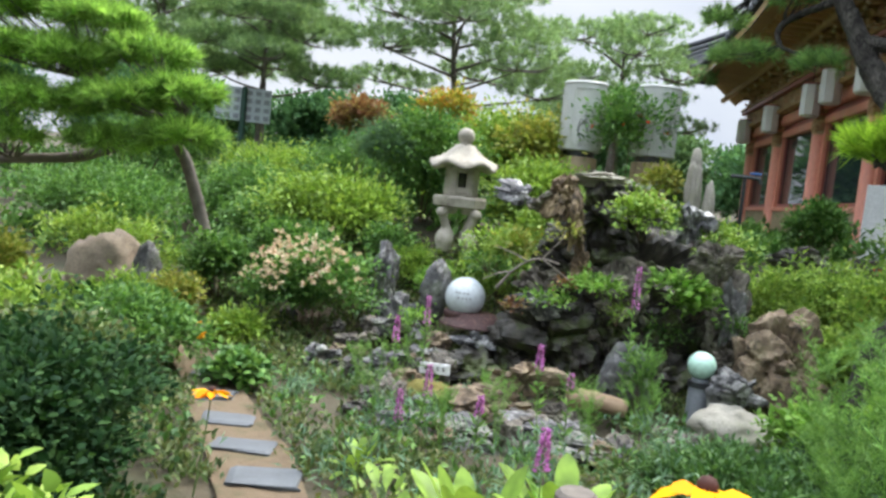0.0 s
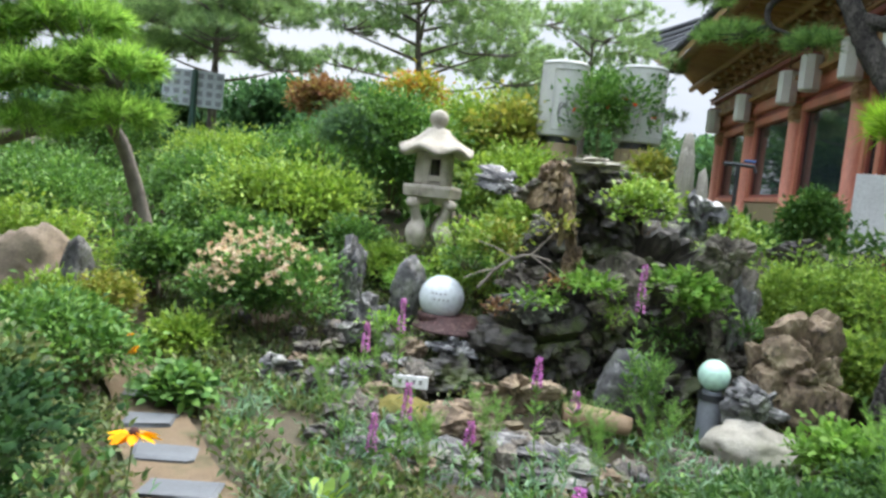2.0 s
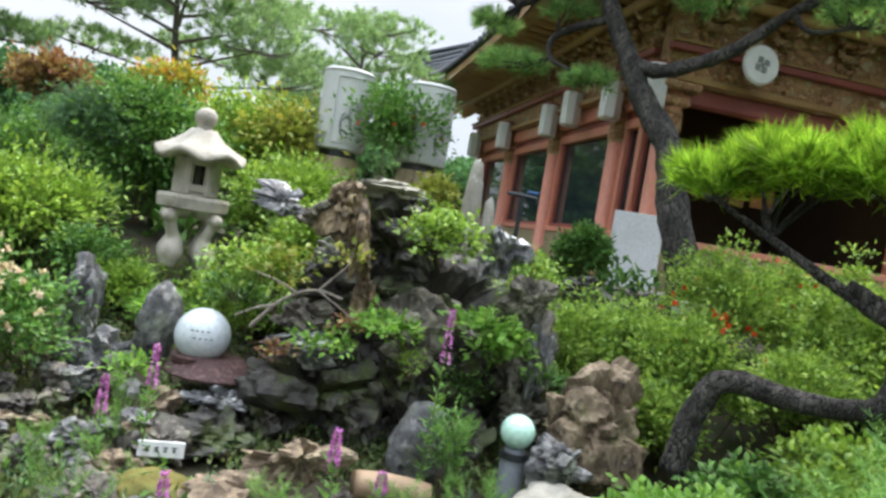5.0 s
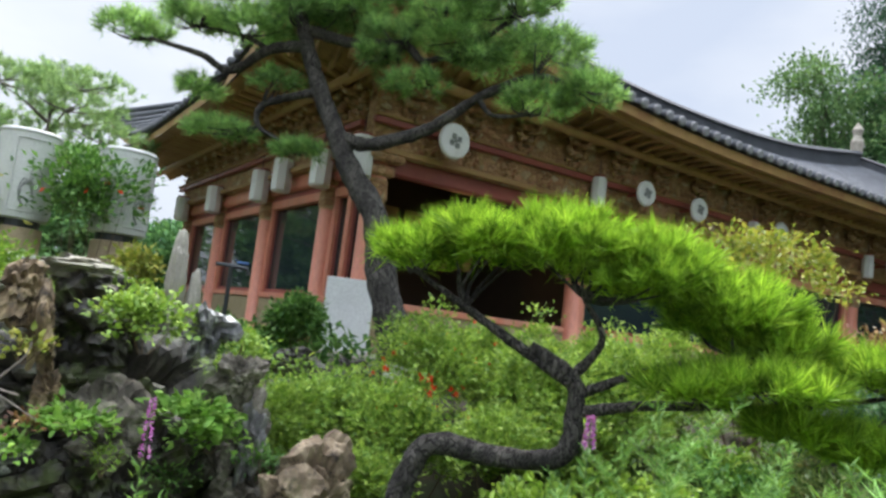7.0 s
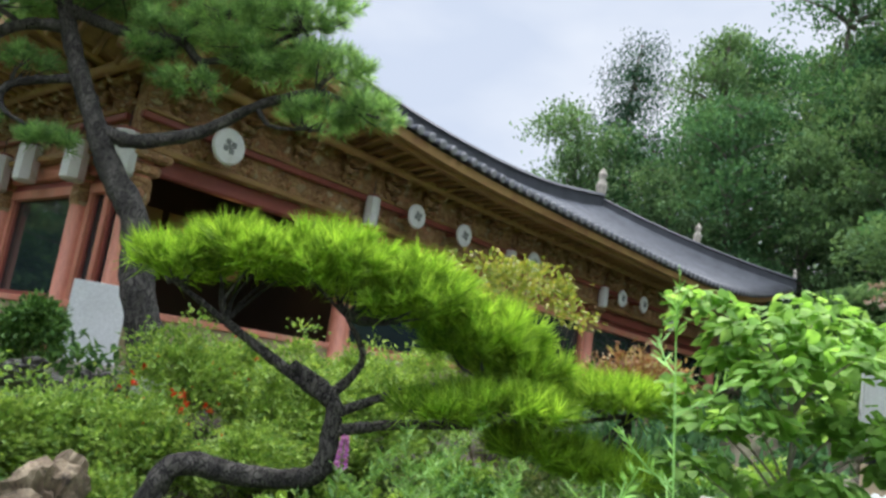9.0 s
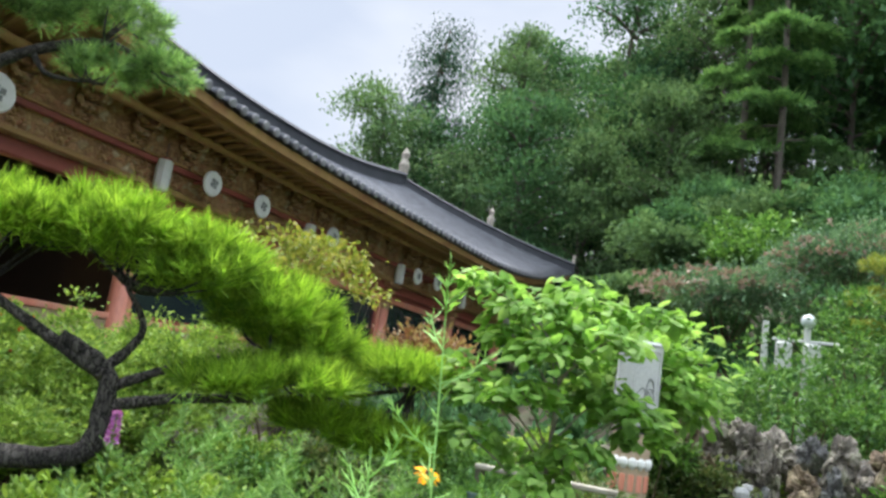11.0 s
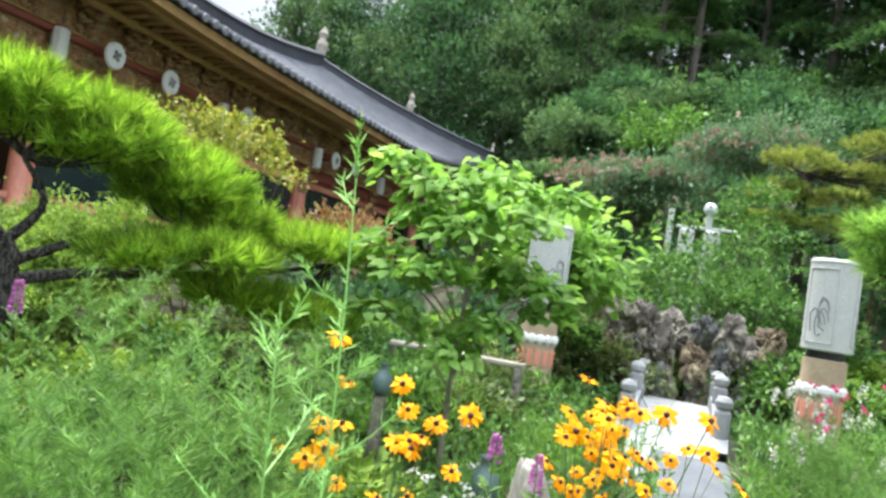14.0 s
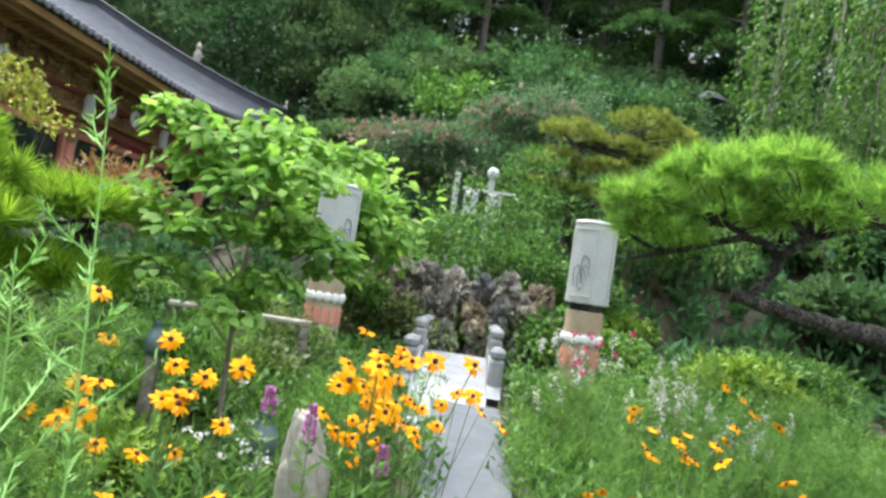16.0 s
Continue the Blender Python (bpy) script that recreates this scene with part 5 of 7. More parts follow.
for i in range(24):
    x = rs.uniform(-0.6, 1.35)
    z = rs.uniform(0.05, 1.45)
    y = 6.3 + 0.3 * z + rs.uniform(-0.12, 0.1)
    if z > 0.85:
        continue
    s = rs.uniform(0.18, 0.36)
    rock((x, y, z), (s * rs.uniform(0.7, 1.2), s * 0.9, s * rs.uniform(0.7, 1.3)), rs.choice(["rock_dark", "rock_dark", "rock_dark", "rock_brown"]), "jagged dark rock of the rockery face", 200 + i, rs.uniform(0, 360), rough=0.34, tilt=rs.uniform(-25, 25), group=G)
# stump by the hostas
whole("stump", Mesh().lathe([(0.075, 0), (0.07, 0.3), (0.07, 0.58), (0.055, 0.595)], 18), M["bark_far"], (0.09, 2.42, 0.0), "weathered grey wooden stump post", "stump")
# rock wall beyond the bridge
for i in range(30):
    x, y = rs.uniform(9.5, 10.4), rs.uniform(0.1, 3.4)
    h = rs.uniform(0.28, 0.5)
    rock((x, y, ground_z(x, y) + rs.choice([0.2, 0.55, 0.9])), (rs.uniform(0.25, 0.42), 0.35, h), rs.choice(["rock_brown", "rock_brown", "rock_dark"]), "rough brown-grey rock of the garden wall", 120 + i, rs.uniform(0, 360), rough=0.24, group="rock wall")
for k in range(27):
    y, z = 2.5 - 0.26 * (k % 9) + rs.uniform(-0.08, 0.08), 0.72 + 0.4 * (k // 9)
    if k >= 18 and k % 3 == 1:
        continue
    rock((9.1 + rs.uniform(-0.1, 0.1) + 0.12 * (k // 9), y, z), (0.19, 0.19, rs.uniform(0.22, 0.34)), ("rock_brown", "rock_brown", "rock_tan", "rock_grey")[k % 4], "craggy brown-grey rock of the garden wall", 320 + k, rs.uniform(0, 360), rough=0.36, tilt=rs.uniform(-15, 15), group="rock wall")
for x, y, s in ((9.15, 1.95, 0.5), (9.2, 1.7, 0.62), (9.3, 2.25, 0.45), (9.25, 0.35, 0.5), (9.3, 0.1, 0.42)):
    rock((x, y, ground_z(x, y) + s * 0.8), (0.17, 0.16, s), "rock_brown", "upright brown-grey rock of the garden wall", 300 + int(y * 10), rs.uniform(0, 360), rough=0.26, group="rock wall")
# ---- pines ----
pine("garden_pine", (2.6, 5.0, 0.3), [
    ([(-0.55, 0.75, 0.0), (-0.5, 0.72, 0.35), (-0.38, 0.62, 0.62), (-0.1, 0.35, 0.6), (0.1, -0.05, 0.68), (0.13, -0.1, 0.95), (0.1, -0.08, 1.15), (-0.1, 0.1, 1.3)], 0.085, 0.045),
    ([(0.1, -0.08, 1.12), (-0.15, 0.15, 1.3), (-0.4, 0.4, 1.5), (-0.65, 0.65, 1.7)], 0.045, 0.015),
    ([(0.1, -0.08, 1.15), (0.2, -0.2, 1.4), (0.1, -0.1, 1.65)], 0.035, 0.012),
    ([(0.12, -0.1, 0.95), (0.5, -0.4, 1.05), (1.1, -0.9, 1.15), (1.6, -1.3, 1.3)], 0.04, 0.012),
    ([(0.13, -0.1, 1.05), (0.4, -0.4, 1.25), (0.7, -0.8, 1.4)], 0.035, 0.012)],
    [((-0.61, 0.71, 1.77), (0.25, 0.3, 0.13), 95), ((-0.32, 0.42, 1.88), (0.36, 0.38, 0.16), 170), ((0.05, 0.05, 1.88), (0.38, 0.42, 0.24), 200), ((0.42, -0.32, 1.75), (0.4, 0.44, 0.28), 220), ((0.76, -0.66, 1.56), (0.34, 0.38, 0.24), 170), ((0.92, -0.86, 1.42), (0.28, 0.3, 0.15), 80),
     ((0.7, -0.95, 1.2), (0.4, 0.4, 0.11), 105), ((0.4, -0.7, 1.14), (0.26, 0.26, 0.08), 50), ((1.38, -1.26, 1.34), (0.38, 0.36, 0.1), 120), ((1.32, -1.32, 0.9), (0.36, 0.34, 0.1), 95), ((1.0, -1.0, 0.98), (0.3, 0.3, 0.08), 60)],
    L["pine_bright"], M["bark"], "trained garden pine with bright green needle pads", 0.16, 0.0075, 36, up=1.25, spread=0.52)
pine("temple_pine", (3.55, 8.9, 1.05), [
    ([(0.06, -0.2, 0), (-0.01, -0.22, 0.45), (-0.19, -0.08, 1.09), (-0.3, 0.0, 1.7), (-0.57, 0.27, 2.24), (-0.74, 0.44, 2.68), (-0.96, 0.66, 3.26), (-1.14, 0.84, 3.86), (-1.26, 0.96, 4.41)], 0.2, 0.06),
    ([(-0.71, 0.41, 2.61), (-0.42, 0.12, 2.55), (0.02, -0.32, 2.76), (0.39, -0.69, 3.15), (0.81, -1.11, 3.42), (1.12, -1.42, 3.32)], 0.095, 0.025),
    ([(-1.08, 0.78, 3.66), (-1.42, 1.12, 3.6), (-1.75, 1.45, 3.33), (-2.04, 1.74, 3.51), (-2.55, 2.25, 3.69)], 0.075, 0.025),
    ([(-1.1, 0.8, 3.86), (-0.69, 0.39, 3.72), (-0.26, -0.04, 3.72), (-0.06, -0.24, 3.54), (0.37, -0.67, 3.83), (0.62, -0.92, 4.11)], 0.07, 0.022),
    ([(-0.96, 0.66, 3.12), (-1.39, 1.09, 2.94), (-1.41, 1.11, 2.67), (-1.13, 0.83, 2.49)], 0.055, 0.018),
    ([(-0.26, -0.04, 3.72), (-0.15, -0.1, 4.0), (0.1, -0.35, 4.2), (0.2, -0.5, 4.5)], 0.04, 0.015),
    ([(0.39, -0.69, 3.15), (0.5, -0.85, 2.95), (0.8, -1.15, 2.98)], 0.035, 0.014),
    ([(-1.2, 0.9, 4.1), (-0.8, 0.5, 4.2), (-0.5, 0.2, 4.45)], 0.045, 0.015),
    ([(-1.42, 1.12, 3.6), (-1.7, 1.35, 3.75), (-2.1, 1.75, 3.85)], 0.035, 0.014)],
    [((-2.76, 2.41, 3.77), (0.42, 0.42, 0.2), 80), ((-2.2, 1.85, 3.88), (0.4, 0.4, 0.16), 70), ((-1.61, 1.26, 3.8), (0.5, 0.5, 0.18), 95), ((-0.78, 0.43, 4.02), (0.52, 0.52, 0.2), 105), ((-0.64, 0.29, 4.45), (0.65, 0.65, 0.2), 110), ((-0.02, -0.33, 3.97), (0.45, 0.45, 0.2), 85),
     ((0.42, -0.77, 4.1), (0.48, 0.48, 0.24), 100), ((0.85, -1.2, 3.68), (0.46, 0.46, 0.2), 95), ((1.2, -1.55, 3.22), (0.34, 0.36, 0.2), 75), ((0.82, -1.17, 3.1), (0.4, 0.4, 0.14), 70), ((0.34, -0.69, 3.52), (0.36, 0.36, 0.13), 55), ((-1.76, 1.41, 2.56), (0.36, 0.36, 0.13), 60), ((-1.04, 0.69, 2.37), (0.27, 0.27, 0.1), 40),
     ((-2.03, 1.68, 3.05), (0.3, 0.3, 0.12), 40), ((-0.13, -0.22, 3.22), (0.34, 0.34, 0.11), 36), ((-1.42, 1.07, 4.36), (0.6, 0.6, 0.2), 95), ((0.33, -0.68, 4.56), (0.6, 0.6, 0.2), 90), ((-0.5, 0.1, 3.5), (0.3, 0.3, 0.1), 30), ((-1.3, 1.0, 3.2), (0.28, 0.28, 0.1), 28), ((-0.2, -0.2, 4.85), (0.7, 0.7, 0.2), 80), ((-1.15, 0.75, 4.0), (0.45, 0.45, 0.16), 70), ((-0.4, 0.05, 3.75), (0.4, 0.4, 0.14), 60), ((0.15, -0.5, 3.7), (0.4, 0.4, 0.14), 60), ((0.7, -1.0, 4.35), (0.5, 0.5, 0.2), 80), ((-2.0, 1.65, 4.1), (0.5, 0.5, 0.16), 60)],
    L["pine_dark"], M["bark"], "tall old pine with dark crooked branches before the hall", 0.16, 0.011, 26)
pine("garden_pine", (-3.7, 7.3, 0.1), [
    ([(0, 0, 0), (-0.08, -0.05, 0.7), (-0.25, -0.2, 1.4), (-0.4, -0.5, 1.8), (-0.8, -0.9, 2.1)], 0.085, 0.035),
    ([(-0.4, -0.5, 1.7), (-0.9, -0.9, 1.4), (-1.4, -1.2, 1.3), (-1.9, -1.3, 1.2)], 0.065, 0.035),
    ([(-0.3, -0.3, 1.6), (0.1, -0.9, 1.75), (0.3, -1.2, 1.8)], 0.05, 0.02)],
    [((-0.55, -1.3, 2.53), (0.39, 0.38, 0.11), 129), ((-1.15, -1.25, 2.68), (0.41, 0.40, 0.13), 144), ((-0.05, -1.25, 2.28), (0.37, 0.36, 0.11), 115), ((-0.75, -1.45, 2.19), (0.39, 0.34, 0.11), 115), ((0.28, -1.35, 1.97), (0.33, 0.32, 0.11), 100), ((-0.2, -1.5, 1.86), (0.39, 0.32, 0.11), 115), ((-1.35, -1.4, 2.23), (0.41, 0.36, 0.11), 129), ((-0.9, -1.5, 1.78), (0.39, 0.30, 0.11), 100), ((0.35, -1.4, 1.61), (0.33, 0.30, 0.10), 86), ((-1.7, -1.3, 2.62), (0.46, 0.42, 0.14), 129), ((-1.6, -1.45, 1.89), (0.39, 0.32, 0.11), 100), ((-2.1, -1.2, 2.23), (0.46, 0.40, 0.14), 115), ((-0.3, -1.45, 1.50), (0.33, 0.28, 0.08), 71), ((-1.25, -1.5, 1.50), (0.33, 0.28, 0.08), 64)],
    L["pine_mid"], M["bark_far"], "spreading garden pine with bright green needles", 0.15, 0.011, 28)


def far_pine(loc, height, spread, mat, label, pads=12, lean=0.0, lo=0.5):
    r = random.Random(SEED[0] + 77)
    trunk = [(0, 0, 0), (lean * 0.3, 0, height * 0.35), (lean * 0.6 + r.uniform(-0.1, 0.1), 0.1, height * 0.65), (lean, 0, height)]
    limbs, pp = [(trunk, 0.03 * height, 0.02)], []
    for k in range(pads):
        f = lo + (1 - lo) * k / (pads - 1)
        a = k * 2.4 + r.random()
        s = spread * (1.15 - f * 0.75) * r.uniform(0.6, 1.0)
        c = (lean * f + s * math.cos(a), s * math.sin(a), height * f + 0.2)
        limbs.append(([(lean * f * 0.9, 0, height * f * 0.93), (lean * f + s * 0.5 * math.cos(a), s * 0.5 * math.sin(a), height * f), c], 0.0085 * height, 0.008))
        pp.append(((c[0], c[1], c[2] + 0.1), (spread * 0.42, spread * 0.42, 0.06 * height), 120))
    return pine("pine_tree", loc, limbs, pp, mat, M["bark_far"], label, 0.17, 0.016, 26)


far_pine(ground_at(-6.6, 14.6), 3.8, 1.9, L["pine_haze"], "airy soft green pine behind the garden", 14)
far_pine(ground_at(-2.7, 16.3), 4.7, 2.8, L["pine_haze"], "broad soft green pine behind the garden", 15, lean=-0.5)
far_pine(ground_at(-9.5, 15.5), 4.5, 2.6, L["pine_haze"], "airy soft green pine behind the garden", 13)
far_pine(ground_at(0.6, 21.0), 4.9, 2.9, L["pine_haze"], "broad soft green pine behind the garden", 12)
pine("garden_pine", (5.2, -1.9, 0.5), [
    ([(0.1, -1.7, 0), (0.02, -0.9, 0.7), (-0.04, 0.1, 1.08), (-0.06, 0.55, 1.14), (-0.1, 0.95, 1.2), (-0.1, 1.3, 1.27)], 0.11, 0.045),
    ([(-0.1, 1.17, 1.27), (-0.1, 1.0, 1.55), (-0.1, 1.23, 1.69), (-0.1, 1.75, 1.52), (-0.1, 2.06, 1.42)], 0.04, 0.014),
    ([(-0.1, 1.23, 1.69), (-0.12, 1.47, 1.78), (-0.12, 1.79, 1.78)], 0.028, 0.012),
    ([(-0.1, 1.02, 1.56), (-0.15, 0.8, 1.75), (-0.2, 0.4, 1.9)], 0.035, 0.014)],
    [((-0.1, 2.02, 1.84), (0.3, 0.3, 0.12), 66), ((-0.12, 1.9, 1.62), (0.3, 0.34, 0.08), 56), ((-0.12, 1.55, 2.05), (0.38, 0.42, 0.16), 105), ((-0.1, 1.4, 1.8), (0.36, 0.42, 0.11), 77), ((-0.1, 1.05, 2.2), (0.38, 0.42, 0.17), 105), ((-0.1, 0.88, 1.9), (0.36, 0.38, 0.12), 77), ((-0.15, 0.4, 2.05), (0.45, 0.5, 0.2), 105), ((-0.2, -0.3, 2.06), (0.5, 0.5, 0.26), 84)],
    L["pine_mid"], M["bark"], "low trained garden pine with bright needles beside the bridge", 0.15, 0.008, 32)
pine("golden_pine", ground_at(14.0, -0.3, 0.0), [([(0, 0, 0), (0.1, 0, 1.2), (-0.1, 0.1, 2.5)], 0.14, 0.05)],
     [((-0.04, 0.17, 2.69), (0.62, 0.6, 0.2), 115), ((0.1, -1.16, 3.09), (0.7, 0.66, 0.2), 125), ((0.19, -1.84, 2.85), (0.55, 0.55, 0.2), 100), ((0.06, -0.6, 2.54), (0.7, 0.66, 0.19), 125), ((-0.05, 0.45, 2.11), (0.55, 0.55, 0.18), 100), ((-0.15, -0.46, 2.03), (0.7, 0.66, 0.18), 120), ((-0.05, -1.48, 2.36), (0.7, 0.66, 0.19), 125), ((-0.2, 0.5, 1.57), (0.55, 0.55, 0.17), 95), ((-0.25, -0.42, 1.55), (0.6, 0.6, 0.17), 100), ((-0.1, -1.4, 1.8), (0.6, 0.6, 0.18), 95), ((0.1, -2.4, 2.5), (0.6, 0.6, 0.19), 95)],
     L["pine_gold"], M["bark"], "clipped golden-tinged conifer on the slope", 0.12, 0.014, 30, category="conifer")

# ---- shrubs ----
bush("pink_flowering_bush", (-2.25, 6.45, 0.0), (0.66, 0.55, 0.62), L["mid"], "rounded shrub with pale pink blossoms beside the path", (0.058, 0.032), 130, 42, 0.07, flowers=(L["pinkish"], 230, 0.042, "pale pink blossoms"))
bush("dark_shrub", (-2.16, 2.72, 0.0), (0.58, 0.5, 0.5), L["deep"], "dark green small-leaved shrub beside the stepping stones", (0.045, 0.024), 260, 56, 0.07, oval=True, lower=-0.9, rise=0.75, stems=14)
bush("dark_shrub", (-1.85, 2.35, 0.0), (0.4, 0.35, 0.3), L["deep"], "low dark green shrub beside the stepping stones", (0.045, 0.024), 120, 50, 0.06, oval=True, lower=-0.9, rise=0.6)
bush("leafy_shrub", (-2.55, 2.25, 0.0), (0.3, 0.25, 0.45), L["yellowish"], "yellow-green leafy garden shrub", (0.06, 0.034), 50, 26, 0.06, oval=True)
bush("leafy_shrub", (-1.45, 1.75, 0.0), (0.25, 0.22, 0.38), L["light"], "light green loose leafy shrub", (0.072, 0.041), 40, 22, 0.05, oval=True)
bush("yellow_shrub", (-3.67, 6.45, 0.0), (0.36, 0.32, 0.32), L["yellowish"], "low yellow-green domed shrub", (0.046, 0.026), 80, 40, 0.05, oval=True)
bush("yellow_shrub", (-2.2, 4.95, 0.0), (0.22, 0.18, 0.11), L["mid"], "low green leafy plant at the path edge", (0.078, 0.051), 50, 18, 0.05, oval=True)
bush("low_juniper", (0.85, 4.0, -0.02), (0.7, 0.5, 0.2), L["juniper"], "low spreading green evergreen shrub", (0.052, 0.020), 200, 60, 0.05)
bush("low_juniper", (1.65, 4.3, 0.0), (0.5, 0.5, 0.24), L["juniper"], "low spreading green evergreen shrub", (0.052, 0.020), 120, 60, 0.05)
for (x, y, rx, rz, mt, lb) in [(-3.2, 5.0, 0.6, 0.33, "mid", "leafy green garden shrub mound"), (-3.9, 4.4, 0.6, 0.45, "light", "light green leafy garden shrub"), (-3.0, 3.9, 0.5, 0.35, "bed", "leafy green garden shrub mound"), (-4.7, 5.3, 0.6, 0.5, "yellowish", "yellow-green leafy garden shrub"), (-2.78, 6.0, 0.17, 0.13, "light", "light green low plant by the path"), (-3.5, 7.1, 0.5, 0.5, "mid", "leafy green garden shrub mound"), (-2.9, 7.3, 0.4, 0.45, "mid", "leafy green garden shrub mound"), (-4.9, 7.2, 0.7, 0.6, "light", "light green leafy garden shrub"), (-2.9, 3.2, 0.45, 0.42, "deep", "leafy green garden shrub mound"), (-3.7, 5.7, 0.4, 0.3, "light", "light green leafy garden shrub")]:
    bush("garden_shrub", ground_at(x, y), (rx, rx * 0.85, rz), L[mt], lb, (0.065, 0.035), 110, 34, 0.07)
for (x, y, rx, rz, mt, lb) in [(-2.7, 8.3, 0.75, 0.42, "light", "light green azalea hedge mound"), (-3.6, 9.0, 0.8, 0.48, "mid", "dense green hedge mound shrub"), (-1.9, 9.0, 0.6, 0.75, "mid", "dense green shrub behind the lantern"), (-2.0, 10.0, 0.5, 0.6, "mid", "dense rounded dark green shrub"), (-4.8, 10.4, 1.0, 0.55, "mid", "dense green hedge mound shrub"), (-5.0, 11.8, 1.0, 0.6, "light", "light green hedge mound shrub"), (-3.6, 11.2, 0.8, 0.7, "mid", "dense green hedge mound shrub"), (-6.4, 9.6, 1.2, 0.6, "mid", "dense green hedge mound shrub"), (-0.6, 8.7, 0.6, 0.6, "light", "light green leafy shrub behind the rockery"), (-0.15, 7.9, 0.4, 0.45, "light", "light green leafy shrub behind the rockery"), (-1.1, 10.2, 0.8, 0.8, "light", "light green loose leafy shrub"), (-7.5, 12.0, 1.3, 0.9, "mid", "dense green hedge mound shrub")]:
    bush("hedge_shrub", ground_at(x, y), (rx, rx * 0.85, rz), L[mt], lb, (0.066, 0.036), 190, 68, 0.15, shell=0.35)
bush("yellow_tree", ground_at(-2.28, 12.1), (0.55, 0.5, 0.5), L["autumn"], "small tree with yellow and orange leaves", (0.1, 0.055), 80, 30, 0.1, category="tree", rise=3.2, stems=12)
bush("yellow_tree", ground_at(-0.7, 9.6), (0.5, 0.5, 0.7), L["yellowish"], "small yellow-green leafy garden tree", (0.091, 0.051), 80, 24, 0.1, category="tree", rise=1.3, stems=10)
bush("red_shrub", ground_at(-2.93, 9.65), (0.36, 0.32, 0.25), L["red"], "small tree with red-brown leaves", (0.08, 0.038), 90, 34, 0.08, category="tree", rise=5.6, stems=12)
bush("blue_conifer", ground_at(-2.27, 9.0), (0.46, 0.42, 0.42), L["grey"], "soft grey-green rounded conifer", (0.09, 0.012), 130, 60, 0.08, category="conifer", rise=2.0)
bush("flowering_bush", ground_at(0.45, 9.15), (0.52, 0.4, 0.7), L["mid"], "green bush with a few red blossoms before the drum lanterns", (0.078, 0.038), 75, 26, 0.09, rise=1.85, flowers=(L["red_petal"], 10, 0.035, "small red blossoms"), stems=12)
bush("yellow_shrub", ground_at(0.85, 8.6), (0.22, 0.2, 0.22), L["yellowish"], "small yellow-leaved plant beside the drum lanterns", (0.06, 0.034), 40, 22, 0.06, rise=3.6, stems=8, oval=True)
for x, y, rx, rz, mt in ((-1.62, 7.55, 0.3, 0.22, "light"), (-0.85, 7.6, 0.35, 0.28, "light"), (-1.95, 7.7, 0.35, 0.3, "mid"), (-1.25, 7.35, 0.22, 0.14, "fresh"), (-0.45, 7.4, 0.3, 0.3, "light")):
    bush("garden_shrub", ground_at(x, y), (rx, rx * 0.8, rz), L[mt], "low leafy shrub around the stone lantern", (0.055, 0.03), 60, 30, 0.06, lower=-0.8, rise=0.6)
# rockery greenery
for (x, y, z, rx, rz, mt, lf, cl) in [(0.5, 6.2, 1.3, 0.3, 0.22, "light", (0.05, 0.03), 60), (0.8, 6.02, 0.88, 0.26, 0.1, "fresh", (0.075, 0.05), 34), (-0.12, 6.12, 1.2, 0.13, 0.1, "yellowish", (0.05, 0.03), 9), (0.36, 6.05, 0.62, 0.06, 0.12, "light", (0.05, 0.014), 14), (0.15, 6.05, 0.84, 0.3, 0.08, "fresh", (0.06, 0.035), 34), (-0.5, 6.6, 0.8, 0.3, 0.3, "light", (0.05, 0.028), 50), (0.3, 6.7, 1.45, 0.45, 0.2, "light", (0.05, 0.028), 60), (0.75, 6.3, 0.3, 0.2, 0.3, "mid", (0.03, 0.015), 60), (-1.3, 6.3, 0.35, 0.14, 0.08, "fresh", (0.05, 0.03), 16), (-0.7, 6.95, 0.6, 0.3, 0.28, "mid", (0.06, 0.03), 50), (1.25, 6.6, 1.0, 0.28, 0.3, "light", (0.04, 0.022), 70), (-0.75, 6.75, 0.85, 0.26, 0.26, "light", (0.045, 0.026), 60), (-0.5, 6.6, 0.95, 0.22, 0.2, "yellowish", (0.045, 0.026), 40), (-0.85, 6.95, 0.5, 0.26, 0.22, "light", (0.05, 0.028), 44), (0.45, 6.2, 1.42, 0.17, 0.14, "light", (0.04, 0.024), 36), (0.95, 6.1, 0.75, 0.2, 0.1, "fresh", (0.07, 0.045), 26), (0.55, 5.55, 0.05, 0.13, 0.36, "mid", (0.05, 0.014), 40), (1.05, 6.12, 1.32, 0.13, 0.1, "light", (0.04, 0.022), 18), (1.32, 6.2, 0.55, 0.16, 0.14, "mid", (0.045, 0.024), 24), (-0.2, 6.0, 0.72, 0.2, 0.06, "fresh", (0.055, 0.03), 20), (-0.42, 6.05, 0.62, 0.09, 0.05, "red", (0.05, 0.022), 8), (-0.05, 6.02, 0.84, 0.08, 0.06, "red", (0.05, 0.022), 8)]:
    bush("rockery_plant", (x, y, z - 0.02), (rx, rx * 0.6, rz), L[mt], "leafy plant growing over the rockery", lf, int(cl * 0.75), 13, 0.05, category="plant", stems=5, oval=True)
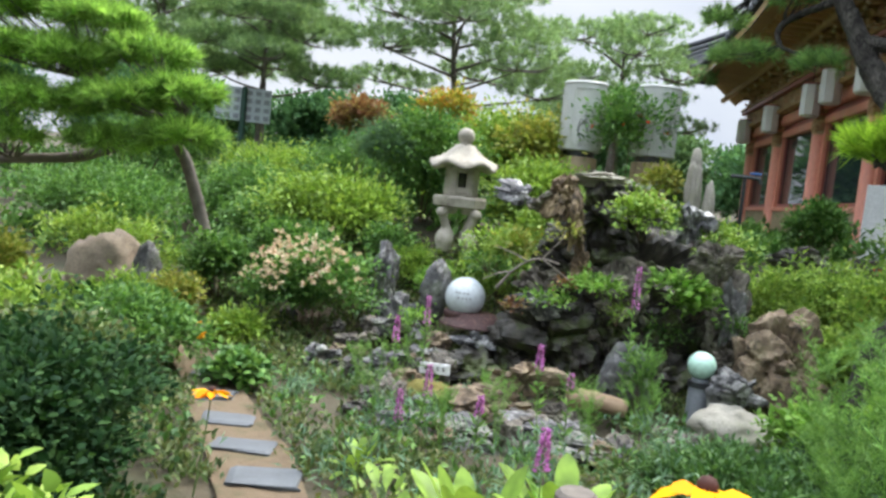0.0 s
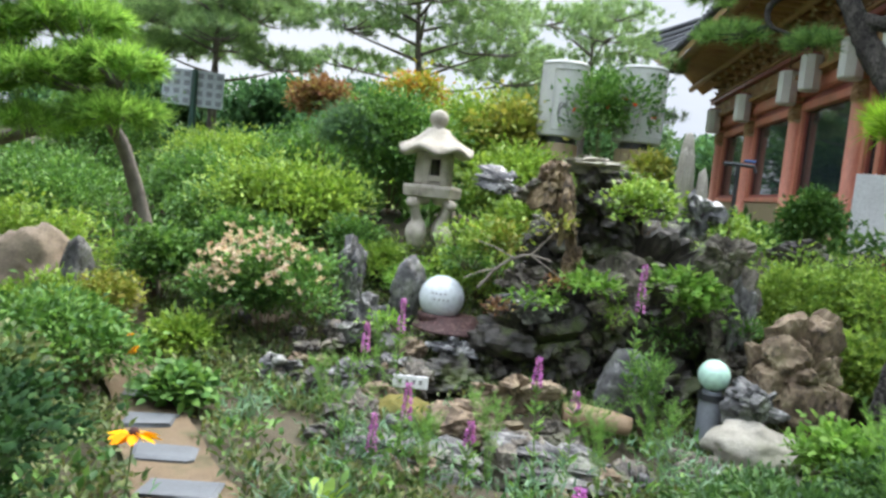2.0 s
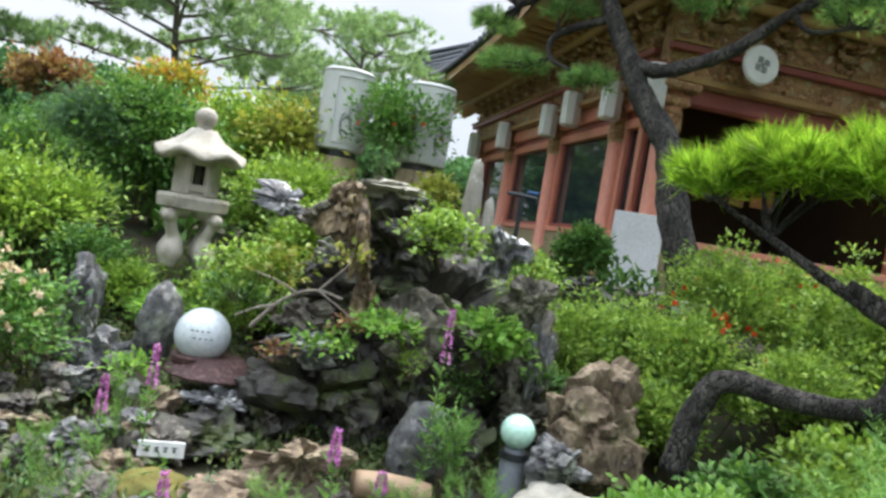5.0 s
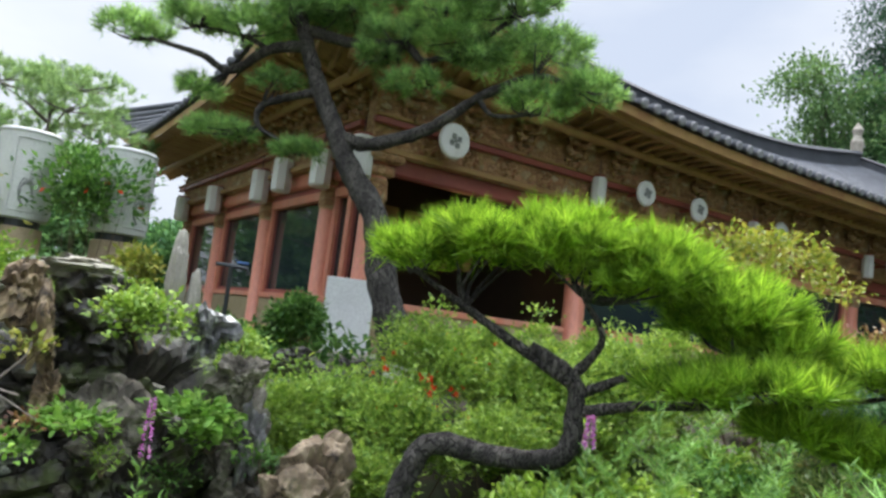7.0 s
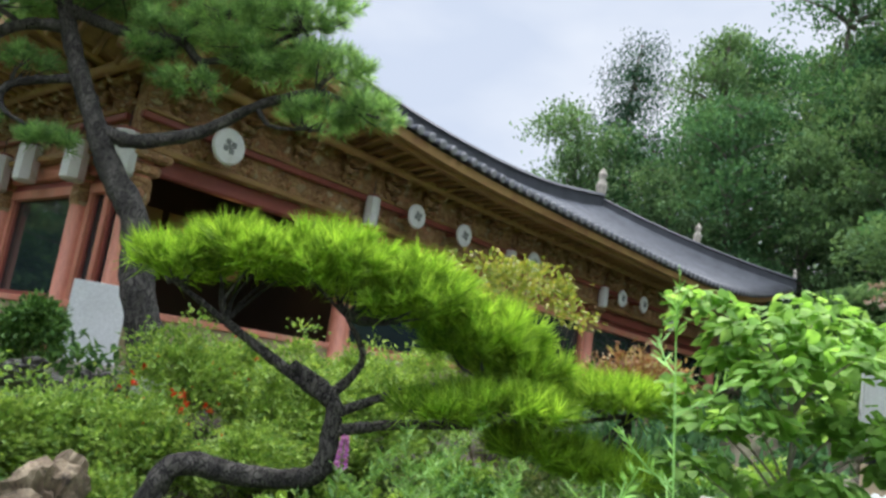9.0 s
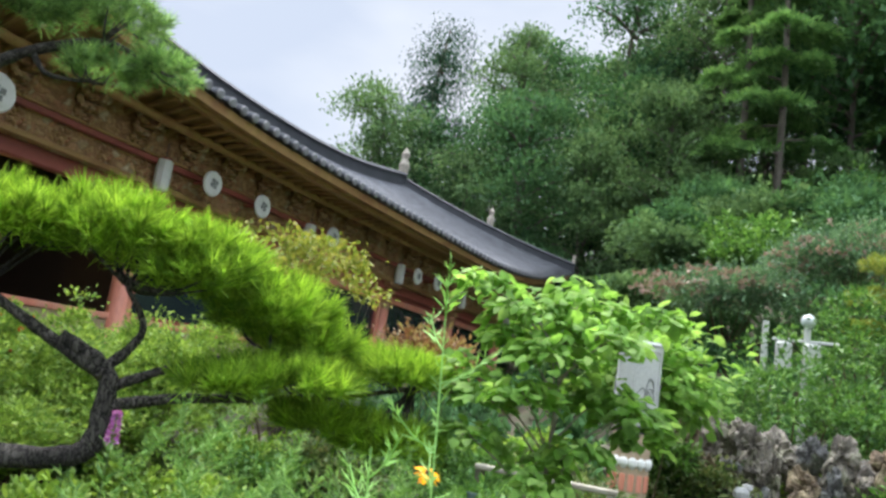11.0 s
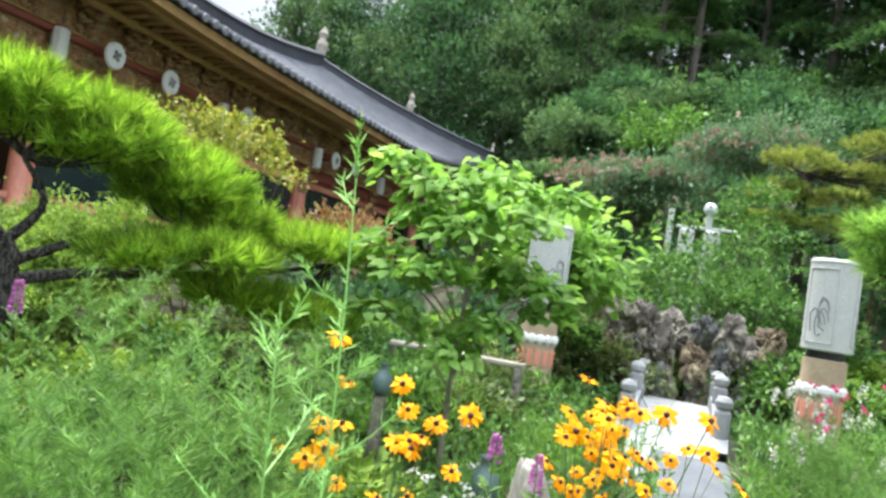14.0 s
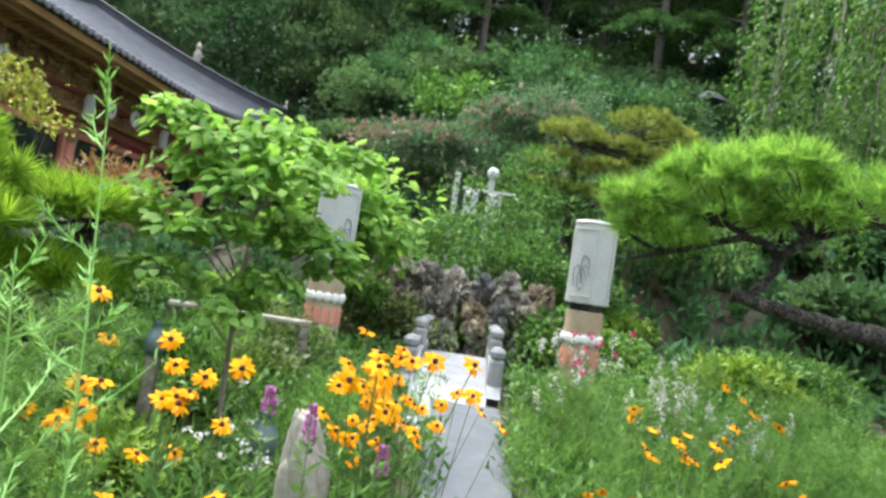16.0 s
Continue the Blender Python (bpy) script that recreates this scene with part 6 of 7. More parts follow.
for (x, y, rx, rz, lb) in [(1.7, 6.9, 0.4, 0.55, "light green small-leaved hedge"), (2.3, 7.2, 0.5, 0.55, "light green small-leaved hedge"), (2.7, 6.6, 0.6, 0.75, "light green small-leaved hedge with red blossoms"), (3.2, 7.4, 0.6, 0.75, "light green small-leaved hedge with red blossoms"), (3.9, 7.7, 0.6, 0.7, "light green small-leaved hedge with red blossoms"), (4.5, 7.3, 0.6, 0.75, "light green small-leaved hedge"), (4.2, 6.5, 0.55, 0.7, "light green small-leaved hedge"), (5.2, 7.4, 0.6, 0.8, "light green small-leaved hedge"), (2.1, 6.3, 0.45, 0.42, "light green small-leaved hedge"), (3.4, 6.4, 0.55, 0.65, "light green small-leaved hedge"), (3.9, 6.9, 0.6, 0.85, "light green small-leaved hedge"), (4.7, 6.5, 0.6, 0.9, "light green small-leaved hedge"), (5.5, 6.6, 0.6, 0.9, "light green small-leaved hedge")]:
    bush("small_leaved_hedge", ground_at(x, y, -0.05), (rx, rx * 0.9, rz), L["hedge"], lb, (0.052, 0.029), 150, 50, 0.07, flowers=(L["red_petal"], 24, 0.04, "small red blossoms") if "red" in lb else None)
bush("potted_shrub", ground_at(2.65, 9.2), (0.38, 0.34, 0.4), L["mid"], "rounded green shrub before the hall", (0.065, 0.035), 90, 40, 0.06)
for x, y, rx, rz, mt in ((2.35, 5.3, 0.4, 0.3, "mid"), (1.95, 4.95, 0.32, 0.26, "fresh"), (2.7, 4.7, 0.4, 0.26, "mid"), (3.1, 5.6, 0.45, 0.4, "light"), (1.55, 4.85, 0.28, 0.26, "fresh"), (2.9, 5.2, 0.4, 0.4, "light"), (3.3, 4.6, 0.4, 0.4, "mid")):
    bush("bed_shrub", ground_at(x, y), (rx, rx, rz), L[mt], "leafy green shrub beneath the trained pine", (0.065, 0.035), 70, 26, 0.06, oval=True)
# broad-leaved shrub and others on the far side
def tiered_shrub(loc, tiers, mat, label, leaf=(0.12, 0.08), per=165):
    """A slender shrub tree whose broad leaves hang in loose tiers (x, y, z, radius)."""
    rng = rng_next()
    random.seed(SEED[0])
    ob = thing("broad_leaved_shrub", loc, label, "shrub")
    path = smooth_path([(0, 0, 0), (0.02, 0.02, 0.45), (-0.02, 0.0, 0.9), (0.03, 0.0, 1.4)], 5)
    part("trunk", Mesh().tube(path, taper(len(path), 0.018, 0.009), 7, 0.1), M["bark_grey"], ob, smooth=True)
    for x, y, z, r in tiers:
        z0 = max(0.25, z - 0.25 - 0.4 * math.hypot(x, y))
        way = smooth_path([(0, 0, z0), (x * 0.5, y * 0.5, z0 + (z - z0) * 0.6), (x, y, z)], 4)
        limb = part("limb", Mesh().tube(way, taper(len(way), 0.009, 0.004), 5), M["bark_grey"], ob)
        n = int(per * (r / 0.3) ** 1.6) + 8
        a, q = rng.uniform(0, 2 * math.pi, n), r * rng.random(n) ** 0.5
        base = np.stack([x + q * np.cos(a), y + q * np.sin(a), z + 0.22 * r - 0.5 * q * q / r + rng.normal(size=n) * 0.16 * r], 1)
        d = np.stack([np.cos(a), np.sin(a), -0.35 + 0.2 * rng.normal(size=n)], 1) + 0.35 * rng.normal(size=(n, 3))
        tagged(part("leaf_tier", blades("leaf_tier", base, d, leaf[0] * rng.uniform(0.6, 1.15, n), leaf[1] * rng.uniform(0.7, 1.1, n), mat, fold=0.2, rng=rng, flat=True, oval=True), mat, limb), kind="stuff")
    return ob


tiered_shrub((4.32, 2.74, 0.4), [(0.00, 0.57, 1.99, 0.21), (-0.10, 0.20, 1.81, 0.30), (0.17, -0.04, 1.94, 0.32), (-0.07, -0.25, 1.70, 0.28), (0.40, -0.49, 1.90, 0.22), (-0.24, -0.01, 1.56, 0.26), (-0.03, 0.35, 1.66, 0.17), (-0.36, 0.11, 1.29, 0.21), (-0.24, 0.41, 1.25, 0.19), (0.11, -0.46, 1.26, 0.23), (-0.16, -0.22, 0.98, 0.18), (0.16, -0.29, 1.35, 0.20), (-0.34, 0.42, 0.98, 0.21), (0.05, 0.12, 0.92, 0.2), (-0.3, -0.05, 0.8, 0.17), (-0.05, 0.62, 1.4, 0.2), (0.19, -0.01, 1.32, 0.18), (0.13, -0.53, 1.13, 0.15)], L["fresh"], "slender shrub with tiers of broad light green leaves")
bush("broad_leaved_shrub", (8.2, 2.75, 0.5), (0.85, 0.8, 0.8), L["fresh"], "broad-leaved light green shrub behind a drum lantern", (0.17, 0.1), 110, 15, 0.14, rise=1.9, stems=5, droop=0.5, lower=-0.8, category="shrub", oval=True)
bush("ochre_tree", ground_at(6.2, 6.1), (0.85, 0.75, 0.6), L["yellowish"], "small tree with ochre-yellow seed clusters", (0.065, 0.043), 60, 36, 0.08, category="tree", rise=3.5, stems=14)
bush("red_leaved_shrub", ground_at(6.4, 4.6), (0.75, 0.55, 0.35), L["red"], "low red-brown leaved shrub before the hall", (0.078, 0.029), 90, 36, 0.09, rise=4.0)
bush("grey_leaved_shrub", ground_at(6.9, 5.9), (0.5, 0.5, 0.5), L["grey"], "grey-green leafy garden shrub", (0.078, 0.043), 80, 30, 0.09, rise=1.8)
rs = random.Random(21)
for i in range(26):
    x, y = rs.uniform(3.4, 9.0), rs.uniform(2.8, 7.5)
    if abs(x - 7.4) < 0.5 and abs(y - 2.8) < 0.6:
        continue
    s = rs.uniform(0.4, 0.65)
    bush("garden_shrub", ground_at(x, y), (s, s, s * 0.6), L[rs.choice(["mid", "light", "mid", "bed"])], "leafy green garden shrub mound", (0.078, 0.041), 70, 30, 0.09)
for x, y, s in ((11.6, 1.5, 1.35), (11.4, 0.6, 1.0), (11.2, 2.6, 1.0), (13.2, 0.3, 1.3), (13.0, -1.2, 1.2), (13.2, -2.4, 1.2), (9.3, 2.6, 0.45), (9.2, 0.1, 0.45), (11.6, -0.6, 0.8)):
    bush("garden_shrub", ground_at(x, y), (s, s, s * 1.25), L["mid"], "leafy green shrub by the rock wall", (0.1, 0.05), 90, 30, 0.1)
for i in range(22):
    x, y = rs.uniform(8.5, 12.0), rs.uniform(-4.0, 5.5)
    if 0.3 < y < 2.1 and x < 9.4:
        continue
    s = rs.uniform(0.4, 0.8)
    bush("garden_shrub", ground_at(x, y), (s, s, s * 0.6), L[rs.choice(["mid", "light", "mid", "bed"])], "leafy green shrub by the rock wall", (0.098, 0.051), 70, 30, 0.1)
for i in range(80):
    x, y = rs.uniform(12.5, 33), rs.uniform(-12, 6.5)
    s = rs.uniform(0.8, 1.5) * (1.0 if x < 22 else 1.5)
    if math.hypot(x - 16.8, y - 1.6) < 3.4 or math.hypot(x - 14, y + 1) < 2.2 or (x < 16 and -0.5 < y < 4):
        continue
    bush("slope_shrub", ground_at(x, y, -0.1), (s, s, s * 0.65), L[rs.choice(["far", "far_light", "mid", "far_light"])], "green shrub on the wooded slope", (0.21, 0.12), 70, 24, 0.2, stems=4)
bush("crape_myrtle", ground_at(17.4, 0.5), (1.9, 1.9, 1.1), L["grey"], "spreading tree with dull red blossom clusters", (0.12, 0.055), 200, 34, 0.2, category="tree", rise=1.5, flowers=(L["crape"], 330, 0.12, "dull red blossom clusters"), stems=14)
bush("crape_myrtle", ground_at(16.6, 2.8), (1.7, 1.9, 0.8), L["grey"], "spreading shrub with dull pink blossom clusters", (0.12, 0.055), 170, 34, 0.2, category="tree", rise=1.2, flowers=(L["crape"], 380, 0.11, "dull pink blossom clusters"), stems=14)


def weeping_tree(loc, height, r, label):
    rng = rng_next()
    ob = thing("weeping_tree", loc, label, "tree")
    part("trunk", Mesh().tube(smooth_path([(0, 0, 0), (0.1, 0, height * 0.5), (0, 0.1, height * 0.92)], 6), taper(13, 0.16, 0.05), 10), M["bark_grey"], ob, smooth=True)
    base, dirs, sm = [], [], Mesh()
    for k in range(230):
        a, q = rng.uniform(0, 2 * math.pi), r * rng.random() ** 0.5
        p0 = np.array((q * math.cos(a), q * math.sin(a), height * (1 - 0.12 * (q / r) ** 2)))
        drop = height * rng.uniform(0.2, 0.68) * (0.55 + 0.4 * q / r)
        path = [p0 + np.array((0.12 * math.cos(a) * s, 0.12 * math.sin(a) * s, -drop * s)) + rng.normal(size=3) * 0.02 for s in np.linspace(0, 1, 9)]
        if k % 3 == 0:
            sm.tube([(0, 0, height * 0.85), tuple(p0 * 0.5 + np.array((0, 0, height * 0.52))), tuple(p0), *[tuple(p) for p in path[1:]]], taper(11, 0.02, 0.004), 4)
        for s in range(70):
            f = rng.random() * 8
            i = min(7, int(f))
            base.append(path[i] + (path[i + 1] - path[i]) * (f - i) + rng.normal(size=3) * 0.05)
            dirs.append(np.array((math.cos(a) * 0.5, math.sin(a) * 0.5, -0.9)) + rng.normal(size=3) * 0.6)
    part("branch_frame", sm, M["bark_grey"], ob)
    n = len(base)
    part("foliage", blades("foliage", np.array(base), np.array(dirs), 0.1 * rng.uniform(0.7, 1.2, n), 0.05, L["mid"], rng=rng, flat=True), L["mid"], ob)


weeping_tree(ground_at(9.3, -4.4), 6.2, 2.6, "weeping tree with curtains of hanging green leaves")

# ---- wooded hill ----


def forest_tree(loc, h, r, mat, label, conifer=False, bare=0.35, per=36):
    rng = rng_next()
    random.seed(SEED[0])
    ob = thing("forest_tree", loc, label, "tree", "trees of the wooded hill")
    lean = rng.uniform(-0.03, 0.03) * h
    tr = smooth_path([(0, 0, -0.5), (lean * 0.4, 0, h * 0.35), (lean, 0.02 * h, h * 0.7), (lean, 0, h * 0.97)], 5)
    part("trunk", Mesh().tube(tr, taper(len(tr), 0.011 * h, 0.003 * h), 8, 0.05), M["bark_far"], ob, smooth=True)
    lm, cs = Mesh(), []
    n = 34
    for k in range(n):
        f = bare + (1 - bare) * (k + rng.random()) / n
        a = rng.uniform(0, 2 * math.pi)
        g = (1.02 - f) / (1 - bare)
        q = r * (g ** 0.8 if conifer else math.sin(min(1, g * 1.1 + 0.12) * math.pi * 0.62) ** 0.7) * rng.uniform(0.55, 1.0)
        z0 = h * f
        z1 = z0 + (-0.1 if conifer else 0.25) * q
        p = np.array((q * math.cos(a) + lean * f, q * math.sin(a), z1))
        lm.tube([(lean * f, 0, z0 - 0.1 * q), tuple((p + np.array((lean * f, 0, z0))) / 2 + np.array((0, 0, 0.05 * q))), tuple(p)], [0.006 * h, 0.004 * h, 0.002 * h], 4)
        for s in (0.35, 0.62, 0.85, 1.05):
            cs.append(np.array((lean * f, 0, z0)) * (1 - s) + p * s)
    tagged(part("limb_frame", lm, M["bark_far"], ob), kind="stuff")
    cs = np.array(cs)
    p = np.repeat(cs, per, 0)
    sc = np.repeat(rng.uniform(0.7, 1.35, len(cs)), per)[:, None]
    off = np.clip(rng.normal(size=p.shape), -1.7, 1.7) * np.array([1, 1, 0.45]) * sc * r * 0.215
    off[:, 2] -= 0.28 * np.hypot(off[:, 0], off[:, 1])
    c0 = np.array((lean, 0, h * 0.6))
    d = unit(p - c0) * 0.6 + rng.normal(size=p.shape) * 0.6 + np.array([0, 0, 0.3])
    s = (0.09 * r + 0.18) * (0.5 if per > 50 else 0.8)
    m = len(p)
    part("crown", blades("crown", p + off, d, s * rng.uniform(0.7, 1.3, m), s * (0.25 if conifer else 0.5), mat, rng=rng, flat=True), mat, ob)
    return ob


rs = random.Random(31)
spots = []
for gx_ in range(5):
    for gy_ in range(12):
        x = 27 + gx_ * 5.5 + rs.uniform(-1.8, 1.8)
        y = -20 + gy_ * 4.6 + rs.uniform(-1.6, 1.6)
        if (x < 31.5 and y > 7) or y > 1.4 + x / 1.62:
            continue
        spots.append((x, y))
for x, y, h, r, mt, con, lo in ((32.9, 19.2, 17.6, 3.4, "far_dark", True, 0.3), (29.5, 20.0, 13.6, 3.0, "far_light", False, 0.2), (31.2, 18.0, 12.6, 3.2, "far", False, 0.2), (34.5, 15.1, 17.0, 2.9, "far_light", False, 0.25), (30.9, 13.0, 14.0, 3.3, "far", False, 0.15), (35.3, 9.7, 19.9, 3.6, "far", False, 0.15), (29.1, 14.8, 10.7, 2.4, "far_light", False, 0.15), (31.0, 10.1, 12.0, 2.8, "far_light", False, 0.12), (40.0, 7.2, 19.9, 4.5, "far", False, 0.12), (34.0, 8.1, 14.0, 3.2, "far", False, 0.12), (29.8, 17.2, 9.5, 2.6, "far", False, 0.12), (28.6, 12.2, 7.0, 2.4, "far", False, 0.1), (38, -6, 17.0, 3.9, "far", False, 0.2), (43, 1, 19.0, 4.2, "far_light", False, 0.2), (44, -7, 19.0, 4.2, "far", False, 0.2), (36, -11, 16.0, 3.8, "far", False, 0.2), (40, 3.5, 18.0, 3.9, "far", False, 0.2), (34, 5.2, 13.0, 3.2, "far_light", False, 0.15), (30.5, 6.6, 9.5, 2.6, "far_light", False, 0.12), (41.8, 15.1, 17.0, 4.2, "far", False, 0.05), (39.7, 15.9, 17.0, 4.2, "far", False, 0.05), (44.0, 13.6, 17.0, 4.2, "far", False, 0.05)):
    forest_tree(ground_at(x, y), h, r, L[mt], "tall dark conifer of the wooded hill" if con else "tall pale green tree of the wooded hill", con, lo, 84)
# unseen trees behind the walk, added for the hall's panes to reflect
for k in range(7):
    forest_tree(ground_at(-26 - 3 * (k % 2), -9 + 4.2 * k), 9.0 + k % 3, 3.4, L["far_light"], "broad green tree added out of view for the window reflections", False, 0.15, 25)


def hill_pine(loc, h, r, seed):
    """A tall pine with a bare grey trunk and flat, drooping tiers of needles."""
    rng = np.random.default_rng(seed)
    ob = thing("hill_pine", loc, "tall pine with a bare grey trunk and flat needle tiers", "pine tree", "tall pines of the wooded hill")
    lean = rng.uniform(-0.03, 0.03) * h
    tr = smooth_path([(0, 0, -0.5), (lean * 0.4, 0, h * 0.4), (lean * 0.8, 0.01 * h, h * 0.75), (lean, 0, h)], 5)
    random.seed(seed)
    part("trunk", Mesh().tube(tr, taper(len(tr), 0.0125 * h, 0.004 * h), 9, 0.05), M["bark_far"], ob, smooth=True)
    for k in range(19):
        f = 0.13 + 0.85 * k / 18
        a = k * 2.4 + rng.uniform(-0.5, 0.5)
        q = r * (1.05 - 0.55 * f) * rng.uniform(0.6, 1.0)
        p0, p1 = Vector((lean * f, 0, h * f)), Vector((lean * f + q * math.cos(a), q * math.sin(a), h * f - 0.12 * q))
        way = smooth_path([p0, p0.lerp(p1, 0.5) + Vector((0, 0, 0.12 * q)), p1], 4)
        limb = part("limb", Mesh().tube(way, taper(len(way), 0.0045 * h, 0.0015 * h), 5), M["bark_far"], ob)
        n = 620
        t = 0.3 + 0.75 * rng.random(n) ** 0.7
        side = rng.normal(size=n) * 0.26 * q * (1.15 - 0.5 * t)
        base = np.array(p0)[None] * (1 - t)[:, None] + np.array(p1)[None] * t[:, None]
        base += np.stack([-math.sin(a) * side, math.cos(a) * side, 0.12 * q * np.sin(np.pi * np.minimum(t, 1)) - 0.35 * np.abs(side) + rng.normal(size=n) * 0.09], 1)
        d = np.stack([math.cos(a) - math.sin(a) * side / q * 2, math.sin(a) + math.cos(a) * side / q * 2, rng.normal(size=n) * 0.3 + 0.1], 1) + 0.5 * rng.normal(size=(n, 3))
        tagged(part("needle_tier", blades("needle_tier", base, d, 0.34 * rng.uniform(0.6, 1.2, n), 0.075, L["far_pine"], rng=rng, flat=True), L["far_pine"], limb), kind="stuff")
    return ob


for k, (x, y, h, r) in enumerate(((29.5, 2.5, 13.0, 2.9), (38.6, 0.5, 15.0, 3.4), (33.1, -2.7, 14.5, 3.4), (30.2, -4.6, 14.0, 3.2), (30.0, 3.9, 13.0, 2.6), (29.0, -7.5, 13.5, 3.2), (34.5, -6.2, 15.0, 3.3))):
    hill_pine(ground_at(x, y), h, r, 1200 + k)
for x, y in spots:
    if y > 9 or (x < 33 and y > -9):
        continue
    k = rs.random()
    mt, con = ("far_dark", True) if k < 0.25 else (("far_light", False) if k < 0.55 else ("far", False))
    forest_tree(ground_at(x, y), rs.uniform(12.0, 17.0) if y < 9 else rs.uniform(7.5, 10.0), rs.uniform(2.8, 3.9), L[mt], "tall dark conifer of the wooded hill" if con else "tall green tree of the wooded hill", con, 0.1 if x > 33 else rs.choice([0.12, 0.3]))
for i in range(26):
    x, y = -34 + i * 1.9 + rs.uniform(-0.8, 0.8), rs.uniform(24, 34)
    if x > 2.5 and y < 30:
        y = 34
    forest_tree(ground_at(x, y), rs.uniform(2.6, 4.2), rs.uniform(1.6, 2.4), L[rs.choice(["far", "far_light", "far"])], "round green tree beyond the garden", False, 0.2)
# ---- flowers and herbs ----


def leafy_stem(rng, pts, n, lo, length, width, spread=1.0):
    """Base points and directions for leaves set along a stem."""
    v = np.array([tuple(p) for p in pts])
    f = lo + (0.999 - lo) * rng.random(n)
    i = np.minimum((f * (len(v) - 1)).astype(int), len(v) - 2)
    t = (f * (len(v) - 1) - i)[:, None]
    base = v[i] * (1 - t) + v[i + 1] * t
    ax = unit(v[i + 1] - v[i])
    a = rng.uniform(0, 2 * math.pi, n)
    out = np.stack([np.cos(a), np.sin(a), np.zeros(n)], 1)
    return base, ax * 0.75 + out * spread


def herb(loc, h, seed, label="feathery grey-green herb with narrow leaves"):
    rng = np.random.default_rng(seed)
    ob = thing("feathery_herb", loc, label, "herb", "feathery herbs")
    bs, ds = [], []
    for k in range(5):
        lean = rng.normal(size=2) * 0.16 * h
        pts = smooth_path([(0.02 * k - 0.04, 0.01, 0), (lean[0] * 0.3, lean[1] * 0.3, h * 0.4), (lean[0] * 0.7, lean[1] * 0.7, h * 0.75), (lean[0] * 1.3, lean[1] * 1.3, h * rng.uniform(0.85, 1.05))], 5)
        part("stem", Mesh().tube(pts, taper(len(pts), 0.005, 0.0015), 4), L["herb"], ob)
        b, d = leafy_stem(rng, pts, 130, 0.1, 0.05, 0.004)
        bs.append(b)
        ds.append(d)
        for q in range(9):
            i = int(len(pts) * rng.uniform(0.25, 0.9))
            p0 = pts[min(i, len(pts) - 2)]
            a = rng.uniform(0, 2 * math.pi)
            s = h * rng.uniform(0.12, 0.24)
            p1 = p0 + Vector((math.cos(a) * s * 0.7, math.sin(a) * s * 0.7, s * 0.75))
            sp = smooth_path([p0, (p0 + p1) / 2 + Vector((math.cos(a) * 0.02, math.sin(a) * 0.02, -0.01)), p1], 3)
            part("side_shoot", Mesh().tube(sp, taper(len(sp), 0.0025, 0.001), 3), L["herb"], ob)
            b, d = leafy_stem(rng, sp, 42, 0.05, 0.04, 0.004)
            bs.append(b)
            ds.append(d)
    b, d = np.concatenate(bs), np.concatenate(ds)
    part("foliage", blades("foliage", b, d, 0.055 * rng.uniform(0.6, 1.2, len(b)), 0.0045, L["herb"], fold=0.1, rng=rng), L["herb"], ob)
    return ob


masters = [herb((1.4, 2.75, 0.0), 1.22, 301), herb((1.75, 3.1, 0.05), 1.3, 302), herb((1.35, 3.25, 0.0), 1.12, 303), herb((1.95, 2.8, 0.1), 1.2, 304)]
rs = random.Random(41)
herb_spots = [(s0, s1, s2 * 0.9) for s0, s1, s2 in [(1.6, 3.3, 0.95), (1.9, 3.5, 0.95), (2.2, 3.2, 0.95), (1.55, 2.55, 0.95), (1.8, 2.35, 0.85), (2.3, 2.8, 0.9), (1.35, 2.6, 0.9), (1.8, 3.8, 0.8), (2.2, 3.7, 0.85), (2.05, 2.5, 0.85), (2.5, 3.3, 0.85), (1.5, 2.95, 1.0), (1.3, 2.9, 0.95)][::2]] + [(1.15, 3.1, 0.8), (1.2, 3.5, 0.72)]
for x, y, s in herb_spots:
    c = copy_thing(rs.choice(masters), pose(*ground_at(x, y), 0, 0, rs.uniform(0, 360)))
    c.scale = (s, s, s)
for i in range(40):
    x, y = rs.uniform(2.6, 5.2), rs.uniform(-2.2, 0.55)
    if y > 0.5 - (x - 2.6) * 0.02 - 0.0 and x < 5:
        y -= 0.4
    c = copy_thing(rs.choice(masters), pose(*ground_at(x, y), 0, 0, rs.uniform(0, 360)))
    s = rs.uniform(0.45, 0.72) + 0.1 * step(0.2, -1.6, y)
    c.scale = (s, s, s)
for x, y, s in ((0.6, 5.5, 0.5), (-0.35, 4.55, 0.42), (-1.15, 4.6, 0.38), (0.2, 4.4, 0.42), (0.5, 4.6, 0.4), (-0.65, 4.25, 0.36), (-1.45, 5.25, 0.34), (-1.2, 5.75, 0.36)):
    c = copy_thing(rs.choice(masters), pose(*ground_at(x, y), 0, 0, rs.uniform(0, 360)))
    c.scale = (s, s, s)
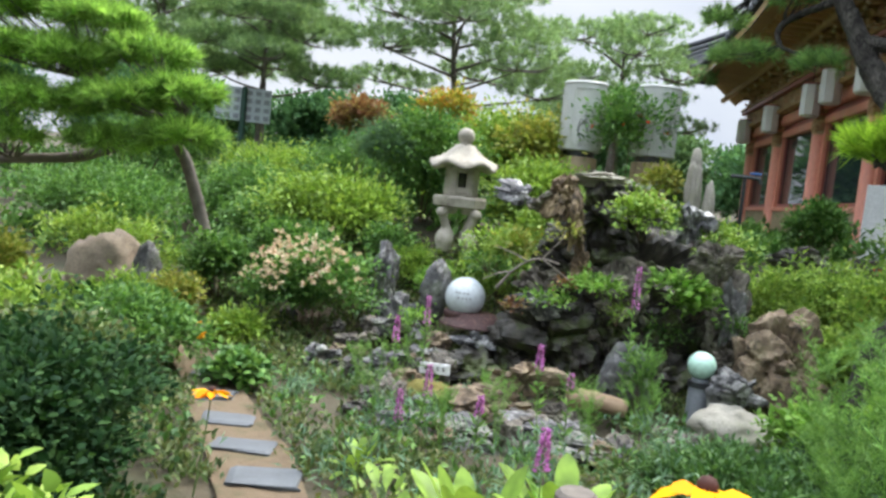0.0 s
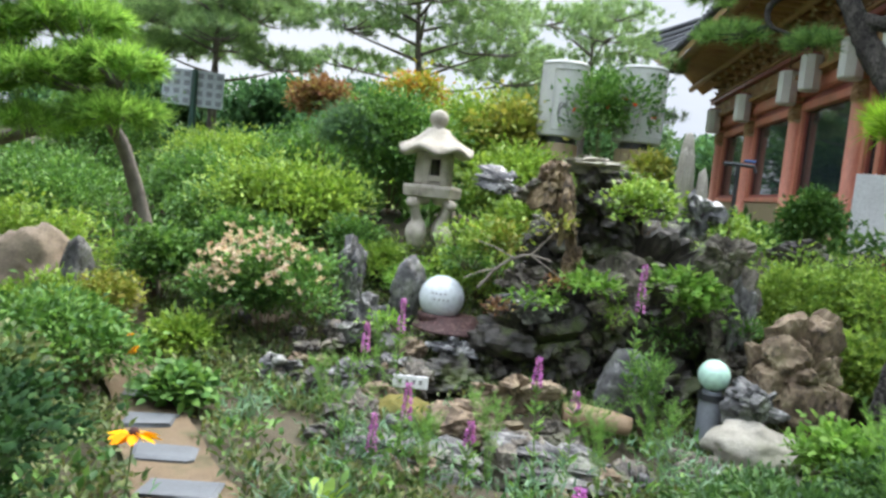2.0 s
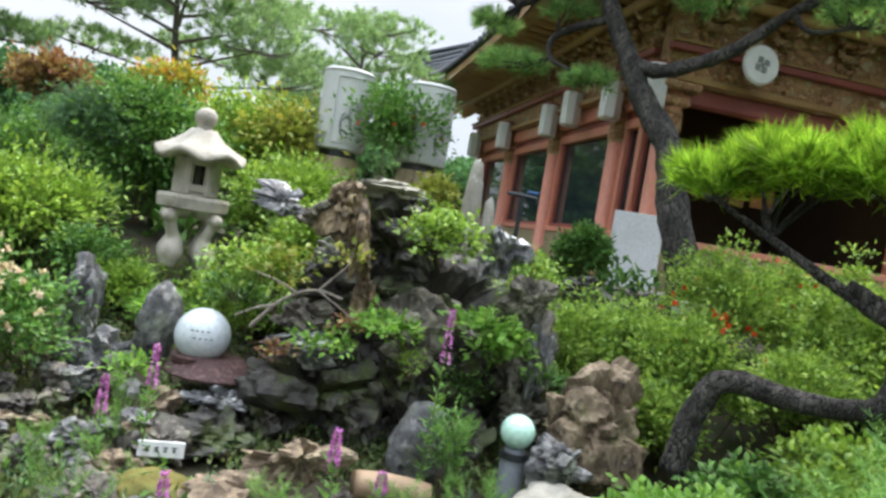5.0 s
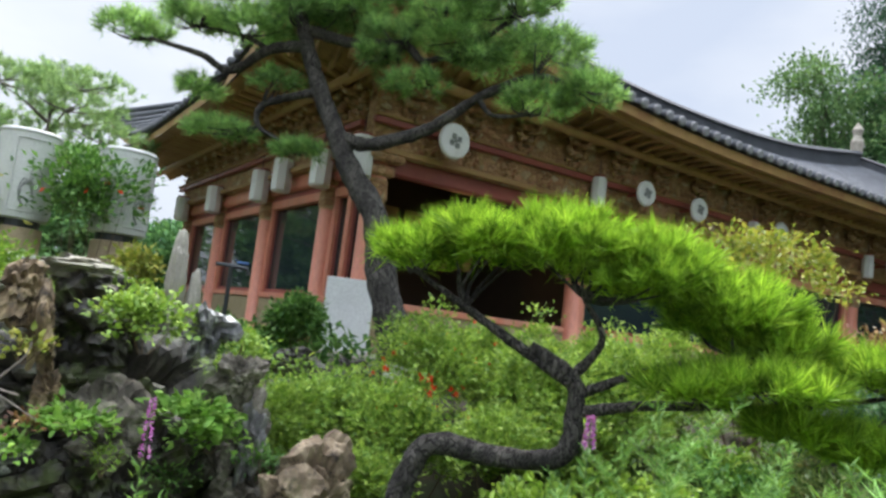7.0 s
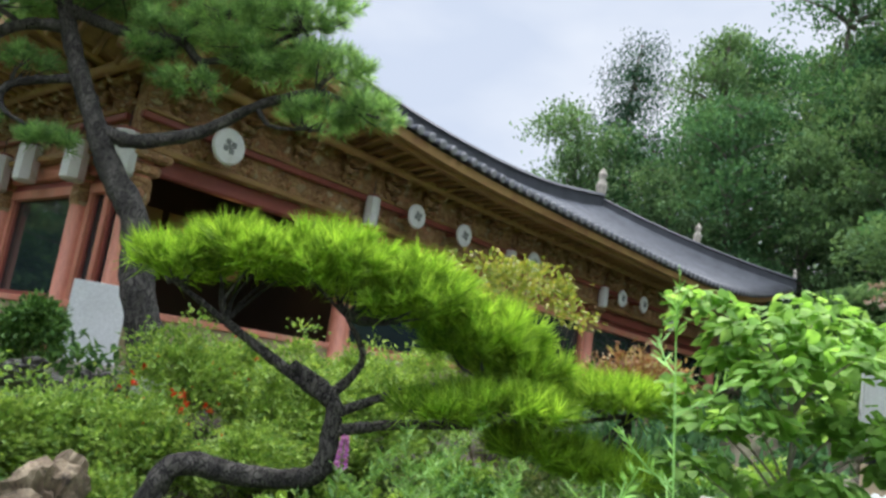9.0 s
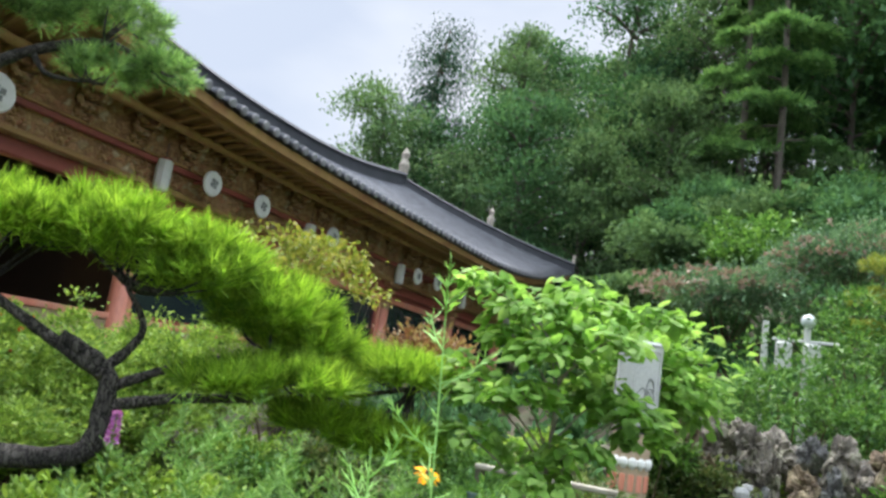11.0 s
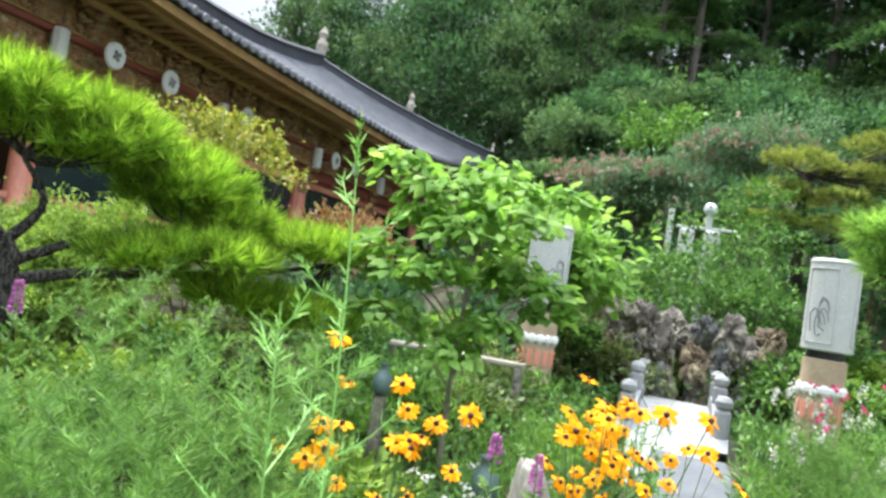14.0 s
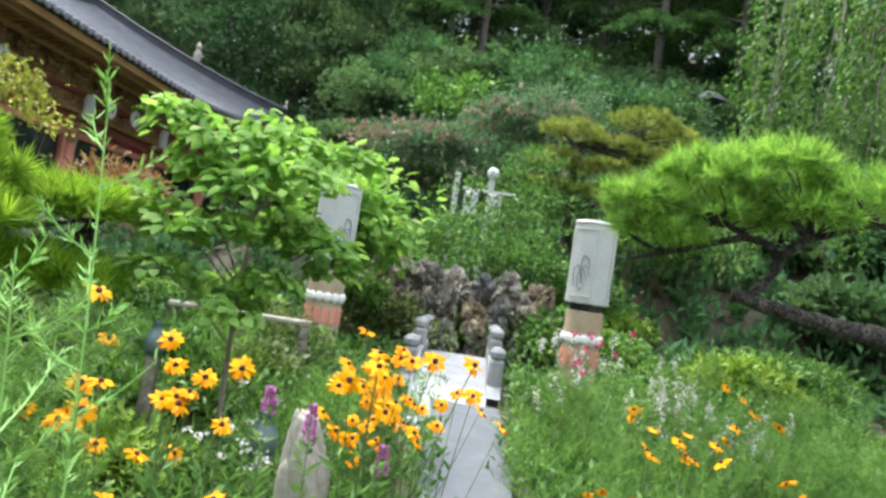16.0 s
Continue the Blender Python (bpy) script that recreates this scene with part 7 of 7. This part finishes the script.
# one tall open spray close to the walk
def tall_spray(loc, h, seed, lean):
    rng = np.random.default_rng(seed)
    ob = thing("tall_herb", loc, "tall open grey-green herb spray with narrow leaves", "herb")
    pts = smooth_path([(0, 0, 0), (lean[0] * 0.3, lean[1] * 0.3, h * 0.35), (lean[0] * 0.55, lean[1] * 0.55, h * 0.7), lean + (h,)], 7)
    part("stem", Mesh().tube(pts, taper(len(pts), 0.005, 0.002), 5), L["spray"], ob)
    bs, ds = [], []
    b, d = leafy_stem(rng, pts, 60, 0.2, 0.05, 0.004, 0.9)
    bs.append(b)
    ds.append(d)
    for q in range(13):
        i = int(len(pts) * (0.3 + 0.052 * q))
        p0 = pts[min(i, len(pts) - 2)]
        a, s = q * 2.4 + rng.normal() * 0.4, rng.uniform(0.16, 0.34) * (1.1 - 0.04 * q)
        p1 = p0 + Vector((math.cos(a) * s * 0.8, math.sin(a) * s * 0.8, s * 0.62))
        sp_ = smooth_path([p0, p0.lerp(p1, 0.5) + Vector((0, 0, -0.015)), p1], 4)
        part("side_shoot", Mesh().tube(sp_, taper(len(sp_), 0.003, 0.0014), 4), L["spray"], ob)
        b, d = leafy_stem(rng, sp_, 15, 0.15, 0.04, 0.004, 0.6)
        bs.append(b)
        ds.append(d)
    b, d = np.concatenate(bs), np.concatenate(ds)
    part("foliage", blades("foliage", b, d, 0.045 * rng.uniform(0.6, 1.3, len(b)), 0.0055, L["spray"], fold=0.1, rng=rng), L["spray"], ob)


tall_spray((1.12, 2.02, 0.0), 1.9, 351, (0.06, 0.12))
tall_spray((1.02, 2.12, 0.0), 1.5, 352, (-0.02, 0.06))


def flower_head(parent, p, tilt, turn, r, seed, petals=13):
    rng = np.random.default_rng(seed)
    head = part("flower_head", Mesh().lathe([(r * 0.1, -0.012), (r * 0.2, -0.004), (r * 0.21, r * 0.12), (r * 0.14, r * 0.24), (0.001, r * 0.28)], 10), M["cone"], parent, "dark brown flower cone", smooth=True)
    head.matrix_basis = pose(*p, tilt, 0, turn)
    a = np.linspace(0, 2 * math.pi, petals, endpoint=False) + rng.normal(size=petals) * 0.08
    d = np.stack([np.cos(a), np.sin(a), rng.uniform(-0.45, 0.05, petals)], 1)
    base = d * np.array([1, 1, 0]) * r * 0.2
    part("petals", blades("petals", base, d, r * rng.uniform(0.78, 1.0, petals), r * 0.46, L["yellow_petal"], fold=0.05, widest=0.6, rng=rng, flat=True, oval=True), L["yellow_petal"], head, "drooping golden petals")
    return head


def coneflower(loc, h, seed, heads=4, r=0.052):
    rng = np.random.default_rng(seed)
    ob = thing("coneflower", loc, "golden coneflower with dark centres on tall stems", "flower", "golden coneflowers")
    bs, ds = [], []
    for k in range(heads):
        e = rng.normal(size=2) * 0.1
        z = h * rng.uniform(0.78, 1.0)
        pts = smooth_path([(0.01 * k, 0, 0), (e[0] * 0.4, e[1] * 0.4, z * 0.5), (e[0], e[1], z)], 5)
        part("stem", Mesh().tube(pts, taper(len(pts), 0.004, 0.0022), 5), M["stem"], ob)
        flower_head(ob, (e[0], e[1], z), rng.uniform(5, 60), rng.uniform(-90, -20), r * rng.uniform(0.8, 1.15), seed * 10 + k)
        b, d = leafy_stem(rng, pts, 22, 0.02, 0.08, 0.03)
        keep = b[:, 2] < z * 0.75
        bs.append(b[keep])
        ds.append(d[keep])
    b, d = np.concatenate(bs), np.concatenate(ds)
    part("foliage", blades("foliage", b, d, 0.1 * rng.uniform(0.5, 1.1, len(b)), 0.028, L["mid"], rng=rng), L["mid"], ob)
    return ob


cones = [coneflower((2.0, 2.47, 0.0), 1.18, 401), coneflower((2.5, 1.6, 0.05), 1.2, 402, 5), coneflower((2.75, 1.5, 0.05), 1.25, 403, 3), coneflower((2.0, 2.25, 0.0), 1.22, 404, 4)]
for k, (x, y, h) in enumerate(((1.97, 2.58, 1.36), (1.97, 2.6, 1.08), (2.0, 2.46, 0.9), (2.05, 2.02, 0.95), (2.06, 1.96, 0.83), (2.02, 2.28, 1.0), (2.02, 2.18, 1.27), (2.0, 2.36, 1.17))):
    coneflower(ground_at(x, y), h, 420 + k, 1 if k < 6 else 3, 0.046)
for k in range(15):
    x, y = rs.uniform(2.5, 3.3), rs.uniform(1.28, 1.72)
    c = copy_thing(rs.choice(cones), pose(*ground_at(x, y), 0, 0, rs.uniform(-40, 40)))
    s = rs.uniform(0.72, 1.04)
    c.scale = (s, s, s)
for x, y, s in ((2.6, 0.75, 0.6), (3.0, 0.6, 0.62), (2.3, 0.45, 0.75), (2.15, 0.35, 0.8), (1.55, 2.05, 0.8), (1.7, 1.95, 0.72), (4.2, 0.2, 0.7), (3.4, 0.1, 0.78), (3.7, -0.3, 0.8), (2.9, -0.2, 0.8), (4.4, -0.6, 0.8), (1.3, 1.95, 0.7), (-2.38, 4.6, 0.42), (3.3, 0.3, 0.8), (1.45, 0.25, 0.72)):
    c = copy_thing(rs.choice(cones), pose(*ground_at(x, y), 0, 0, rs.uniform(0, 360)))
    c.scale = (s, s, s)
big = thing("coneflower", (0.33, 1.66, 0.0), "large golden coneflower beside the walk", "flower", "golden coneflowers")
part("stem", Mesh().tube(smooth_path([(0, 0, 0), (0.02, 0.0, 0.5), (0, 0, 0.95)], 5), taper(11, 0.006, 0.004), 6), M["stem"], big)
flower_head(big, (0, 0, 0.93), -14, -20, 0.11, 77, 15)

lone = thing("coneflower", (-1.54, 3.14, 0.0), "golden coneflower leaning over the stepping stones", "flower", "golden coneflowers")
part("stem", Mesh().tube(smooth_path([(-0.05, 0, 0), (-0.02, 0.0, 0.25), (0, 0, 0.50)], 5), taper(11, 0.005, 0.003), 6), M["stem"], lone)
flower_head(lone, (0, 0, 0.50), -10, 15, 0.087, 78, 13)


def loosestrife(loc, h, spike, seed):
    rng = np.random.default_rng(seed)
    ob = thing("purple_loosestrife", loc, "purple flower spike on a tall leafy stem", "flower", "purple flower spikes")
    e = rng.normal(size=2) * 0.03
    pts = smooth_path([(0, 0, 0), (e[0], e[1], h * 0.5), (e[0] * 1.5, e[1] * 1.5, h)], 6)
    part("stem", Mesh().tube(pts, taper(len(pts), 0.005, 0.002), 5), M["stem"], ob)
    b, d = leafy_stem(rng, pts, 60, 0.1, 0.06, 0.015)
    keep = b[:, 2] < h - spike
    part("foliage", blades("foliage", b[keep], d[keep], 0.08 * rng.uniform(0.5, 1.1, keep.sum()), 0.018, L["herb"], rng=rng), L["herb"], ob)
    n = 150
    z = h - spike + spike * rng.random(n) ** 0.9
    r = 0.015 * (1.15 - (z - h + spike) / spike)
    a = rng.uniform(0, 2 * math.pi, n)
    base = np.stack([e[0] * 1.4 + r * np.cos(a), e[1] * 1.4 + r * np.sin(a), z], 1)
    part("flower_spike", blades("flower_spike", base, np.stack([np.cos(a), np.sin(a), rng.uniform(-0.2, 0.7, n)], 1), 0.02, 0.014, L["purple"], rng=rng), L["purple"], ob, "dense purple flower spike")


for i, (x, y, h, sp) in enumerate([(0.42, 5.55, 1.12, 0.3), (-0.1, 4.7, 0.72, 0.16), (0.05, 4.6, 0.55, 0.1), (-1.05, 5.6, 0.72, 0.24), (-1.25, 5.5, 0.55, 0.2), (-0.85, 4.55, 0.45, 0.2), (-0.95, 4.4, 0.3, 0.2), (-0.02, 2.75, 0.66, 0.16), (0.28, 2.4, 0.62, 0.1), (2.45, 1.75, 1.0, 0.14), (2.6, 1.55, 0.85, 0.12), (1.9, 3.9, 1.35, 0.14), (2.4, 2.0, 1.05, 0.1), (-0.45, 4.3, 0.35, 0.12)]):
    loosestrife(ground_at(x, y), h, sp, 500 + i)


def hosta(loc, n, length, seed, mat="light"):
    rng = np.random.default_rng(seed)
    ob = thing("hosta", loc, "broad light green leaves in a low rosette", "plant", "hostas")
    for k in range(n):
        a, el = rng.uniform(0, 2 * math.pi), rng.uniform(0.35, 1.25)
        le = length * rng.uniform(0.7, 1.1)
        d, s = Vector((math.cos(a), math.sin(a), 0)), Vector((-math.sin(a), math.cos(a), 0))
        wd = le * 0.085

        def leaf(u, v):
            t = v
            w = 0.006 + wd * max(0.0, math.sin(math.pi * min(1, max(0, t - 0.38) / 0.62))) ** 0.8
            z = le * (math.sin(el) * t - 0.55 * t * t * math.cos(el) * 0.8)
            q = d * (le * math.cos(el) * t + 0.02) + s * (w * (2 * u - 1)) + Vector((0, 0, z + 0.25 * w * abs(2 * u - 1)))
            return tuple(q)
        part("leaf", Mesh().grid(leaf, 4, 10), L[mat], ob, smooth=True)
    return ob


for i, (x, y, n, le) in enumerate([(-0.25, 2.72, 46, 0.5), (0.08, 2.9, 42, 0.5), (-0.55, 2.8, 22, 0.36), (-0.75, 3.35, 18, 0.3), (-1.0, 3.75, 16, 0.26)]):
    hosta((x, y, 0.12 if i < 2 else 0.0), n, le, 600 + i)


def small_flowers(name, loc, h, mat, label, seed, n=7, size=0.03, tall=True):
    rng = np.random.default_rng(seed)
    ob = thing(name, loc, label, "flower", label)
    fb, fd, lb, ld = [], [], [], []
    for k in range(n):
        e = rng.normal(size=2) * 0.12
        z = h * rng.uniform(0.65, 1.0)
        pts = smooth_path([(0, 0, 0), (e[0] * 0.5, e[1] * 0.5, z * 0.5), (e[0], e[1], z)], 4)
        part("stem", Mesh().tube(pts, taper(len(pts), 0.003, 0.0015), 4), M["stem"], ob)
        b, d = leafy_stem(rng, pts, 26, 0.05, 0.05, 0.012)
        lb.append(b)
        ld.append(d)
        m = 26 if tall else 9
        fb.append(np.array((e[0], e[1], z)) + rng.normal(size=(m, 3)) * np.array([0.012, 0.012, 0.04 if tall else 0.006]))
        fd.append(rng.normal(size=(m, 3)))
    b, d = np.concatenate(lb), np.concatenate(ld)
    part("foliage", blades("foliage", b, d, 0.06 * rng.uniform(0.6, 1.1, len(b)), 0.013, L["mid"], rng=rng), L["mid"], ob)
    b, d = np.concatenate(fb), np.concatenate(fd)
    part("blossom", blades("blossom", b, d, size, size * 0.6, mat, rng=rng), mat, ob)
    return ob


for k in range(13):
    small_flowers("white_flower", ground_at(rs.uniform(4.2, 6.8), rs.uniform(-0.9, 0.6)), rs.uniform(0.55, 0.85), L["white_petal"], "white flower spikes on leafy stems", 700 + k, 6, 0.03)
for k in range(4):
    small_flowers("magenta_flower", ground_at(5.6 + 0.3 * k, 0.35 - 0.12 * k), rs.uniform(0.75, 0.95), L["magenta"], "magenta flowers on thin leafy stems", 730 + k, 2, 0.04, False)
for k in range(6):
    small_flowers("white_flower", ground_at(rs.uniform(2.9, 3.6), rs.uniform(2.0, 2.6)), rs.uniform(0.6, 0.85), L["white_petal"], "pale white flowers on leafy stems", 750 + k, 3, 0.03, False)

# bronze jars among the flowers
for x, y, z, s in ((3.55, 2.25, 0.45, 0.95), (3.75, 3.0, 0.88, 0.7)):
    jar = thing("bronze_jar", (x, y, z), "verdigris bronze jar half hidden by flowers", "jar", "bronze jars")
    jar.scale = (s, s, s)
    part("body", Mesh().lathe([(0.045, 0), (0.08, 0.05), (0.09, 0.11), (0.075, 0.18), (0.035, 0.22), (0.035, 0.26), (0.05, 0.28)], 24), M["bronze"], jar, smooth=True)
    part("stand", Mesh().lathe([(0.06, (ground_z(x, y) - z) / s), (0.06, 0.0)], 12), M["rock_brown"], jar, "brown stone stand")


# ---- distant lamps, signs and small things ----
sp = thing("panel_post", ground_at(-6.75, 14.1), "pale gridded panels on a dark green pole", "sign post", rz=20)
part("pole", Mesh().lathe([(0.07, 0), (0.055, 1.8), (0.05, 1.9)], 12), M["green_metal"], sp)
for k, x in enumerate((-0.3, 0.27)):
    pn = part("panel", Mesh().box((x, 0.0 + 0.06 * k, 1.56), (0.5, 0.05, 0.66), b=0.012), M["solar"], sp, "pale grey panel")
    for i in range(3):
        for j in range(4):
            part("grid_cell", Mesh().box((x - 0.17 + 0.17 * i, -0.03 + 0.06 * k, 1.32 + 0.16 * j), (0.1, 0.012, 0.09), b=0.004), M["grey_metal"], pn)
tp = thing("standpipe", ground_at(1.7, 8.75), "dark standpipe with a blue-handled garden tap", "garden tap")
part("pipe", Mesh().tube([(0, 0, 0), (0, 0, 0.95)], 0.022, 10), M["steel"], tp)
part("tap", Mesh().tube([(-0.15, 0, 0.95), (0, 0, 0.95), (0.14, -0.04, 0.94), (0.16, -0.05, 0.88)], 0.02, 8), M["steel"], tp)
part("handle", Mesh().box((0.1, -0.02, 0.99), (0.12, 0.03, 0.025), b=0.008), M["blue"], tp, "blue lever handle")
lp = thing("globe_lamp_post", ground_at(12.5, 1.25), "white lamp post with a globe and two hanging lanterns", "lamp post")
gz = 3.46 - ground_z(12.5, 1.25)
part("post", Mesh().lathe([(0.06, 0), (0.05, gz - 0.1)], 12), M["drum"], lp)
part("globe", Mesh().lathe([(0.11 * math.sin(math.pi * i / 14) + 0.001, gz - 0.11 * math.cos(math.pi * i / 14)) for i in range(1, 15)], 20), M["globe"], lp, smooth=True)
part("arm", Mesh().box((0, 0, gz - 0.32), (0.05, 1.0, 0.05), b=0.01), M["drum"], lp)
for y in (0.32, -0.08):
    part("hanging_lantern", Mesh().lathe([(0.1, gz - 0.82), (0.125, gz - 0.78), (0.125, gz - 0.4), (0.1, gz - 0.36)], 14, (-0.06, y, 0)), M["drum"], lp)
part("end_post", Mesh().lathe([(0.05, 0), (0.05, gz - 0.05)], 10, (0, 0.6, 0)), M["drum"], lp)
for x, y, h in ((6.05, 5.3, 0.42), (3.05, 7.6, 0.3)):
    pt = thing("flower_pot", ground_at(x, y, 0.9 if x > 5 else 0.35), "white ceramic flower pot on a stand", "flower pot")
    part("pot", Mesh().lathe([(0.1, 0), (0.15, h * 0.5), (0.17, h), (0.14, h), (0.13, h - 0.04)], 20), M["plaster"], pt, smooth=True)
    part("stand", Mesh().lathe([(0.13, -1.0), (0.1, 0.0)], 12), M["rock_dark"], pt, "dark stone stand")
pv = thing("pavilion", ground_at(24.6, -5.4, -0.15), "small dark-roofed shelter on the wooded slope", "pavilion")
part("roof", Mesh().lathe([(0.55, 1.5), (0.52, 1.55), (0.25, 1.75), (0.02, 1.85)], 6), M["tile_dark"], pv)
part("post", Mesh().lathe([(0.1, -0.9), (0.08, 1.52)], 10), M["bark_far"], pv)

# ---- low growth over the beds ----
rng = np.random.default_rng(900)


def cover(name, n, x0, x1, y0, y1, mat, size, label, keep, h=0.12):
    xs, ys = rng.uniform(x0, x1, n), rng.uniform(y0, y1, n)
    ok = np.array([keep(x, y) and noise.noise(Vector((x * 1.7, y * 1.7, len(name)))) > -0.25 for x, y in zip(xs, ys)])
    xs, ys = xs[ok], ys[ok]
    per = 9
    p = np.stack([xs, ys, np.array([ground_z(x, y) - 0.03 for x, y in zip(xs, ys)])], 1)
    hh = np.array([h * (0.5 + 1.3 * max(0, noise.noise(Vector((x * 1.1, y * 1.1, 4.0))) + 0.4)) for x, y in zip(xs, ys)])
    p = np.repeat(p, per, 0) + rng.normal(size=(len(xs) * per, 3)) * np.array([0.05, 0.05, 0])
    p[:, 2] += np.repeat(hh, per) * rng.random(len(p))
    d = rng.normal(size=p.shape) * 0.7 + np.array([0, 0, 0.8])
    ob = new(name, blades(name, p, d, size[0] * rng.uniform(0.6, 1.3, len(p)), size[1], mat, rng=rng, flat=True))
    tagged(ob, label, "ground cover", kind="stuff")


WP = np.array([(p.x, p.y) for p in WAY])
WQ = np.array([(p.x, p.y) for p in WAY2])


def off_path(x, y):
    d1 = np.min(np.hypot(WP[:, 0] - x, WP[:, 1] - y))
    d2 = np.min(np.hypot(WQ[:, 0] - x, WQ[:, 1] - y))
    return d1 > 0.23 and d2 > 0.27 and math.hypot((x + 0.1) / 1.0, (y - 5.0) / 0.5) > 0.85 and math.hypot(x + 0.3, y - 0.8) > 0.75


def bed(x, y):
    return off_path(x, y) and math.hypot((x + 0.25) / 1.3, (y - 4.9) / 0.7) > 0.85


cover("ground_cover", 8500, -5.5, 1.8, 2.2, 8.5, L["bed"], (0.06, 0.026), "low dull green leafy ground cover in the beds", bed, 0.09)
cover("ground_cover_light", 380, -2.2, 1.6, 2.8, 5.6, L["mid"], (0.065, 0.036), "mid green leafy plants around the pond", lambda x, y: off_path(x, y) and noise.noise(Vector((x * 2.3, y * 2.3, 7))) > 0.05, 0.14)
cover("ground_cover_grey", 700, -1.9, 0.8, 3.2, 5.4, L["grey"], (0.07, 0.014), "grey-green narrow-leaved plants around the pond", lambda x, y: off_path(x, y) and noise.noise(Vector((x * 2.3, y * 2.3, 17))) > 0.0, 0.24)


def far_bed(x, y):
    return off_path(x, y) and not (5.4 < x < 9.1 and 0.8 < y < 1.95) and y < 1.55 * (x - 0.35) + 0.6 and not (x < 3.0 and y > 3.9) and not (x < 2.0 and y > 1.2 and noise.noise(Vector((x * 3, y * 3, 2))) < 0.12)


cover("meadow_growth", 6500, 0.6, 9.5, -3.0, 6.5, L["mid"], (0.1, 0.035), "dense green leafy growth in the flower beds", far_bed, 0.26)
cover("meadow_grass", 5200, 1.2, 6.5, -2.6, 4.0, L["herb"], (0.13, 0.007), "fine feathery green stems in the flower beds", far_bed, 0.4)
cover("slope_growth", 6500, 10, 34, -12, 8.5, L["far"], (0.3, 0.12), "green undergrowth on the wooded slope", lambda x, y: True, 0.35)
cover("back_growth", 4000, -12, 3.5, 8.5, 22, L["mid"], (0.16, 0.07), "green undergrowth behind the garden", lambda x, y: True, 0.25)
